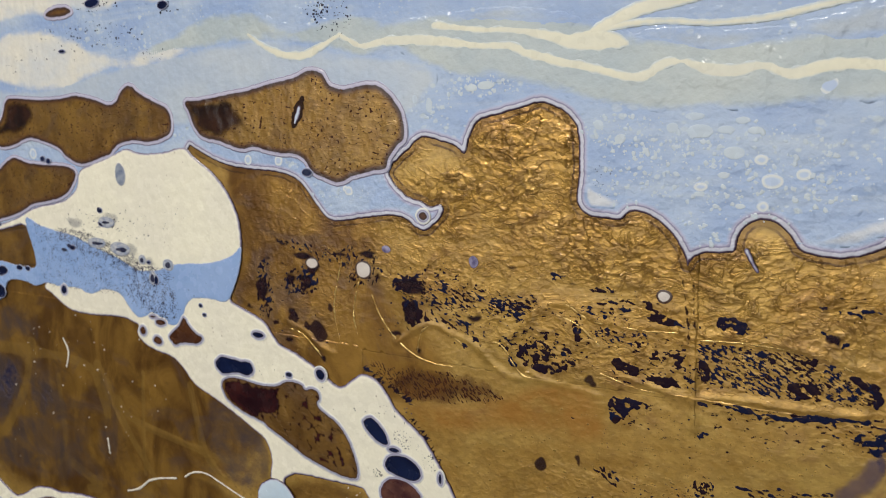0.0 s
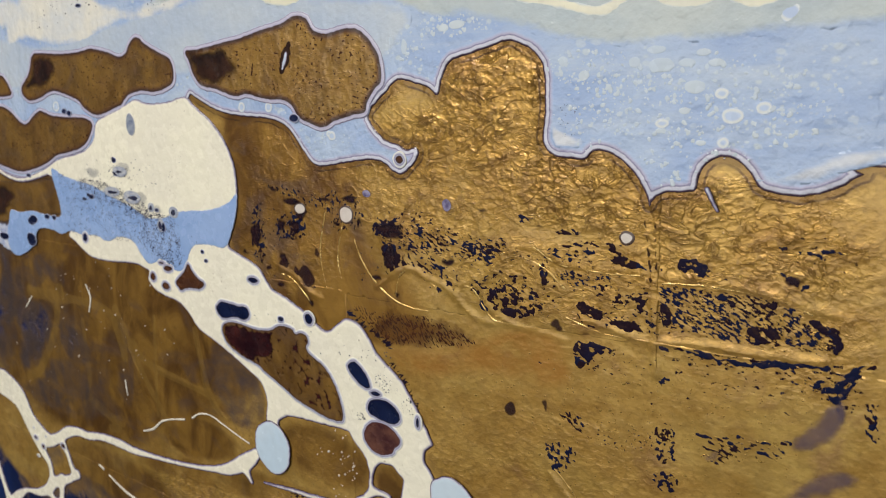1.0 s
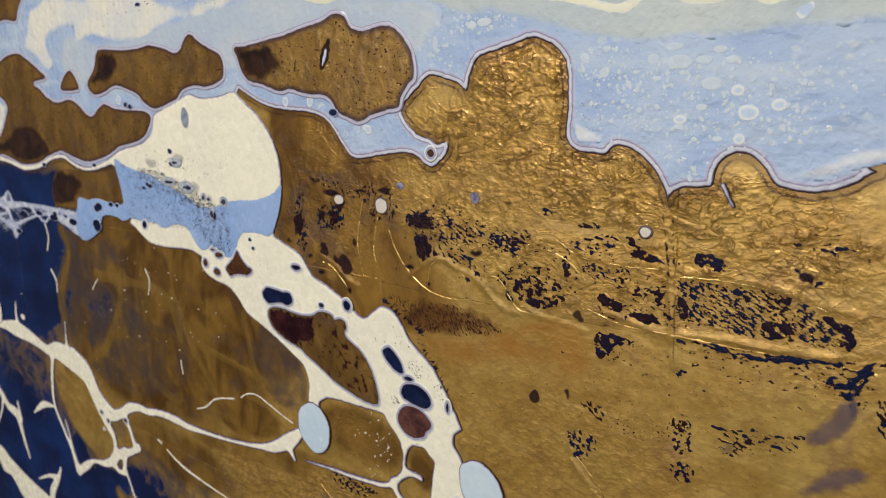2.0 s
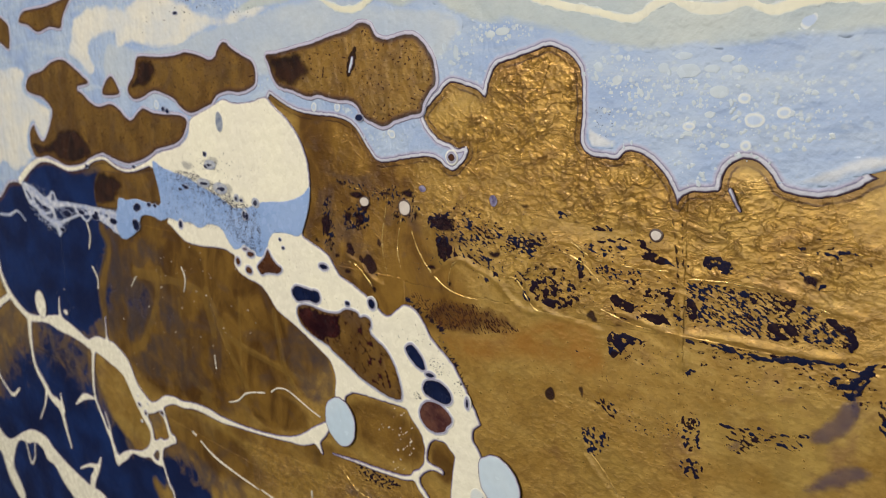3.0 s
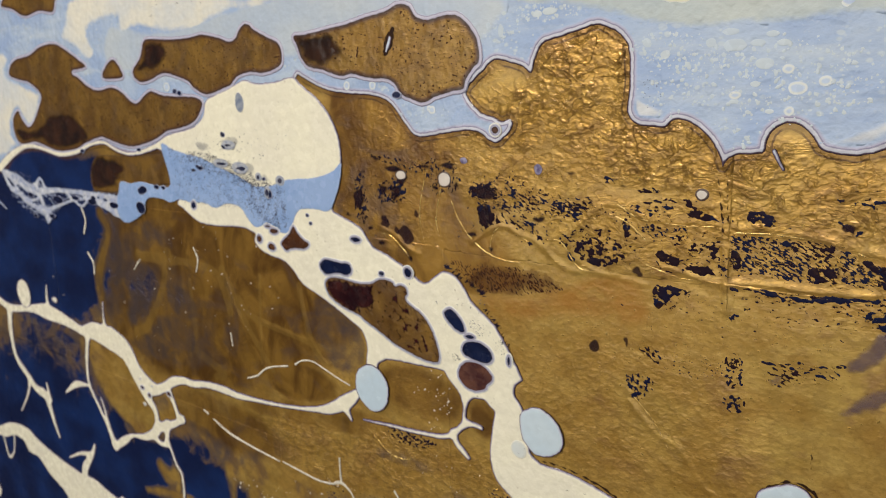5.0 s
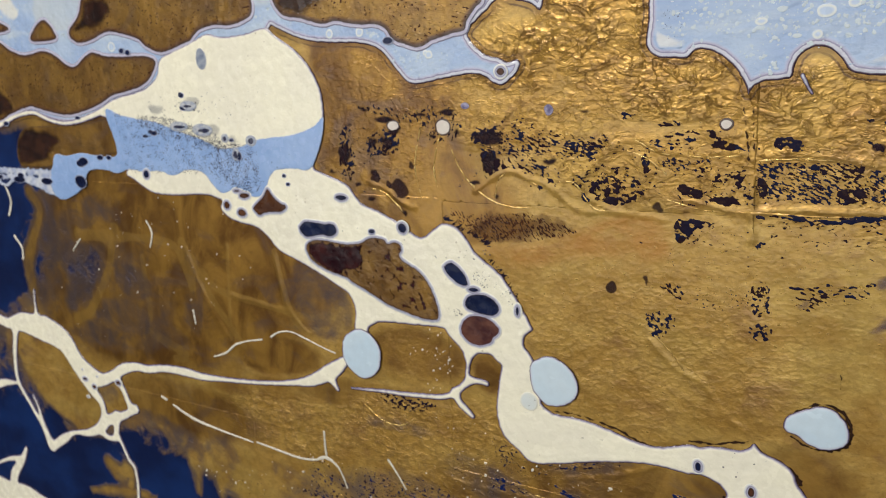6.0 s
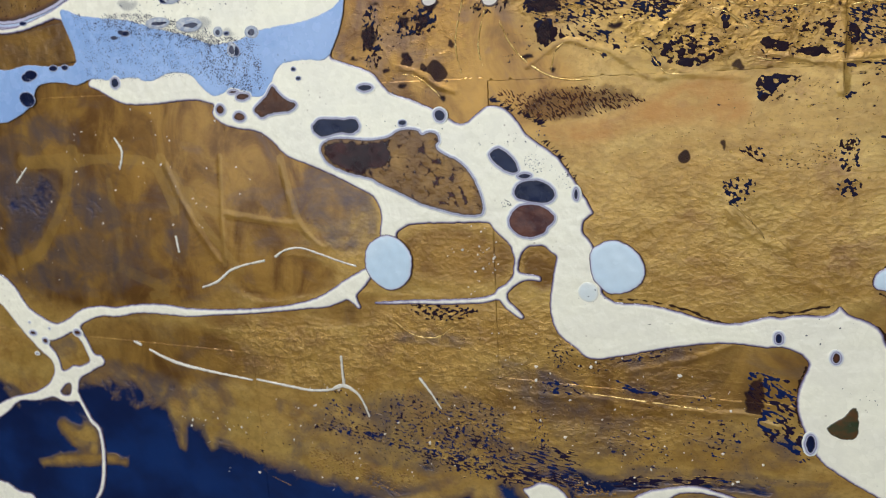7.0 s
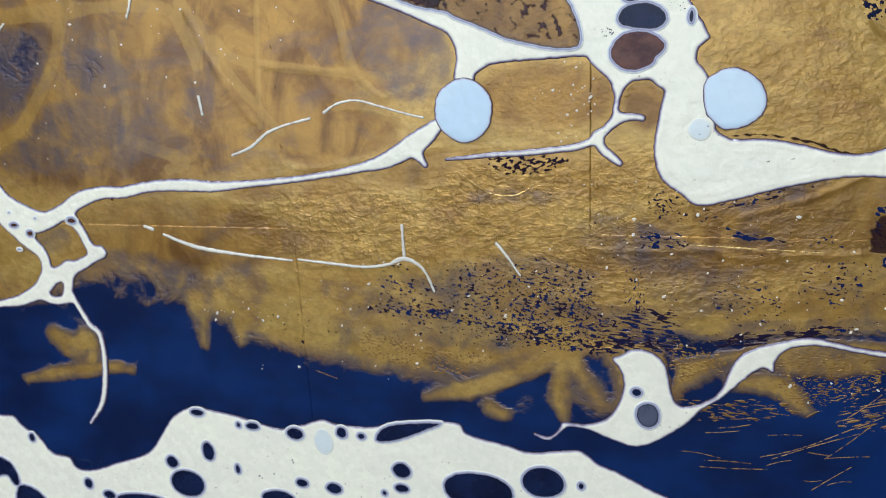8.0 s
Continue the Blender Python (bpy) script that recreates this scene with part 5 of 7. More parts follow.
def flaked(name, dark=(0.014, 0.006, 0.012), blue=(0.006, 0.009, 0.034), brown=0.25, lip=0.13):
    """Bare ground where the leaf is torn: plum-black to navy; glints on the leaf's curled lip are painted gold along
    part of its edge.
    """
    m = Nodes(name)
    each = m.add("ShaderNodeNewGeometry").outputs["Random Per Island"]
    other = m.add("ShaderNodeObjectInfo").outputs["Random"]
    tone = m.sum(m.sum(each, other), m.noise(45, 60, 3))
    colour = m.mix(m.span(m.sum(tone, 1.0, "FRACT"), 0.2, 0.8), dark, blue)
    colour = m.mix(m.sum(m.span(m.noise(300, 500, 4, 0.7), 0.52, 0.68), brown, "MULTIPLY"), colour, (0.085, 0.042, 0.016))
    broken = m.span(m.noise(160, 220, 3), 0.42, 0.58)
    edge = m.sum(m.span(m.attribute("edge"), lip, 0.4 * lip), broken, "MULTIPLY")
    # the glint on the torn leaf's lip, put into the colour
    colour = m.mix(edge, colour, (0.52, 0.33, 0.085))
    rough = m.blend(edge, 0.38, 0.24)
    return m.finish(colour, rough, m.sum(edge, 0.7, "MULTIPLY"), m.noise(500, detail=3), 0.0003, ior=1.3, gloss=0.15)


def highlit_leaf(name):
    """Leaf on a fold's crest, its highlight painted in as a paler colour."""
    m = Nodes(name)
    colour = m.mix(m.span(m.noise(120, 160, 4, 0.6), 0.35, 0.65), (0.42, 0.25, 0.060), (0.76, 0.54, 0.200))
    return m.finish(colour, m.span(m.noise(200), 0.3, 0.7, 0.22, 0.40), 0.75, m.noise(420, detail=3), 0.0003, coat=0.3)


CREAM_RIM = [(0.0, UMBER), (0.45, VIOLET), (0.8, (0.40, 0.37, 0.46)), (1.5, (0.72, 0.69, 0.66))]
SKY_RIM = [(0.0, UMBER), (0.55, (0.10, 0.07, 0.12)), (0.9, (0.56, 0.58, 0.70)), (1.7, (0.62, 0.63, 0.73)), (2.1, (0.20, 0.19, 0.32)), (2.5, (0.42, 0.41, 0.58)), (3.8, (0.48, 0.56, 0.76))]
ISLAND_RIM = [(0.0, (0.46, 0.52, 0.72)), (0.3, (0.22, 0.19, 0.32)), (0.8, LAVENDER), (1.7, (0.45, 0.42, 0.58)), (2.1, UMBER), (2.7, (0.05, 0.02, 0.01)), (3.3, (0.10, 0.04, 0.01)), (4.9, (0.14, 0.06, 0.01))]
CELL_RIM = [(0.0, (0.80, 0.78, 0.70)), (0.6, (0.60, 0.63, 0.68)), (1.05, (0.26, 0.25, 0.38)), (1.45, (0.42, 0.43, 0.56)), (1.8, (0.02, 0.018, 0.04)), (2.5, (0.01, 0.01, 0.03))]
INK_RIM = [(0.0, (0.42, 0.46, 0.60)), (0.4, (0.16, 0.17, 0.28)), (0.8, (0.01, 0.01, 0.03))]
DISC_RIM = [(0.0, UMBER), (0.35, VIOLET), (0.7, (0.52, 0.56, 0.68)), (1.6, (0.56, 0.66, 0.78))]

M_GROUND = poured("navy_ground", (0.003, 0.009, 0.048), (0.005, 0.022, 0.105), None, 0.25, patch=14)
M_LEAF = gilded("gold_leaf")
M_ISLAND = gilded("gilded_island", 0.62, ISLAND_RIM, spread=False)
M_ISLAND_DARK = gilded("varnished_island", 0.85, ISLAND_RIM, spread=False)
M_AMBER_CELL = gilded("amber_cell", 0.9, CELL_RIM[:4] + [(1.8, UMBER), (2.7, (0.10, 0.035, 0.008))], spread=False)
M_GOLD_SCRAP = gilded("dull_gold", 0.9, [(0.0, UMBER), (0.8, (0.05, 0.03, 0.01))], spread=False)
M_RIDGE = highlit_leaf("highlit_leaf_fold")
M_SHRED = gilded("dull_shred", 0.7, None, spread=False, lift=0.6)
M_SKY = poured("pale_blue_paint", (0.31, 0.43, 0.69), (0.42, 0.53, 0.72), SKY_RIM, 0.11, relief_mm=1.5, sky_body=True)
M_MIST = poured("pale_green_paint", (0.44, 0.52, 0.57), (0.53, 0.59, 0.59), None, 0.17, over_sky=4.0, relief_mm=1.5)
M_HAZE = poured("grey_blue_paint", (0.37, 0.45, 0.60), (0.47, 0.54, 0.62), None, 0.17, over_sky=4.0, relief_mm=1.5)
M_STREAK = poured("cream_streak_paint", (0.80, 0.78, 0.62), (0.72, 0.72, 0.62), [(0.0, (0.52, 0.60, 0.66)), (0.5, (0.60, 0.65, 0.64)), (1.3, (0.76, 0.74, 0.60))], 0.28)
M_CLOUD = poured("ivory_wash", (0.78, 0.76, 0.68), (0.64, 0.68, 0.72), None, 0.17, over_sky=4.5, relief_mm=1.1)
M_CREAM = poured("cream_paint", (0.88, 0.85, 0.70), (0.83, 0.80, 0.68), CREAM_RIM, 0.24, (0.45, 0.40, 0.32), relief_mm=0.7, rings=0.02)
M_POOL = poured("cornflower_paint", (0.25, 0.39, 0.70), (0.31, 0.45, 0.75), [(0.0, (0.40, 0.45, 0.62)), (0.7, (0.28, 0.40, 0.70))], 0.24, (0.03, 0.05, 0.14))
M_DISC = poured("ice_blue_paint", (0.52, 0.66, 0.80), (0.58, 0.70, 0.81), DISC_RIM, 0.2, relief_mm=0.1)
M_LACE = poured("blue_grey_lace", (0.62, 0.65, 0.72), (0.30, 0.36, 0.56), [(0.0, (0.08, 0.10, 0.20)), (0.5, (0.34, 0.40, 0.56)), (1.2, (0.5, 0.54, 0.64))], 0.25, patch=150)
M_NAVY_CELL = poured("navy_cell", (0.003, 0.006, 0.028), (0.006, 0.013, 0.055), CELL_RIM, 0.22, patch=60, coat=0.06, gloss=0.25)
M_INK_CELL = poured("ink_cell", (0.003, 0.006, 0.028), (0.006, 0.013, 0.055), INK_RIM, 0.22, patch=60, coat=0.06, gloss=0.25)
M_GREY_CELL = poured("slate_cell", (0.045, 0.055, 0.10), (0.09, 0.10, 0.15), CELL_RIM, 0.25, patch=60)
M_MAROON = poured("maroon_stain", (0.014, 0.003, 0.006), (0.055, 0.013, 0.012), [(0.0, (0.05, 0.016, 0.010)), (1.0, (0.04, 0.010, 0.012))], 0.22, patch=70, feather=1.2, coat=0.06, gloss=0.25)
M_PLUM = poured("plum_cell", (0.045, 0.014, 0.018), (0.13, 0.055, 0.040), CELL_RIM[:4] + [(1.8, (0.06, 0.02, 0.03)), (2.5, (0.10, 0.04, 0.035))], 0.25, patch=110, coat=0.06, gloss=0.25)
M_RUST = poured("rust_cell", (0.050, 0.018, 0.010), (0.10, 0.038, 0.014), CELL_RIM[:4] + [(1.8, UMBER), (2.7, (0.04, 0.014, 0.008))], 0.25, patch=90, coat=0.06, gloss=0.25)
M_GREEN = poured("bottle_green_chip", (0.020, 0.045, 0.020), (0.10, 0.045, 0.015), [(0.0, (0.5, 0.48, 0.42)), (0.5, (0.03, 0.05, 0.03))], 0.2, patch=120)
M_FLAKE = flaked("bare_navy")
M_FLAKE_BLUE = flaked("bare_blue", (0.012, 0.008, 0.026), (0.005, 0.014, 0.072), 0.15)
M_HAIR = flaked("brown_hairs", (0.045, 0.016, 0.010), (0.075, 0.030, 0.014), 0.5, 0.01)
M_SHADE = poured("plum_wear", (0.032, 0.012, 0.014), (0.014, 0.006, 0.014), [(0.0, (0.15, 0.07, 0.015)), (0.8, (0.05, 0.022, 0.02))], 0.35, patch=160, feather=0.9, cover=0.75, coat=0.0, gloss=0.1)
M_CRACK = poured("umber_crack", (0.020, 0.009, 0.009), (0.035, 0.016, 0.010), [(0.0, (0.09, 0.04, 0.01)), (0.5, (0.03, 0.012, 0.01))], 0.4, patch=160, feather=0.45, cover=0.9, coat=0.0, gloss=0.1)
M_THREAD = poured("ivory_thread", (0.80, 0.76, 0.66), (0.66, 0.62, 0.54), [(0.0, (0.22, 0.18, 0.16)), (0.35, (0.7, 0.66, 0.58))], 0.3)
M_BUBBLE = poured("ivory_bubble", (0.56, 0.64, 0.70), (0.50, 0.60, 0.72), None, 0.24)
M_RING = poured("bubble_ring", (0.45, 0.56, 0.77), (0.48, 0.60, 0.78), [(0.0, (0.48, 0.58, 0.76)), (0.4, (0.70, 0.74, 0.74)), (0.9, (0.62, 0.68, 0.74)), (1.4, (0.46, 0.57, 0.77))], 0.24)
M_VIOLET = poured("violet_spot", (0.035, 0.02, 0.12), (0.34, 0.32, 0.48), [(0.0, (0.10, 0.05, 0.04)), (0.8, (0.3, 0.28, 0.4))], 0.3, patch=200, feather=0.5)
M_WHITE_SPOT = poured("white_spot", (0.76, 0.72, 0.66), (0.60, 0.54, 0.50), [(0.0, (0.05, 0.025, 0.015)), (0.7, (0.10, 0.06, 0.05)), (1.0, (0.7, 0.66, 0.6))], 0.3)
M_WASH = poured("milky_blue_wash", (0.45, 0.54, 0.68), (0.52, 0.59, 0.67), None, 0.18, over_sky=4.5, relief_mm=1.1)
M_WHITE_WASH = poured("white_wash", (0.66, 0.69, 0.74), (0.56, 0.62, 0.73), None, 0.18, over_sky=2.2, relief_mm=1.1)
M_STAIN = poured("dark_varnish_stain", (0.010, 0.004, 0.006), (0.045, 0.016, 0.010), None, 0.2, patch=80, feather=4.5, cover=0.85)
M_HAIRY = poured("brown_wear", (0.12, 0.042, 0.016), (0.055, 0.022, 0.016), None, 0.35, patch=120, feather=4.0, cover=0.45, coat=0.1, gloss=0.1)
M_BLOTCH = poured("plum_black_blotch", (0.008, 0.004, 0.010), (0.030, 0.012, 0.014), None, 0.3, patch=320, feather=1.4, cover=0.9, coat=0.0, gloss=0.1)
M_PALE = poured("pale_grey_blue", (0.66, 0.72, 0.74), (0.72, 0.74, 0.70), [(0.0, (0.76, 0.75, 0.68)), (1.2, (0.70, 0.73, 0.71))], 0.2)
M_SMUDGE = poured("slate_smudge", (0.12, 0.15, 0.24), (0.22, 0.24, 0.32), None, 0.25, patch=160, feather=2.5, cover=0.32)
M_MISTY = poured("grey_lace_stain", (0.30, 0.34, 0.44), (0.55, 0.57, 0.60), None, 0.22, patch=160, feather=0.3, cover=0.8)
M_SPECK = poured("white_speck", (0.82, 0.78, 0.70), (0.70, 0.60, 0.50), None, 0.15)
M_VEIL = poured("grey_veil", (0.26, 0.31, 0.44), (0.55, 0.56, 0.58), [(0.0, (0.62, 0.64, 0.64)), (0.4, (0.22, 0.25, 0.34)), (0.8, (0.48, 0.50, 0.56))], 0.25, patch=420)
M_MAUVE = poured("mauve_stain", (0.16, 0.10, 0.11), (0.10, 0.07, 0.11), None, 0.35, patch=130, feather=3.0, cover=0.6, coat=0.1)
M_DOT = poured("ink_dot", (0.020, 0.024, 0.060), (0.05, 0.05, 0.09), None, 0.25)
M_HALO = poured("grey_blue_oval", (0.16, 0.20, 0.30), (0.32, 0.36, 0.44), [(0.0, (0.62, 0.62, 0.60)), (0.9, (0.22, 0.25, 0.36))], 0.3, patch=200)


def plain(name, colour, rough, grain):
    m = Nodes(name)
    c = m.mix(m.span(m.noise(3, detail=5), 0.3, 0.7), colour, tuple(k * 0.9 for k in colour))
    return m.finish(c, rough, relief=m.noise(grain, detail=4), height=0.0008)


M_WALL = plain("grey_wall_paint", (0.17, 0.167, 0.163), 0.6, 240)
M_CEILING = plain("grey_ceiling_paint", (0.30, 0.30, 0.29), 0.7, 160)
M_FLOOR = plain("grey_screed", (0.12, 0.115, 0.11), 0.45, 90)
M_BOARD = plain("primed_board", (0.62, 0.58, 0.50), 0.6, 200)


# ---- the room ----
def slab(name, low, high, material, label):
    bm = bmesh.new()
    bmesh.ops.create_cube(bm, size=1)
    for v in bm.verts:
        v.co = [low[k] if v.co[k] < 0 else high[k] for k in range(3)]
    me = bpy.data.meshes.new(name)
    bm.to_mesh(me)
    bm.free()
    me.materials.append(material)
    return tagged(new(name, me), label, name.split("_")[0], kind="structure")


WEST, EAST, SOUTH, NORTH, TOP = -4.2, 2.6, -3.4, 0.382, 2.9
slab("floor", (WEST - 0.15, SOUTH - 0.15, -0.2), (EAST + 0.15, NORTH + 0.15, 0), M_FLOOR, "grey screed floor of the gallery room")
slab("ceiling", (WEST - 0.15, SOUTH - 0.15, TOP), (EAST + 0.15, NORTH + 0.15, TOP + 0.2), M_CEILING, "plain grey painted ceiling")
slab("wall_north", (WEST, NORTH, 0), (EAST, NORTH + 0.15, TOP), M_WALL, "grey wall behind the hung painting")
WINDOW = (-3.6, 0.9, 0.46, 2.66)
for low, high in (((WEST, 0), (WINDOW[0], TOP)), ((WINDOW[1], 0), (EAST, TOP)), ((WINDOW[0], 0), (WINDOW[1], WINDOW[2])), ((WINDOW[0], WINDOW[3]), (WINDOW[1], TOP))):
    slab("wall_south", (low[0], SOUTH - 0.15, low[1]), (high[0], SOUTH, high[1]), M_WALL, "plain grey gallery wall beside a wide window")
slab("wall_west", (WEST - 0.15, SOUTH - 0.15, 0), (WEST, NORTH + 0.15, TOP), M_WALL, "plain grey gallery wall")
slab("wall_east", (EAST, SOUTH - 0.15, 0), (EAST + 0.15, NORTH + 0.15, TOP), M_WALL, "plain grey gallery wall")


# ---- making patches of paint ----
def smooth(points, closed=True, steps=4):
    """A Catmull-Rom curve through the points."""
    p = np.array(points, float)
    n = len(p)
    out = []
    for k in range(n if closed else n - 1):
        if closed:
            a, b, c, d = p[k - 1], p[k], p[(k + 1) % n], p[(k + 2) % n]
        else:
            a, b, c, d = p[max(k - 1, 0)], p[k], p[k + 1], p[min(k + 2, n - 1)]
        for s in range(steps):
            t = s / steps
            out.append(0.5 * (2 * b + (c - a) * t + (2 * a - 5 * b + 4 * c - d) * t * t + (3 * b - a - 3 * c + d) * t ** 3))
    if not closed:
        out.append(p[-1])
    return np.array(out)


def near_only(exact, box, x, y, reach=24.0):
    """Works out distances only near a shape's box; further off the distance to the box will do."""
    rough = np.hypot(np.maximum(np.maximum(box[0] - x, x - box[2]), 0), np.maximum(np.maximum(box[1] - y, y - box[3]), 0))
    near = rough < reach
    if near.any():
        rough[near] = exact(x[near], y[near])
    return rough


def area_of(points, steps=4):
    """How far a place lies outside a closed outline (inside: minus)."""
    q = smooth(points, True, steps)

    def far(x, y):
        return near_only(exact, far.box, x, y)

    def exact(x, y):
        best = np.full(x.shape, 1e9)
        inside = np.zeros(x.shape, bool)
        for (ax, ay), (bx, by) in zip(q, np.roll(q, -1, axis=0)):
            dx, dy = bx - ax, by - ay
            long = dx * dx + dy * dy
            if long < 1e-9:
                continue
            t = np.clip(((x - ax) * dx + (y - ay) * dy) / long, 0, 1)
            best = np.minimum(best, (x - ax - t * dx) ** 2 + (y - ay - t * dy) ** 2)
            if ay != by:
                inside ^= ((ay > y) != (by > y)) & (x < (y - ay) * dx / dy + ax)
        return np.where(inside, -1, 1) * np.sqrt(best)

    far.box = (*q.min(axis=0), *q.max(axis=0))
    return far


def stroke_of(points, steps=4):
    """How far a place lies outside a stroke with a width at each point."""
    q = smooth(points, False, steps)

    def far(x, y):
        return near_only(exact, far.box, x, y)

    def exact(x, y):
        best = np.full(x.shape, 1e9)
        for (ax, ay, aw), (bx, by, bw) in zip(q[:-1], q[1:]):
            dx, dy = bx - ax, by - ay
            t = np.clip(((x - ax) * dx + (y - ay) * dy) / max(dx * dx + dy * dy, 1e-9), 0, 1)
            best = np.minimum(best, np.hypot(x - ax - t * dx, y - ay - t * dy) - 0.5 * np.maximum(aw + (bw - aw) * t, 0.3))
        return best

    half = q[:, 2:3] / 2
    far.box = (*(q[:, :2] - half).min(axis=0), *(q[:, :2] + half).max(axis=0))
    return far


def oval_of(x0, y0, rx, ry, uneven=1.0):
    """How far a place lies outside an uneven oval."""
    rnd = random.Random(round(x0 * 7 + y0 * 13))
    waves = [(k, rnd.uniform(0, 6.28), uneven * rnd.uniform(0.01, 0.07) / k) for k in (1, 2, 3, 4)]

    def far(x, y):
        a = np.arctan2((y - y0) / ry, (x - x0) / rx)
        r = 1 + sum(s * np.sin(k * a + f) for k, f, s in waves)
        return (np.hypot((x - x0) / rx, (y - y0) / ry) - r) * min(rx, ry)

    far.box = (x0 - 1.2 * rx, y0 - 1.2 * ry, x0 + 1.2 * rx, y0 + 1.2 * ry)
    return far


def ripple(x, y, size, seed=1):
    """An even random wave in the plane, about -1 to 1, with features of that many mm."""
    rnd = random.Random(seed)
    total = np.zeros(np.shape(x))
    for k in range(7):
        a, f, s = rnd.uniform(0, 6.28), rnd.uniform(0, 6.28), rnd.uniform(0.6, 1.6) * 6.28 / size
        total += np.sin((x * math.cos(a) + y * math.sin(a)) * s + f + 1.3 * math.sin(k))
    return total / 3.5


def grain_of(x, y, size, stretch=1.0, turn=0.0, seed=1, octaves=3, rough=0.55):
    """Random relief in the plane, about -1 to 1: features of that many mm, drawn out along a direction."""
    table = np.random.RandomState(seed).uniform(0, 2 * math.pi, (64, 64))
    c, s = math.cos(radians(turn)), math.sin(radians(turn))
    u, v = (x * c + y * s) / (size * stretch), (y * c - x * s) / size
    total, weight = np.zeros(np.shape(x)), 1.0
    for k in range(octaves):
        i, j = np.floor(u).astype(int), np.floor(v).astype(int)
        a, b = u - i, v - j
        fa, fb = a * a * a * (a * (a * 6 - 15) + 10), b * b * b * (b * (b * 6 - 15) + 10)

        def corner(p, q):
            way = table[(i + p) % 64, (j + q) % 64]
            return np.cos(way) * (a - p) + np.sin(way) * (b - q)

        low = corner(0, 0) * (1 - fa) + corner(1, 0) * fa
        high = corner(0, 1) * (1 - fa) + corner(1, 1) * fa
        total += weight * (low * (1 - fb) + high * fb)
        u, v, weight = u * 2.1 + 7.3, v * 2.1 + 3.1, weight * rough
    return total * 1.5


def flecks_of(outline, cover, size, stretch, turn, soft, seed, threads=False):
    """Torn flecks inside an outline that hide that share of it: irregular, drawn out along a direction, sparser towards the edge."""
    area = area_of(outline, 3)

    def far(x, y):
        n = grain_of(x, y, 1.5 * size, stretch, turn, seed)
        n = n + 0.30 * grain_of(x, y, 8 * size, 1.3, turn, seed + 50, 2)
        if threads:
            n = -np.abs(n)
        d = area(x, y) + 0.9 * grain_of(x, y, 3.0, 1, 0, seed + 9, 2)
        inside = d < 0
        level = np.quantile(n[inside], 1 - cover) if inside.any() else 1.0
        level = level + 0.35 * np.clip(1 + d / max(soft, 0.05), 0, 1) ** 2
        return np.maximum((level - n) * 2.0 * size, d)

    far.box = area.box
    return far


def rim_tree(flat, which):
    tree = kdtree.KDTree(len(which))
    for k, v in enumerate(which):
        tree.insert((flat[v, 0], flat[v, 1], 0), k)
    tree.balance()
    return tree


painting = new("painting")
painting.location = (0, PANEL_Y, PANEL_Z)
tagged(painting, "abstract panel of worn gold leaf and poured blue and cream paint", "painting")


def part(name, me, material, parent=painting, label=""):
    me.materials.append(material)
    ob = new(name, me)
    ob.parent = parent
    return tagged(ob, label)


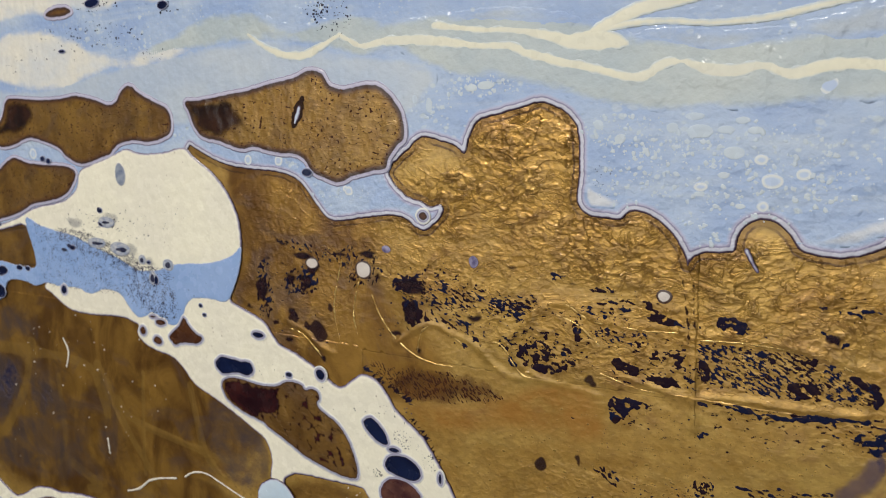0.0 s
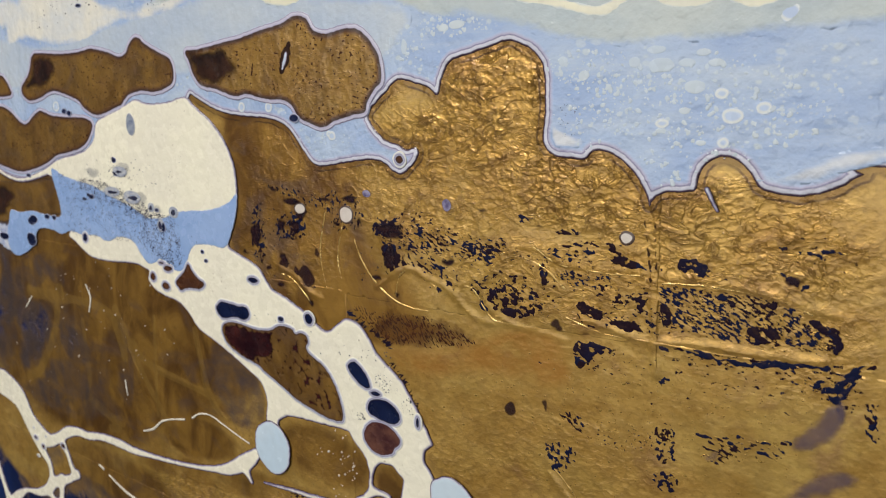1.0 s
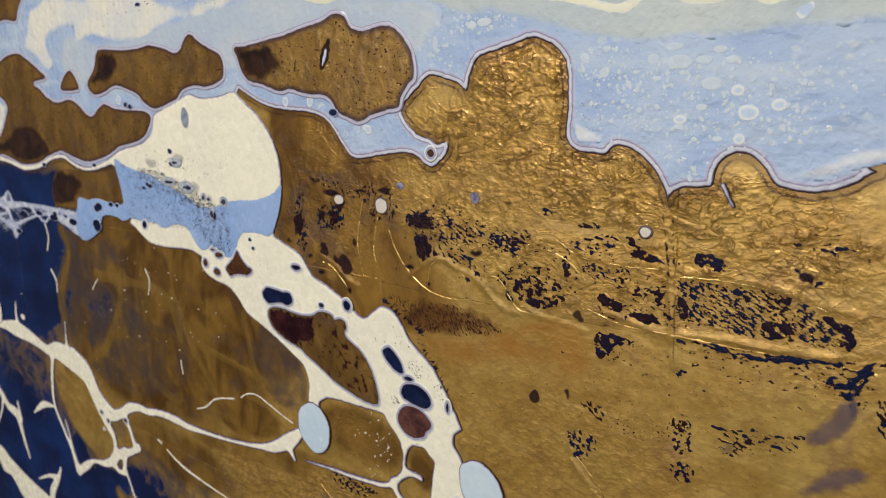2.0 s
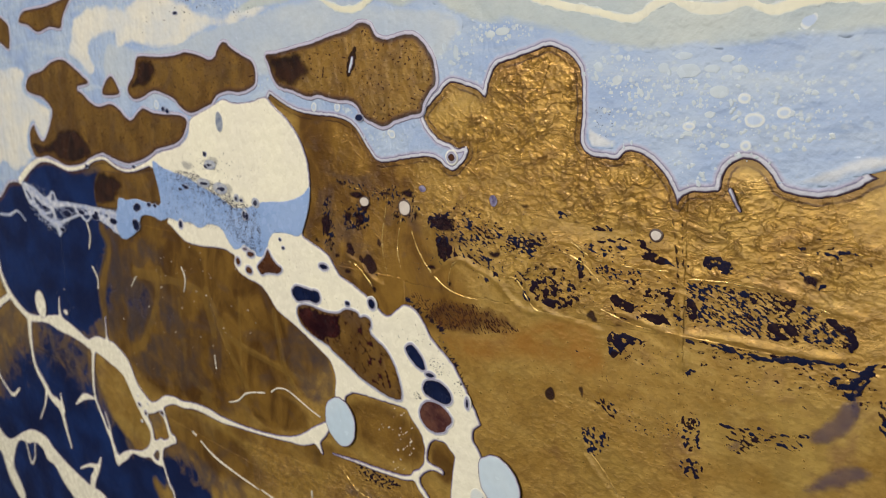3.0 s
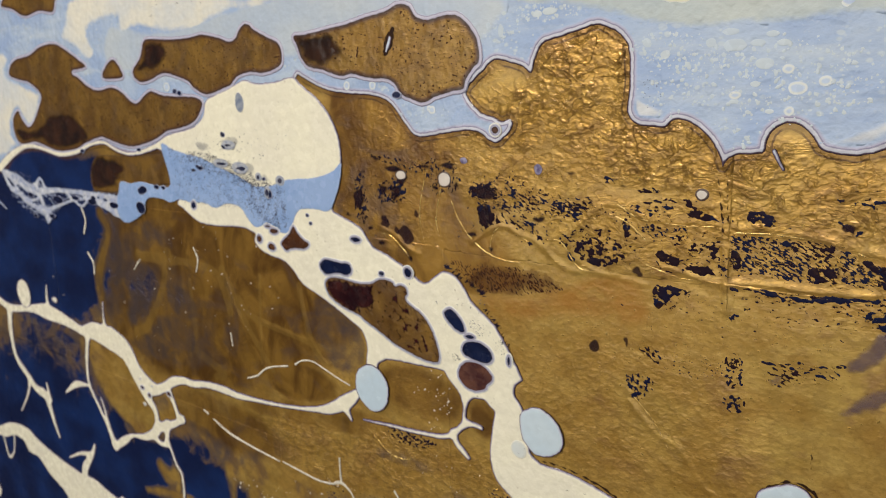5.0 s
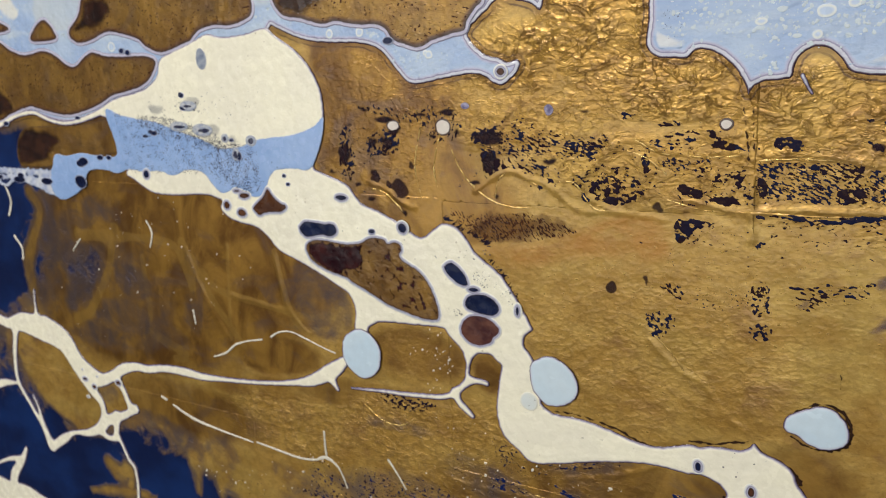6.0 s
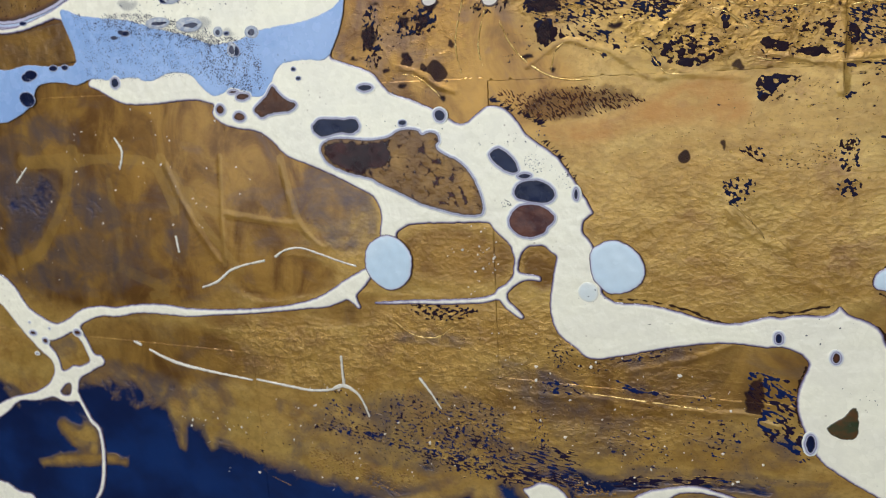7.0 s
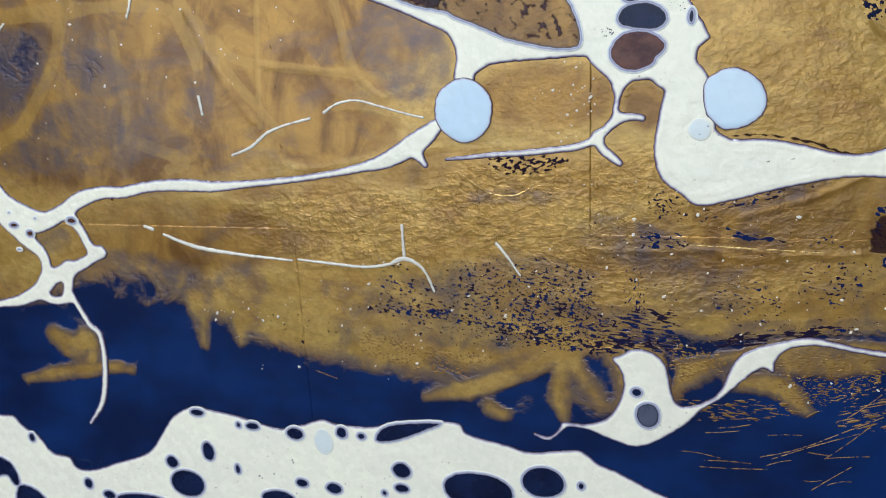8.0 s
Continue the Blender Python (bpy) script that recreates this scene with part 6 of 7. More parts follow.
def patch(name, shapes, material, top, parent=painting, label="", step=0.7, grow=0.0, wobble=0.12, swell=0.7, thick=0.25, melt=1.2, bulge=0.06, seed=3):
    """A flat pool of paint over the union of shapes: a rounded edge, a gently uneven face and real thickness. top: its face's height in mm."""
    boxes = np.array([s.box for s in shapes])
    pad = grow + 2.5 * step + 0.3
    x0, y0 = boxes[:, 0].min() - pad, boxes[:, 1].min() - pad
    nx, ny = int((boxes[:, 2].max() + pad - x0) / step) + 2, int((boxes[:, 3].max() + pad - y0) / step) + 2
    gx, gy = np.meshgrid(x0 + step * np.arange(nx), y0 + step * np.arange(ny), indexing="ij")
    field = np.full((nx, ny), 50.0)
    for s in shapes:
        # each shape is worked out only round its own box
        reach = pad + 4
        i0, i1 = max(int((s.box[0] - reach - x0) / step), 0), min(int((s.box[2] + reach - x0) / step) + 2, nx)
        j0, j1 = max(int((s.box[1] - reach - y0) / step), 0), min(int((s.box[3] + reach - y0) / step) + 2, ny)
        a, b = field[i0:i1, j0:j1], s(gx[i0:i1, j0:j1], gy[i0:i1, j0:j1])
        h = np.maximum(melt - np.abs(a - b), 0) / melt
        field[i0:i1, j0:j1] = np.minimum(a, b) - h * h * melt * 0.25
    field += wobble * ripple(gx, gy, 4.5, seed) + 0.5 * wobble * ripple(gx, gy, 1.9, seed + 1) - grow
    field[np.abs(field) < 1e-4] = 1e-4
    inner = field < 0
    index = np.full((nx, ny), -1)
    index[inner] = np.arange(inner.sum())
    verts = np.column_stack((gx[inner], gy[inner])).tolist()
    whole = inner[:-1, :-1] & inner[1:, :-1] & inner[1:, 1:] & inner[:-1, 1:]
    some = inner[:-1, :-1] | inner[1:, :-1] | inner[1:, 1:] | inner[:-1, 1:]
    i, j = np.nonzero(whole)
    faces = np.column_stack((index[i, j], index[i + 1, j], index[i + 1, j + 1], index[i, j + 1])).tolist()
    crossing, rim_edges = {}, []

    def cross(p, q):
        key = (p, q) if p < q else (q, p)
        if key not in crossing:
            (a, b), (c, d) = key
            f, g = field[a, b], field[c, d]
            t = f / (f - g)
            crossing[key] = len(verts)
            verts.append([gx[a, b] + t * (gx[c, d] - gx[a, b]), gy[a, b] + t * (gy[c, d] - gy[a, b])])
        return crossing[key]

    for i, j in zip(*np.nonzero(some & ~whole)):
        corner = [(i, j), (i + 1, j), (i + 1, j + 1), (i, j + 1)]
        loop, kinds = [], []
        for k in range(4):
            p, q = corner[k], corner[(k + 1) % 4]
            if inner[p]:
                loop.append(index[p])
                kinds.append(0)
            if inner[p] != inner[q]:
                loop.append(cross(p, q))
                kinds.append(1 if inner[p] else 2)
        if len(loop) >= 3:
            faces.append([int(v) for v in loop])
            for k in range(len(loop)):
                if kinds[k] == 1 and kinds[(k + 1) % len(loop)] == 2:
                    rim_edges.append((int(loop[k]), int(loop[(k + 1) % len(loop)])))
    count = len(verts)
    flat = np.array(verts)
    tree_of_rim = rim_tree(flat, sorted(set(crossing.values())))
    depth = np.full(count, 6.0)
    near = np.concatenate((-field[inner], np.zeros(count - int(inner.sum()))))
    for k in np.nonzero(near < 6.0)[0]:
        depth[k] = min(6.0, tree_of_rim.find((flat[k, 0], flat[k, 1], 0))[2])
    depth[int(inner.sum()):] = 0
    height = top - thick + thick * (1 - np.exp(-depth / max(swell, 0.05)))
    height += bulge * ripple(flat[:, 0], flat[:, 1], 9, seed + 2) * np.clip(depth / 2, 0, 1)
    co = np.column_stack((flat[:, 0], -height, flat[:, 1])) / 1000
    # the skirt reaches below the face's edge
    ring = sorted({v for e in rim_edges for v in e})
    below = {v: count + k for k, v in enumerate(ring)}
    foot = co[ring].copy()
    foot[:, 1] += 0.0004
    faces += [[b, a, below[a], below[b]] for a, b in rim_edges]
    me = bpy.data.meshes.new(name)
    me.from_pydata(np.vstack((co, foot)).tolist(), [], faces)
    me.attributes.new("edge", "FLOAT", "POINT").data.foreach_set("value", np.concatenate((depth, np.zeros(len(ring)))).astype(np.float32))
    me.polygons.foreach_set("use_smooth", np.ones(len(faces), bool))
    return part(name, me, material, parent, label)


# ---- the board, its ground and the sheets of gold leaf ----
LEFT, RIGHT, LOW, HIGH = -1150.0, 170.0, -470.0, 255.0


def board_mesh():
    bm = bmesh.new()
    bmesh.ops.create_cube(bm, size=1)
    for v in bm.verts:
        v.co = ((LEFT if v.co.x < 0 else RIGHT) / 1000, -0.0002 if v.co.y < 0 else 0.027, (LOW if v.co.z < 0 else HIGH) / 1000)
    bmesh.ops.bevel(bm, geom=bm.edges[:], offset=0.0015, segments=2, affect="EDGES")
    me = bpy.data.meshes.new("board")
    bm.to_mesh(me)
    bm.free()
    return me


part("board", board_mesh(), M_BOARD, label="primed wooden board behind the paint")


def box_of(x0, y0, x1, y1):
    def far(x, y):
        return np.maximum(np.maximum(x0 - x, x - x1), np.maximum(y0 - y, y - y1))
    far.box = (x0, y0, x1, y1)
    return far


def zone(rows, x, y):
    """The strength of soft oval zones at a place."""
    best = np.zeros(np.shape(x))
    for u, v, a, b, turn, s in rows:
        c, n = math.cos(radians(turn)), math.sin(radians(turn))
        d = (((x - u) * c + (y - v) * n) / a) ** 2 + (((y - v) * c - (x - u) * n) / b) ** 2
        best = np.maximum(best, s * np.clip(1.5 - d, 0, 1) ** 0.8)
    return best


patch("ground_coat", [box_of(LEFT + 2, LOW + 2, RIGHT - 2, HIGH - 2)], M_GROUND, 0.1, label="glossy dark navy blue ground coat", step=6, wobble=0, thick=0.2, bulge=0.03)

SHEET = 140.0
orange_field = area_of(ORANGE_BAND)
sky_outline = COAST_WEST + COAST_MID + COAST_EAST + [(165, 60), (165, 250), (-1145, 250), (-1145, -30)]
sky_area = area_of(sky_outline, 3)
# paler strips where two layers of leaf overlap
band_strokes = [stroke_of(s) for s in (TAN_M, TAN_N, TAN_P, STRIP_A, STRIP_B, STRIP_C, STRIP_D, STRIP_E, STRIP_F, STRIP_G)]
# where the navy ground lies bare (outline, softness in mm, strength) and strokes of leaf kept upon it
bare_fields = [(area_of(NAVY_WEST), 14, 1.1), (area_of(NAVY_CELL), 20, 0.75), (area_of(STEEL_FIELD), 6, 0.42), (area_of(NAVY_SOUTHWEST), 20, 1.1), (area_of(NAVY_SOUTH), 20, 1.15),
               (area_of(NAVY_STRIP), 4, 1.0), (area_of(NAVY_REACH), 4, 0.9), (area_of(NAVY_HOLLOW), 10, 0.85), (area_of(NAVY_EAST), 12, 1.05), (area_of(NAVY_SHORE), 6, 0.9)]
kept_strokes = [stroke_of(s) for s in (TAN_A, TAN_B, TAN_C, TAN_D, TAN_E, TAN_F, TAN_G, TAN_H, TAN_I, TAN_J, TAN_M, TAN_N, TAN_P, TAN_Q)]
# torn patches of leaf, and folds that stand up in it
fold_strokes = [(stroke_of(s), h) for s, h in ((RIDGE_A, 0.81), (RIDGE_B, 0.68), (RIDGE_C, 0.76), (RIDGE_D, 0.61), (RIDGE_E, 0.54), (RIDGE_F, 0.54), (RIDGE_G, 0.54), (RIDGE_H, 0.54),
                                               (RIDGE_I, 0.22), (RIDGE_J, 0.22), (RIDGE_K, 0.2), (RIDGE_L, 0.22), (RIDGE_M, 0.15), (RIDGE_N, 0.63), (RIDGE_Q, 0.50), (RIDGE_R, 0.45))]


def near_box(far, u, v, reach):
    a, b, c, d = far.box
    return a - reach < u + SHEET and c + reach > u and b - reach < v + SHEET and d + reach > v


for column in range(-8, 2):
    for row in range(-3, 2):
        u, v = -60 + SHEET * column, 8 + SHEET * row
        if u < LEFT - 20 or u > RIGHT - 30:
            continue
        raised = 0.30 + 0.014 * ((column + 2 * row) % 3)
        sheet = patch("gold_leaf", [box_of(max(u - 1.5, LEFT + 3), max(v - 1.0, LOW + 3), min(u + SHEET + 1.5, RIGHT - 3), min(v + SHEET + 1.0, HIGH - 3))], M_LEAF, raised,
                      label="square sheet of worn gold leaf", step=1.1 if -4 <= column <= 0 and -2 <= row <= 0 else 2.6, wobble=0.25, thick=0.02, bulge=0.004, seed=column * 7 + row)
        me = sheet.data
        co = np.empty(len(me.vertices) * 3, np.float32)
        me.vertices.foreach_get("co", co)
        x, y = co[0::3] * 1000, co[2::3] * 1000
        seam = np.minimum(np.minimum(x - u, u + SHEET - x), np.minimum(y - v, v + SHEET - y))
        worn = np.maximum(zone(WORN, x, y), 0.88 * zone(WORN_SOUTH, x, y)) + 0.18 * np.exp(-np.abs(seam) / 1.5)
        thin = np.maximum(np.maximum(0.75 * zone(THIN, x, y), 0.62 * zone(THIN_FIELD, x, y)), 0.55 * zone(WORN_SOUTH, x, y))
        for far, wide, full in bare_fields:
            thin = np.maximum(thin, full * np.clip(0.5 - far(x, y) / wide, 0, 1))
        keep = np.zeros(len(x))
        for far in kept_strokes:
            keep = np.maximum(keep, 0.7 * np.clip(0.75 - far(x, y) / 6.0, 0, 1))
        thin = np.maximum(thin - 0.25 * zone(TAN, x, y), 0) * (1 - keep)
        band = np.zeros(len(x))
        for far in band_strokes:
            band = np.maximum(band, np.clip(0.6 - far(x, y) / 3.0, 0, 1))
        fold = np.zeros(len(x))
        for far, h in fold_strokes:
            if near_box(far, u, v, 5):
                d = np.clip(1 - (far(x, y) + 0.6 + 0.4 * ripple(x, y, 9, 5)) / 1.8, 0, 1)
                fold = np.maximum(fold, h * d * d * (3 - 2 * d) * (0.8 + 0.35 * ripple(x, y, 22, 8)))
        co[1::3] -= fold.astype(np.float32) / 1000
        me.vertices.foreach_set("co", co)
        # folds take some of the paler tint, a highlight put into their colour
        band = np.maximum(band, 0.35 * fold)
        amber = np.maximum(zone(AMBER, x, y), zone(AMBER_WEST, x, y))
        for name, values in (("worn", worn), ("thin", thin), ("amber", amber), ("band", band), ("coast", np.clip(sky_area(x, y), 0, 20)), ("orange", np.clip(0.5 - orange_field(x, y) / 5, 0, 1)), ("rugged", np.clip(zone(RUGGED, x, y), 0, 1))):
            me.attributes.new(name, "FLOAT", "POINT").data.foreach_set("value", values.astype(np.float32))


# ---- the pale sky of poured paint and its bands ----
patch("sky_paint", [sky_area], M_SKY, 0.75, label="pale blue poured paint with a dark outline", step=1.0, thick=0.35, wobble=0.15)
for outline, material, label in ((BAND_GREEN, M_MIST, "pale grey-green band of paint"), (CREAM_CLOUD, M_CLOUD, "ivory wash of paint"), (CREAM_TOP, M_CLOUD, "ivory wash of paint"),
                                 (CREAM_WEST, M_CLOUD, "ivory wash of paint"), (CREAM_DRIFT, M_CLOUD, "ivory wash of paint")):
    patch("paint_band", [area_of(outline)], material, 0.85, label=label, step=1.2, thick=0.16, swell=1.4, wobble=0.15)
patch("paint_wash", [area_of(WASH_WEST)], M_WASH, 0.83, label="milky blue wash of paint", step=1.2, thick=0.14, swell=1.4, grow=3, wobble=0.15)
for outline in (WASH_FOOT, WASH_EAST):
    patch("paint_wash", [area_of(outline)], M_WHITE_WASH, 0.86, label="whitish wash of paint", step=0.8, thick=0.16, swell=1.4, grow=0.3)
for outline in (BAND_BLUE, BAND_MIST):
    patch("paint_band", [area_of(outline)], M_HAZE, 0.90, label="grey-blue band of paint", step=1.2, thick=0.16, swell=1.4, wobble=0.15)
for line in (STREAK_A, STREAK_B, STREAK_C, STREAK_D, STREAK_E):
    patch("paint_streak", [stroke_of(line)], M_STREAK, 0.93, label="cream streak of poured paint", step=0.6, thick=0.13, wobble=0.15, grow=0.6, swell=1.0)

# ---- gilded islands in the sky ----
for outline, material, grow in ((ISLAND_LONG, M_ISLAND, 2.1), (ISLAND_WEST, M_ISLAND_DARK, 2.1), (ISLAND_BROWN, M_ISLAND_DARK, 1.6), (ISLAND_CHIP, M_ISLAND_DARK, 1.2),
                                (ISLAND_TOP, M_ISLAND_DARK, 1.5), (ISLAND_CORNER, M_ISLAND_DARK, 1.2), (ISLAND_FAR, M_ISLAND_DARK, 1.0)):
    patch("gilded_island", [area_of(outline)], material, 1.05, label="gilded patch with a dark and lavender outline", grow=grow)

patch("varnish_stain", [area_of(STAIN_LONG)], M_STAIN, 1.12, label="near-black varnish stain", step=0.7, thick=0.02, grow=1.0)
patch("varnish_stain", [area_of(STAIN_WEST)], M_STAIN, 1.12, label="near-black varnish stain", step=0.7, thick=0.02)
patch("varnish_stain", [area_of(STAIN_BROWN)], M_STAIN, 1.12, label="near-black varnish stain", step=0.7, thick=0.02)

for k, outline in enumerate((ISLAND_LONG, ISLAND_WEST, ISLAND_BROWN, ISLAND_TOP)):
    tagged(patch("varnish_fleck", [flecks_of(outline, 0.07, 0.8, 1.6, -15 + 20 * k, 2.0, 40 + k)], M_HAIR, 1.13, label="dark brown flecks in the varnish", step=0.3, wobble=0, thick=0.04, swell=0.2, bulge=0.0), kind="stuff")

# ---- cream veins ----
vein_areas = [area_of(o) for o in (BULB, ARM, ARM_BEND, ARM_END, NECK)]
vein_strokes = [stroke_of(s) for s in (LINE_WEST, RING_A, RING_B, TAIL_A, TAIL_B, VEIN_A, VEIN_FORK, NODE_A, NODE_B, NODE_C, NODE_D, NODE_E, NODE_F, TAIL_C,
                                       WEB_A, WEB_B, WEB_C, WEB_D, WEB_E, WEB_F, WEB_G, WEB_H, WEB_I, WEB_J)]
vein = patch("cream_vein", vein_areas + vein_strokes, M_CREAM, 1.1, label="branching vein of glossy cream paint", step=0.6, melt=3.0, grow=0.2, thick=0.5, swell=0.6)
shore = patch("cream_shore", [area_of(CREAM_SOUTHWEST), area_of(CREAM_SOUTH)] + [stroke_of(s) for s in (HOOK_A, HOOK_B, HOOK_C)], M_CREAM, 1.1,
      label="broad pool of glossy cream paint", step=0.7, grow=0.25, thick=0.5, swell=0.6)
fish = patch("cream_pool", [area_of(CREAM_FISH), stroke_of(THREAD_N)], M_CREAM, 1.1, label="fish-shaped pool of cream paint", step=0.6, grow=0.25, thick=0.5, swell=0.6)
patch("varnish_stain", [area_of(STAIN_BAND)], M_STAIN, 0.78, label="near-black varnish stain", step=0.6, thick=0.02)
patch("blue_lace", [stroke_of(s) for s in (LACE_A, LACE_B, LACE_C, LACE_D, LACE_E, LACE_F, LACE_G, LACE_H, LACE_I)], M_LACE, 1.15, label="blue-grey lace of thin paint", step=0.5, thick=0.3, wobble=0.45, melt=2.0)
tagged(patch("blue_lace", [flecks_of(LACE_CLOUD, 0.30, 4.0, 1.6, -8, 5.0, 33, threads=True)], M_LACE, 1.0, label="blue-grey lace of thin paint", step=0.6, thick=0.2, wobble=0.0), kind="stuff")
patch("gold_scrap", [area_of(GOLD_BAND)], M_GOLD_SCRAP, 0.7, label="dull gold scrap on the navy ground", grow=0.3)
pool = patch("blue_pool", [area_of(POOL_BLUE)], M_POOL, 1.25, label="cornflower blue pool on the cream paint", step=0.7, thick=0.15)

# ---- discs and cells ----
for outline in (DISC_A, DISC_B, DISC_C):
    patch("pale_disc", [area_of(outline)], M_DISC, 1.5, label="ice-blue disc of glossy paint", grow=0.3, thick=0.35, swell=0.9, step=0.5)
for outline, material, grow, label in ((CELL_NAVY, M_NAVY_CELL, 1.5, "navy cell"), (CELL_AMBER, M_AMBER_CELL, 1.2, "amber gold cell"), (CELL_RUST, M_RUST, 0.9, "rust-brown cell"),
                                       (CELL_SLANT, M_NAVY_CELL, 1.5, "navy cell"), (CELL_DARK, M_NAVY_CELL, 1.4, "black-brown cell"), (CELL_PLUM, M_PLUM, 1.5, "plum-brown cell"),
                                       (CELL_GREEN, M_GREEN, 0.4, "bottle-green cell"), (CELL_LONG, M_NAVY_CELL, 1.4, "navy cell"), (CELL_WEST_A, M_NAVY_CELL, 1.4, "navy cell"),
                                       (CELL_WEST_B, M_NAVY_CELL, 1.4, "navy cell")):
    patch("paint_cell", [area_of(outline)], material, 1.35, label=label + " with a grey-lavender rim", grow=grow, step=0.4, thick=0.2, parent=shore if outline in (CELL_LONG, CELL_WEST_A, CELL_WEST_B) else vein)
patch("grey_lace_stain", [flecks_of(MIST_ARM, 0.34, 0.7, 1.4, -50, 1.0, 31, threads=True)], M_MISTY, 1.27, vein, "grey-blue lace of fine threads", step=0.22, thick=0.04, wobble=0, swell=0.2)
patch("maroon_stain", [flecks_of(CELL_AMBER, 0.42, 1.8, 1.8, -40, 2.0, 61)], M_MAROON, 1.43, label="dark maroon clouds in the amber cell", step=0.4, thick=0.03, wobble=0.0)
patch("maroon_stain", [area_of(CELL_MAROON)], M_MAROON, 1.45, label="dark maroon stain", step=0.5, thick=0.06, swell=1.0, wobble=0.5)

for ovals, material, top, grow, holder, label in ((NAVY_CELLS, M_NAVY_CELL, 1.35, 1.5, shore, "small navy cell with a lavender rim"), (GREY_CELLS, M_GREY_CELL, 1.35, 1.4, fish, "slate grey cell"),
                                          (ARM_CELLS, M_NAVY_CELL, 1.35, 1.3, vein, "small navy cell with a lavender rim"), (END_CELLS, M_NAVY_CELL, 1.35, 1.7, vein, "small navy cell with a lavender rim"),
                                          (NODE_CELLS, M_RUST, 1.35, 0.4, vein, "small brown cell"), (BROWN_CELLS, M_RUST, 1.35, 1.2, vein, "small brown cell"), (POOL_CELLS, M_INK_CELL, 1.45, 0.3, pool, "small navy cell"),
                                          (PALE_OVALS, M_PALE, 1.3, 0.0, shore, "pale oval"), (WHITE_OVALS, M_CREAM, 1.2, 0.2, painting, "white oval drop"), (WHITE_SPOTS, M_WHITE_SPOT, 0.6, 0.9, painting, "white spot in a dark ring"),
                                          (VIOLET_SPOTS, M_VIOLET, 0.6, 0.4, painting, "violet spot"), (BLACK_SPOTS, M_INK_CELL, 1.45, 0.2, painting, "black drop"), (RUST_SPOTS, M_RUST, 1.2, 0.8, painting, "rust-brown spot"),
                                          (OVAL_GREY, M_HALO, 1.35, 0.5, vein, "grey-blue oval"), (HALOS, M_VEIL, 1.46, 0.2, pool, "grey ring of thinned paint"), (HEARTS, M_DOT, 1.55, 0.1, pool, "dark heart of a ring"), (SHADE_SPOTS, M_SHADE, 0.5, 0.0, painting, "plum-brown worn spot"),
                                          (BUBBLES, M_BUBBLE, 0.86, 0.1, painting, "ivory paint bubble"), (BLOTCHES, M_BLOTCH, 0.52, 0.0, painting, "plum-black blotch on the leaf"),
                                          (LACE_CELLS, M_INK_CELL, 1.42, 0.2, painting, "small navy cell"), (SMUDGES, M_SMUDGE, 1.32, 1.0, pool, "slate grey smudge"), (RUST_RINGS, M_RUST, 1.35, 0.7, vein, "small rust-brown cell"), (MIST_OVALS, M_PALE, 1.3, 1.0, vein, "blurred grey-blue spot"), (RINGS, M_RING, 0.86, 0.1, painting, "thin ring of a paint bubble")):
    for oval in ovals:
        patch("paint_spot", [oval_of(*oval, 7.0 if material in (M_BLOTCH, M_SMUDGE, M_SHADE, M_MISTY) else 1.0)], material, top, label=label, grow=grow, step=max(0.16, min(0.5, min(oval[2:]) / 9)), thick=0.05 if material in (M_BUBBLE, M_RING, M_SHADE, M_MISTY, M_BLOTCH, M_SMUDGE) else 0.15, wobble=0.06, parent=holder)

# ---- marks on the leaf ----
FOLDS = [
    [(-192.9, 33.4, 0.4), (-188.4, 23.0, 0.85), (-180.7, 14.2, 0.85), (-171.1, 8.2, 0.85), (-161.6, 6.0, 0.85), (-153.7, 6.0, 0.4)],
    [(-140.6, 18.0, 0.4), (-132.0, 18.0, 0.85), (-127.3, 12.0, 0.85), (-122.6, 7.1, 0.85), (-114.5, 6.8, 0.85), (-103.2, 7.7, 0.4)],
    [(-118.9, 32.2, 0.4), (-111.0, 36.4, 0.85), (-104.4, 36.0, 0.85), (-96.9, 31.6, 0.85), (-88.5, 30.5, 0.85), (-74.5, 29.8, 0.85), (-64.9, 30.5, 0.4)],
    [(-92.1, 12.3, 0.4), (-78.1, 8.7, 0.85), (-64.4, 8.9, 0.4)],
    [(-241.7, 11.9, 0.4), (-231.7, 10.0, 0.85), (-220.2, 0.0, 0.4)],
    [(-170.2, 10.3, 0.4), (-168.0, 18.6, 0.85), (-161.2, 22.2, 0.85), (-153.4, 18.5, 0.85), (-145.8, 14.0, 0.4)],
    [(-57.4, 28.7, 0.4), (-45.0, 29.5, 0.85), (-29.8, 28.9, 0.85), (-18.6, 27.2, 0.85), (-12.3, 24.5, 0.4)],
    [(-108.8, 32.0, 0.4), (-101.1, 29.3, 0.85), (-95.8, 25.3, 0.85), (-92.6, 22.6, 0.4)],
    [(-207.6, 45.7, 0.4), (-213.0, 24.7, 0.85), (-210.1, 8.3, 0.4)],
    [(-198.2, 39.7, 0.4), (-202.4, 23.2, 0.85), (-200.3, 12.4, 0.4)],
    [(-96.8, -45.6, 0.4), (-87.6, -54.8, 0.85), (-81.1, -65.1, 0.4)],
    [(-213.9, 90.9, 0.4), (-207.3, 73.2, 0.85), (-195.7, 67.2, 0.4)],
    [(-159.5, -135.0, 0.4), (-131.3, -136.1, 0.85), (-97.8, -137.6, 0.85), (-68.2, -139.6, 0.4)],
    [(-259.2, -101.3, 0.4), (-243.4, -113.1, 0.85), (-230.0, -114.0, 0.85), (-221.9, -108.5, 0.4)],
]
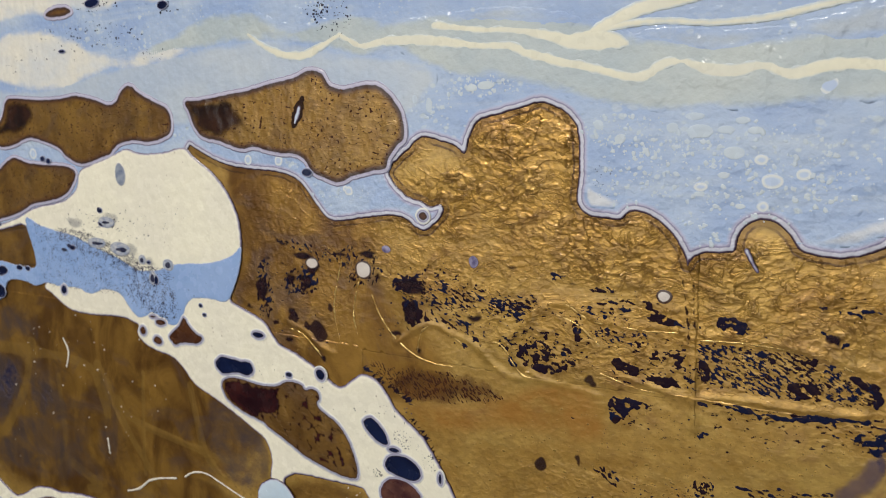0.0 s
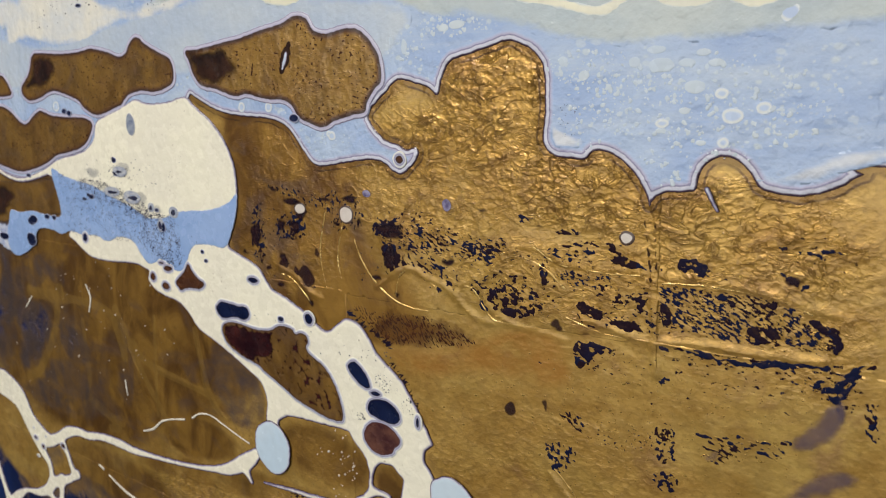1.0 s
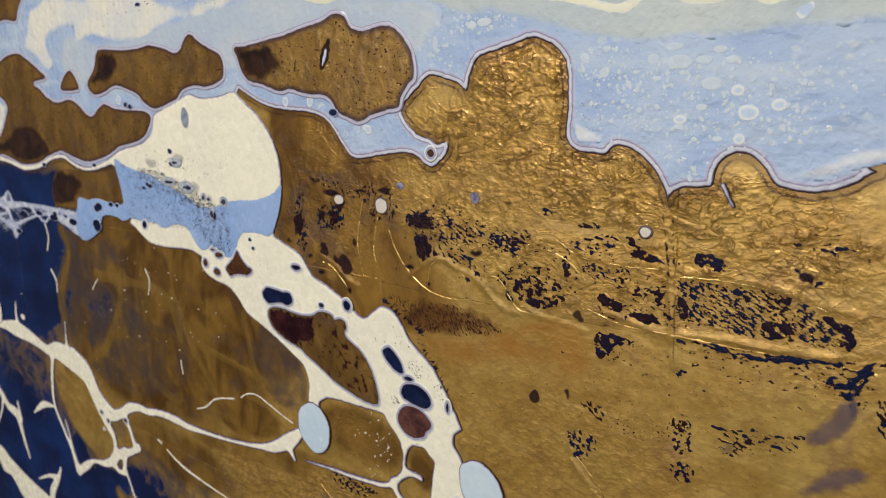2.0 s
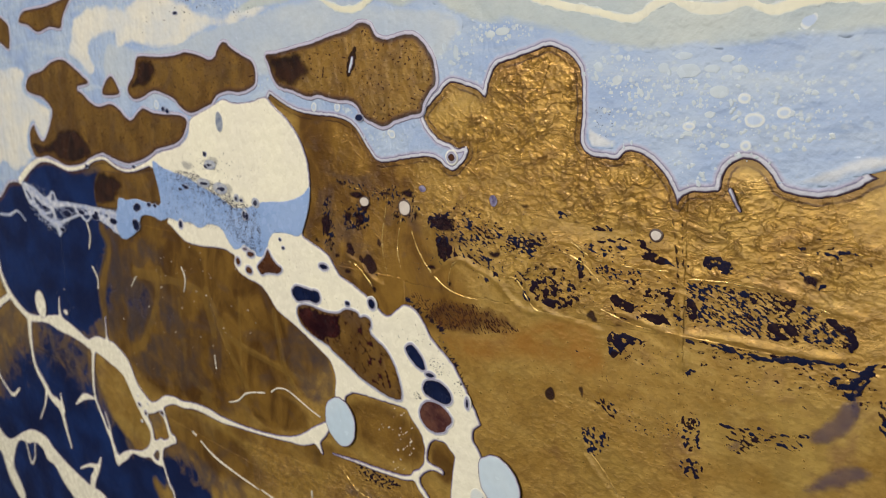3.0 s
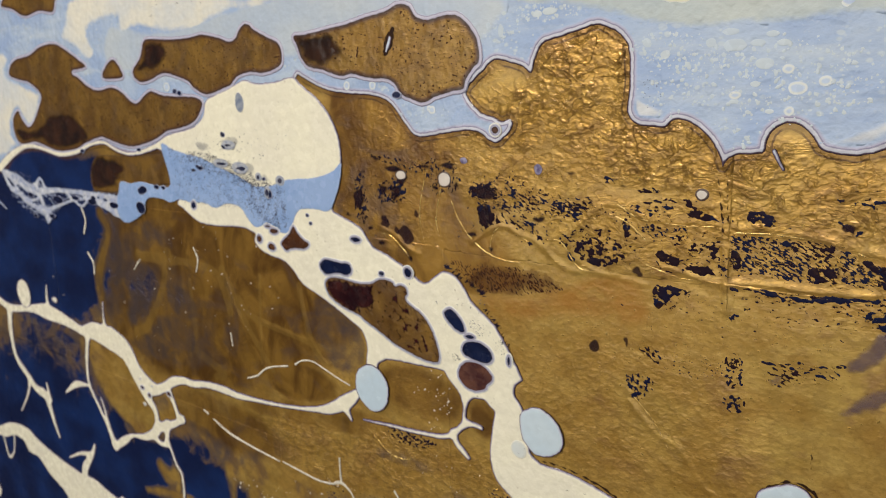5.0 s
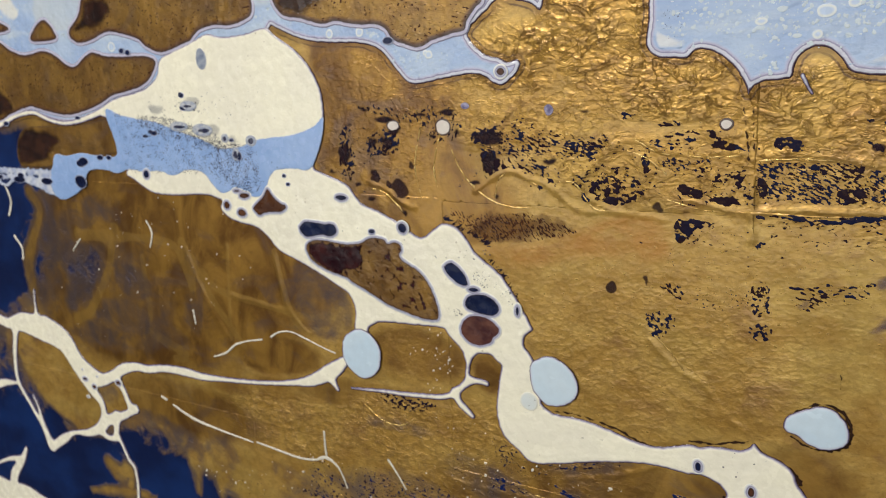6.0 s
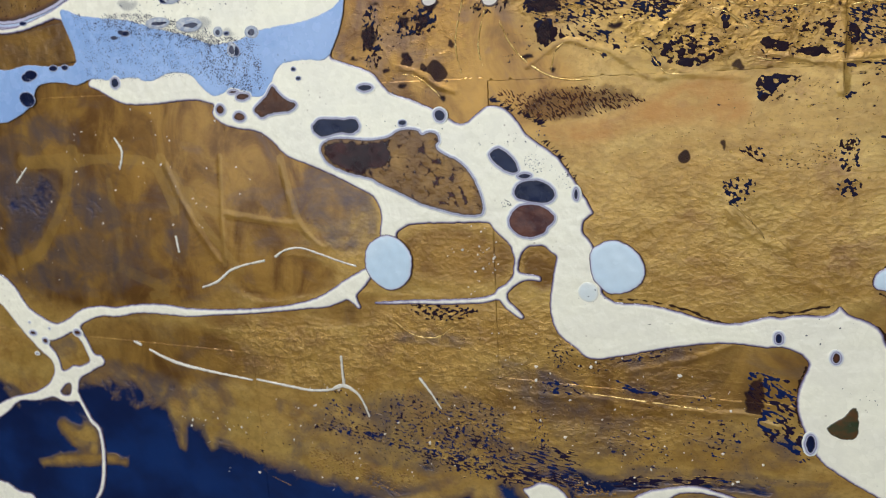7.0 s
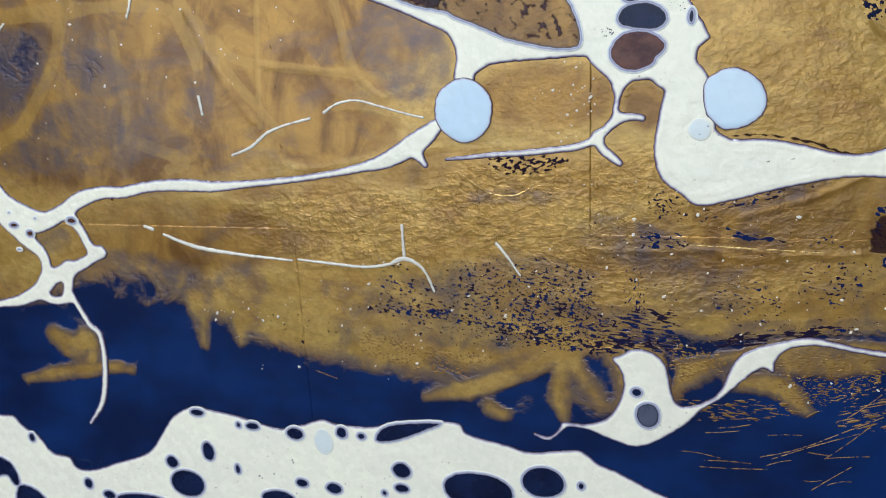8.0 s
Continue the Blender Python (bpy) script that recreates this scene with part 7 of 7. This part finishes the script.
for line in FOLDS:
    patch("leaf_fold", [stroke_of(line)], M_RIDGE, 0.72, label="raised fold in the gold leaf with its highlight painted in", step=0.3, wobble=0.22, thick=0.45, swell=0.35)
MAUVE = [
    [(-18.3, -34.8), (-6.5, -22.1), (1.6, -20.5), (3.0, -24.0), (-10.9, -33.7)],
    [(-13.5, -18.8), (-3.9, -10.9), (-1.8, -2.3), (-6.1, -1.2), (-10.7, -8.4), (-17.2, -16.0)],
    [(-42.4, -26.0), (-37.5, -23.5), (-37.0, -27.1), (-41.7, -28.9)],
    [(-3.9, 8.2), (-2.9, 12.0), (-1.9, -5.7), (-4.8, -2.7)],
]
for outline in MAUVE:
    patch("mauve_stain", [area_of(outline, 3)], M_MAUVE, 0.42, label="mauve stain on the worn leaf", step=0.7, thick=0.02, grow=0.8)
for outline, cover, size, seed in (([(-430.0, 52.3), (-394.5, 43.5), (-360.8, 40.9), (-340.9, 35.7), (-334.7, 24.9), (-350.1, 17.0), (-383.5, 16.1), (-425.0, 17.3), (-423.9, 40.3)], 0.10, 0.42, 71), ([(-345.8, 33.0), (-317.5, 32.7), (-313.8, 21.0), (-312.6, 9.5), (-329.1, 6.2), (-348.1, 14.8)], 0.22, 0.42, 72), ([(-409.0, 49.7), (-378.9, 48.1), (-343.6, 39.0), (-342.1, 29.7), (-371.1, 34.8), (-405.0, 42.0)], 0.26, 0.36, 73)):
    tagged(patch("ink_fleck", [flecks_of(outline, cover, size, 1.3, 20, 1.0, seed)], M_DOT, 1.34, pool, "dark flecks in the blue pool", step=0.2, wobble=0, thick=0.08, swell=0.2, bulge=0.0), kind="stuff")
patch("brown_band", [area_of(BROWN_BAND)], M_HAIRY, 0.48, label="brown band of worn leaf", step=0.7, thick=0.02, wobble=1.2)
patch("bare_patch", [area_of(SHADE_PLUM)], M_SHADE, 0.50, label="plum-brown worn patch", step=0.6, wobble=0.6, thick=0.06)
for line in (SEAM_A, SEAM_B, SEAM_C, CRACK_A, CRACK_B, CRACK_C, CRACK_D, CRACK_E, CRACK_F, CRACK_G):
    patch("dark_crack", [stroke_of(line)], M_CRACK, 0.55, label="dark umber line", step=0.35, wobble=0.4, thick=0.08)
patch("varnish_stain", [area_of(STAIN_HOOK)], M_STAIN, 0.6, label="dark brown varnish stain", step=0.5, thick=0.02, grow=0.6)
for line in (DASH_A, DASH_B):
    patch("dark_dash", [stroke_of(line)], M_CRACK, 1.12, vein, "short dark dash in the cream paint", step=0.25, wobble=0.1, thick=0.06)
patch("dark_slot", [stroke_of(SLOT_DARK)], M_CRACK, 1.2, label="dark umber slot", step=0.4, wobble=0.4, thick=0.08)
for line in (SLOT_WHITE, HOOK_WHITE):
    patch("white_slot", [stroke_of(line)], M_DISC, 1.35, label="white paint in a dark slot", step=0.3, thick=0.2)
for line in (THREAD_A, THREAD_B, THREAD_C, THREAD_D, THREAD_E, THREAD_F, THREAD_G, THREAD_H, THREAD_I, THREAD_J, THREAD_K, THREAD_L, THREAD_M):
    patch("cream_thread", [stroke_of(line)], M_THREAD, 0.85, label="thin ivory thread of paint", step=0.3, thick=0.35, swell=0.3, wobble=0.1)


# ---- scratches, fringes, specks and flakes ----
for a, b, c, d in SCRATCHES:
    bend = random.Random(round(a * 3)).uniform(-0.8, 0.8)
    patch("gold_scratch", [stroke_of([(a, b, 0.2), ((a + c) / 2, (b + d) / 2 + bend, 0.34), (c, d, 0.2)])], M_SHRED, 0.6, label="fine gold scratch on the navy ground", step=0.25, wobble=0.08, thick=0.2, swell=0.3)


def fringe(line, count, long, lean, seed):
    """Short dark hairs standing along a line."""
    q, rnd, out = smooth(line, False, 8), random.Random(seed), []
    for k in range(count):
        x, y = q[rnd.randrange(len(q))] + (rnd.uniform(-0.8, 0.8), rnd.uniform(-0.8, 0.8))
        a, s = radians(lean + rnd.uniform(-25, 25)), long * rnd.uniform(0.5, 1.2)
        out.append(stroke_of([(x, y, 0.5), (x + s * math.cos(a), y + s * math.sin(a), 0.25)], 1))
    return out


patch("dark_fringe", fringe(FRINGE_ARM, 44, 2.4, 35, 5), M_FLAKE, 0.55, label="fringe of short dark hairs", step=0.22, wobble=0.05, thick=0.05, melt=0.3)
patch("dark_fringe", fringe(FRINGE_BAND, 46, 3.0, 20, 6), M_FLAKE, 0.55, label="fringe of short dark hairs", step=0.22, wobble=0.05, thick=0.05, melt=0.3)


def blob(rnd, long, wide, turn, sides=9):
    """The outline of one small uneven blot."""
    c, s = math.cos(turn), math.sin(turn)
    out = []
    for k in range(sides):
        a = 6.283 * k / sides
        r = rnd.uniform(0.55, 1.15)
        x, y = r * long * math.cos(a), r * wide * math.sin(a)
        out.append((x * c - y * s, x * s + y * c))
    return out


def scatter(rows, rnd):
    for u, v, a, b, turn, count in rows:
        c, s = math.cos(radians(turn)), math.sin(radians(turn))
        for _ in range(int(count)):
            r, f = math.sqrt(rnd.random()), rnd.uniform(0, 6.283)
            x, y = a * r * math.cos(f), b * r * math.sin(f)
            yield u + x * c - y * s, v + x * s + y * c, radians(turn)


def blots_mesh(name, spots, low, high):
    """Many small domed blots in one mesh; spots: outline and centre."""
    verts, faces = [], []
    for ring, (u, v) in spots:
        start, n = len(verts), len(ring)
        top = high + 0.0003 * (start % 61)
        verts += [((u + x) / 1000, -low / 1000, (v + y) / 1000) for x, y in ring]
        verts += [((u + 0.7 * x) / 1000, -top / 1000, (v + 0.7 * y) / 1000) for x, y in ring]
        for k in range(n):
            j = (k + 1) % n
            faces.append((start + k, start + j, start + n + j, start + n + k))
        faces.append(tuple(start + n + k for k in range(n)))
    me = bpy.data.meshes.new(name)
    me.from_pydata(verts, [], faces)
    return me


def dots(name, rows, material, small, large, low, high, label, seed, parent=painting):
    rnd = random.Random(seed)
    spots = []
    for u, v, _ in scatter(rows, rnd):
        r = small + (large - small) * rnd.random() ** 2.5
        spots.append((blob(rnd, r * rnd.uniform(1.0, 1.5), r, rnd.uniform(0, 3.1), 7), (u, v)))
    return tagged(part(name, blots_mesh(name, spots, low, high), material, parent, label), kind="stuff")


dots("dirt", DIRT, M_DOT, 0.15, 0.6, 0.8, 1.12, "dark specks in the pale paint", 11)
dots("dirt", RING_DIRT, M_LACE, 0.08, 0.3, 0.7, 0.84, "faint ring of violet specks in the blue paint", 18)
dots("dirt", POOL_DIRT, M_DOT, 0.10, 0.48, 1.2, 1.42, "dark specks in the blue pool", 12, pool)
dots("dirt", CREAM_DIRT + ARM_DIRT, M_DOT, 0.12, 0.45, 1.05, 1.28, "dark specks in the cream paint", 13, vein)
dots("dirt", SHORE_DIRT, M_DOT, 0.2, 0.7, 1.05, 1.28, "dark specks in the cream paint", 14, shore)
dots("white_dust", WHITE_SPECKS, M_SPECK, 0.2, 0.9, 0.3, 0.75, "tiny raised white specks on the leaf", 15)
dots("white_dust", WHITE_DUST, M_SPECK, 0.15, 0.6, 0.3, 0.7, "tiny raised white specks on the leaf", 16)
dots("pale_dust", FLECKS_SKY, M_BUBBLE, 0.25, 1.1, 0.70, 0.815, "small pale flecks in the blue paint", 17)

# places where the leaf is torn to the navy ground: outline, share laid bare, size in mm, how drawn out, its direction, softness of the edge
def torn_leaf(outline, cover, size, stretch, turn, soft, seed, material=M_FLAKE, label="navy flecks where the gold leaf is torn"):
    return tagged(patch("torn_leaf", [flecks_of(outline, cover, size, stretch, turn, soft, seed)], material, 0.47, label=label, step=max(0.24, 0.30 * size), wobble=0.0, thick=0.10, swell=0.2, bulge=0.0, seed=seed), kind="stuff")


TORN = [
    ([(-182.6, 37.9), (-174.1, 42.1), (-163.3, 41.3), (-141.5, 40.3), (-128.2, 38.2), (-118.9, 39.0), (-116.6, 35.0), (-123.6, 28.9), (-140.4, 29.3), (-163.6, 29.1), (-175.8, 31.4)], 0.36, 0.75, 2.4, -18, 2.0),
    ([(-182.7, 36.2), (-178.3, 41.0), (-170.0, 41.2), (-167.4, 38.0), (-170.2, 34.3), (-179.9, 34.6)], 0.80, 1.40, 1.5, -15, 1.0),
    ([(-177.3, 30.1), (-170.3, 31.5), (-165.1, 25.5), (-162.5, 22.3), (-170.8, 17.8), (-174.9, 19.7)], 0.78, 1.60, 1.6, -60, 1.0),
    ([(-165.0, 29.0), (-153.1, 31.3), (-145.5, 25.3), (-140.6, 19.2), (-142.0, 13.3), (-153.4, 16.4), (-161.2, 21.3)], 0.34, 0.90, 2.2, -28, 2.0),
    ([(-141.8, 21.3), (-128.4, 19.6), (-114.4, 22.4), (-105.5, 21.0), (-100.7, 15.7), (-104.4, 10.9), (-119.1, 9.2), (-128.5, 15.1)], 0.45, 1.30, 1.5, -25, 2.0),
    ([(-117.9, 12.6), (-114.0, 12.8), (-107.7, 11.3), (-111.1, 9.1), (-117.7, 9.6)], 0.85, 1.50, 2.0, -15, 0.6),
    ([(-137.9, 36.2), (-131.8, 35.7), (-118.9, 35.8), (-116.6, 33.9), (-123.6, 27.8), (-133.1, 31.6)], 0.45, 0.90, 2.0, -15, 1.0),
    ([(-102.2, 35.4), (-92.7, 38.0), (-82.5, 40.4), (-78.5, 37.8), (-84.5, 34.2), (-92.7, 30.9), (-101.2, 33.2)], 0.42, 1.00, 2.2, -8, 2.0),
    ([(-78.6, 40.6), (-74.7, 40.2), (-70.3, 36.5), (-63.1, 35.0), (-57.6, 34.1), (-57.9, 32.7), (-66.8, 32.4), (-76.9, 33.8), (-74.6, 36.3)], 0.72, 1.30, 2.0, -20, 1.0),
    ([(-52.3, 36.8), (-46.6, 37.6), (-42.2, 35.1), (-42.1, 31.7), (-46.4, 31.6), (-48.3, 34.4), (-51.2, 30.8)], 0.80, 1.50, 1.3, -20, 0.8),
    ([(-39.9, 32.4), (-36.9, 32.0), (-36.8, 30.7), (-39.5, 30.8)], 0.95, 1.50, 1.5, 0, 0.5),
    ([(-94.7, 29.4), (-76.4, 29.5), (-74.0, 27.4), (-76.3, 22.7), (-86.4, 22.6), (-95.8, 25.8)], 0.34, 0.80, 1.6, -10, 2.0),
    ([(-74.3, 22.6), (-62.0, 25.0), (-61.4, 15.7), (-68.5, 19.8), (-74.3, 19.4)], 0.50, 1.10, 1.6, -10, 1.5),
    ([(-88.8, 17.4), (-85.3, 18.7), (-76.2, 15.1), (-68.0, 14.7), (-62.6, 13.1), (-66.0, 10.4), (-76.1, 9.8), (-86.2, 11.7)], 0.84, 1.20, 3.0, -30, 1.0),
    ([(-59.2, 27.7), (-48.4, 27.9), (-38.1, 28.2), (-26.5, 28.3), (-16.9, 25.6), (-8.8, 22.4), (-5.2, 20.4), (-4.8, 14.8), (-16.4, 14.4), (-27.5, 13.3), (-39.2, 12.5), (-48.0, 13.5), (-58.0, 16.6)], 0.46, 0.58, 2.8, -28, 1.5),
    ([(-59.1, 21.5), (-55.4, 20.9), (-54.2, 16.0), (-58.9, 15.7)], 0.92, 1.60, 1.3, -40, 0.8),
    ([(-30.5, 18.2), (-22.6, 18.7), (-22.4, 14.5), (-28.8, 13.6)], 0.86, 1.20, 2.0, -35, 1.0),
    ([(-12.5, 23.3), (-6.9, 22.0), (-4.4, 20.5), (-4.3, 13.8), (-6.4, 14.2), (-7.0, 19.0), (-12.1, 20.8)], 0.95, 1.60, 2.0, -30, 0.6),
    ([(-41.8, 27.5), (-35.2, 26.9), (-37.6, 24.5), (-40.5, 25.6)], 0.86, 1.30, 1.6, -20, 0.6),
    ([(-59.7, 8.1), (-49.6, 9.0), (-40.8, 7.6), (-28.9, 7.3), (-25.7, 9.0), (-8.5, 10.2), (-8.4, 8.5), (-19.2, 7.2), (-28.8, 5.2), (-40.7, 5.7), (-51.4, 6.9), (-59.6, 6.3)], 0.82, 1.10, 4.0, -10, 0.8),
    ([(-89.1, 2.7), (-87.2, 4.5), (-77.6, 4.7), (-71.6, 4.0), (-76.0, 2.3), (-81.6, -0.4), (-85.6, -5.5), (-88.6, -3.9)], 0.84, 1.50, 1.5, -20, 0.8),
    ([(-21.7, 44.5), (-4.7, 44.7), (-4.6, 42.3), (-17.7, 41.3)], 0.42, 0.90, 2.5, -5, 2.0),
    ([(-21.6, 35.7), (-18.2, 35.8), (-13.9, 33.1), (-15.7, 31.1), (-19.6, 33.1)], 0.78, 1.30, 1.5, -30, 0.8),
    ([(-114.3, 47.4), (-108.8, 47.2), (-103.3, 46.6), (-102.9, 45.2), (-108.8, 45.0), (-113.2, 45.4)], 0.50, 1.00, 2.0, -15, 1.0),
    ([(-96.9, 43.5), (-87.6, 43.9), (-88.6, 41.8), (-94.8, 41.3)], 0.60, 1.00, 2.4, -12, 1.0),
    ([(-128.5, 14.0), (-124.2, 13.5), (-124.9, 10.1), (-128.0, 10.8)], 0.85, 1.30, 1.3, 0, 0.6),
    ([(-102.9, 30.1), (-99.4, 30.1), (-99.8, 23.0), (-102.4, 23.9)], 0.80, 1.20, 1.3, 80, 0.8),
    ([(-6.8, 5.1), (2.5, 13.1), (4.3, 10.3), (-1.3, 4.2), (-1.6, -2.3), (-4.5, -1.2), (-8.3, 1.6)], 0.72, 1.10, 2.6, 28, 1.5),
    ([(-43.2, -22.4), (-33.8, -17.9), (-20.8, -15.7), (-16.7, -18.4), (-20.4, -22.9), (-39.3, -28.6), (-43.8, -27.4)], 0.28, 0.80, 2.4, -12, 2.0),
    ([(-18.7, 11.2), (-8.3, 7.5), (-7.7, 3.6), (-16.5, 3.4)], 0.30, 0.90, 2.2, -20, 2.0),
    ([(-60.0, -23.0), (-52.0, -20.0), (-51.3, -30.9), (-59.3, -32.5)], 0.45, 1.10, 1.2, 80, 2.0),
    ([(-59.6, -37.7), (-51.5, -34.9), (-50.9, -41.7), (-58.3, -43.3)], 0.45, 1.00, 1.3, -30, 2.0),
    ([(-59.1, -1.3), (-53.5, -2.6), (-56.3, -5.8)], 0.60, 1.10, 1.4, -30, 1.0),
    ([(-100.1, -36.4), (-90.4, -35.3), (-88.5, -42.1), (-95.5, -46.9), (-99.5, -44.0)], 0.50, 0.90, 1.5, -50, 2.0),
    ([(-95.4, -23.2), (-84.2, -23.2), (-86.1, -30.1)], 0.45, 0.90, 1.8, -40, 1.5),
    ([(-81.7, -23.7), (-60.7, -20.6), (-59.3, -32.5), (-76.6, -35.3)], 0.10, 0.55, 1.6, -10, 4.0),
    ([(-40.5, 0.3), (-8.2, 5.7), (-9.4, -2.0), (-34.3, -8.3)], 0.06, 0.60, 2.0, -10, 4.0),
    ([(3.2, -0.7), (6.1, 1.2), (7.0, -10.9), (4.0, -8.1)], 0.55, 1.00, 1.8, -50, 1.0),
    ([(-43.7, -19.0), (-31.8, -19.4), (-17.2, -15.4), (-17.6, -16.3), (-32.7, -20.5), (-44.1, -20.6)], 0.75, 0.90, 4.0, -8, 0.8),
    ([(-249.4, 53.5), (-211.2, 50.1), (-214.9, 43.8), (-232.2, 47.1)], 0.34, 1.10, 1.4, -30, 2.0),
    ([(-257.6, 40.8), (-249.7, 41.4), (-249.7, 17.2), (-257.7, 16.3)], 0.50, 1.20, 1.3, 80, 2.0),
    ([(-242.0, 36.2), (-224.2, 41.8), (-221.7, 30.8), (-238.3, 27.2)], 0.55, 1.30, 1.3, 60, 2.0),
    ([(-208.8, 50.7), (-188.9, 50.9), (-188.3, 36.9), (-207.1, 34.7)], 0.22, 0.80, 1.6, 70, 2.0),
    ([(-262.1, -147.3), (-202.0, -143.9), (-192.0, -168.2), (-197.4, -184.3), (-233.0, -186.9), (-258.1, -176.3)], 0.24, 0.80, 1.7, -8, 8.0),
    ([(-231.9, -159.7), (-202.2, -154.9), (-192.0, -171.0), (-194.8, -182.6), (-227.3, -184.0)], 0.24, 0.90, 1.9, -14, 6.0),
    ([(-184.1, -146.9), (-176.1, -146.5), (-176.1, -170.3), (-184.2, -168.1)], 0.20, 0.80, 1.4, 70, 3.0),
    ([(-192.0, -169.6), (-164.1, -163.3), (-160.9, -181.0), (-189.5, -183.5)], 0.45, 0.70, 5.0, -6, 4.0),
    ([(-149.1, -179.6), (-130.1, -172.5), (-100.5, -168.4), (-94.8, -171.0), (-129.9, -178.9)], 0.60, 0.90, 5.0, 6, 2.0),
    ([(-243.9, -96.5), (-209.9, -97.3), (-215.2, -103.1), (-235.0, -105.3)], 0.50, 0.90, 1.8, 10, 2.0),
    ([(-176.6, -130.0), (-159.5, -131.1), (-159.5, -138.1), (-176.6, -138.5)], 0.36, 1.00, 2.0, -12, 2.0),
    ([(-88.2, -120.5), (-82.2, -117.4), (-69.6, -122.1), (-62.4, -155.6), (-73.5, -152.0), (-84.2, -142.7)], 0.48, 1.10, 2.2, -30, 3.0),
    ([(-145.7, -115.7), (-114.6, -106.5), (-114.0, -110.8), (-139.8, -119.5)], 0.28, 0.70, 2.4, 18, 2.0),
    ([(-147.3, -148.7), (-119.3, -152.1), (-119.8, -167.3), (-144.5, -167.2)], 0.16, 0.70, 2.2, -10, 5.0),
    ([(-297.2, -144.8), (-262.8, -158.9), (-263.5, -179.1), (-293.7, -174.5)], 0.16, 0.90, 2.0, -15, 5.0),
    ([(-143.1, -126.5), (-133.8, -129.9), (-120.2, -131.2), (-120.1, -132.7), (-134.9, -132.5), (-143.1, -129.0)], 0.75, 0.90, 4.0, -8, 0.8),
    ([(-305.7, -171.4), (-258.1, -176.3), (-219.0, -184.8), (-196.2, -187.3), (-196.0, -179.8), (-257.7, -170.3), (-292.9, -165.4)], 0.36, 0.90, 2.0, -14, 3.0),
    ([(-196.0, -179.8), (-164.0, -177.0), (-162.6, -184.2), (-194.8, -187.2)], 0.55, 0.60, 5.0, -4, 2.0),
    ([(-176.6, -108.6), (-150.3, -117.9), (-147.8, -125.4), (-171.7, -126.4)], 0.16, 0.70, 1.5, -20, 3.0),
    ([(-113.6, -128.9), (-87.1, -137.5), (-88.0, -157.6), (-112.2, -159.4)], 0.12, 0.80, 1.8, -10, 4.0),
]
for k, row in enumerate(TORN):
    torn_leaf(*row, 100 + k, M_FLAKE if row[0][0][1] > -110 else M_FLAKE_BLUE)
SHREDS = [
    ([(-306.6, -181.7), (-276.5, -186.8), (-241.6, -191.3), (-259.6, -202.2), (-283.5, -200.5), (-307.8, -194.3)], 0.30, 0.60, 2.0, -20, 2.0),
    ([(-118.2, -179.8), (-82.1, -181.6), (-83.1, -199.1), (-110.1, -205.5), (-120.0, -192.2)], 0.26, 0.45, 3.0, 8, 2.0),
    ([(-163.9, -179.8), (-141.7, -183.9), (-143.9, -195.3), (-160.8, -197.0)], 0.30, 0.60, 2.2, -10, 2.0),
    ([(-93.9, -205.8), (-58.1, -192.2), (-56.8, -207.2), (-88.7, -216.8)], 0.22, 0.45, 9.0, 16, 3.0),
    ([(-158.6, -207.7), (-117.2, -203.0), (-109.8, -210.5), (-153.4, -216.4)], 0.25, 0.50, 7.0, -4, 3.0),
    ([(-81.6, -188.2), (-59.3, -178.1), (-58.2, -190.9), (-76.5, -198.3)], 0.30, 0.50, 7.0, 24, 3.0),
]
for k, row in enumerate(SHREDS):
    torn_leaf(*row, 200 + k, M_SHRED, "shreds of gold leaf left on the navy ground")
torn_leaf(*([(-195.8, 3.4), (-181.2, 2.0), (-153.7, 3.6), (-135.5, -0.5), (-131.1, -3.9), (-146.2, -8.3), (-170.3, -10.9), (-184.5, -8.3)], 0.36, 0.50, 3.0, -50, 3.0), 99, M_HAIR, "dark brown hairs of worn varnish")

# single chips scattered over the worn leaf, each a part of its own
chip_rnd = random.Random(21)
chip_meshes = []
for k in range(14):
    long = 0.35 + 0.75 * chip_rnd.random() ** 2
    ring = smooth(blob(chip_rnd, long, long * chip_rnd.uniform(0.5, 0.9), 0, 6), True, 2).tolist()
    chip_meshes.append(blots_mesh("flake", [(ring, (0, 0))], 0.25, 0.46))
    chip_meshes[-1].materials.append(M_FLAKE)
CHIPS = [(-100, -20, 28, 18, -8, 46), (-45, -25, 45, 22, -4, 60), (-150, 52, 40, 6, -4, 14), (-60, 40, 50, 10, -4, 22), (-130, -40, 25, 20, 0, 16), (-235, 25, 25, 25, 0, 22),
         (-250, -160, 55, 24, -4, 80), (-150, -130, 60, 18, 0, 70), (-120, -148, 55, 20, 0, 60), (-100, -75, 40, 18, 0, 12), (-95, -35, 55, 22, -6, 45), (-60, -12, 50, 12, -6, 30), (-190, -115, 20, 14, 0, 14)]
for u, v, turn in scatter(CHIPS, chip_rnd):
    ob = new("flake", chip_rnd.choice(chip_meshes))
    ob.parent = painting
    ob.location = (u / 1000, 0, v / 1000)
    ob.rotation_euler = (0, -turn + chip_rnd.uniform(-0.6, 0.6), 0)
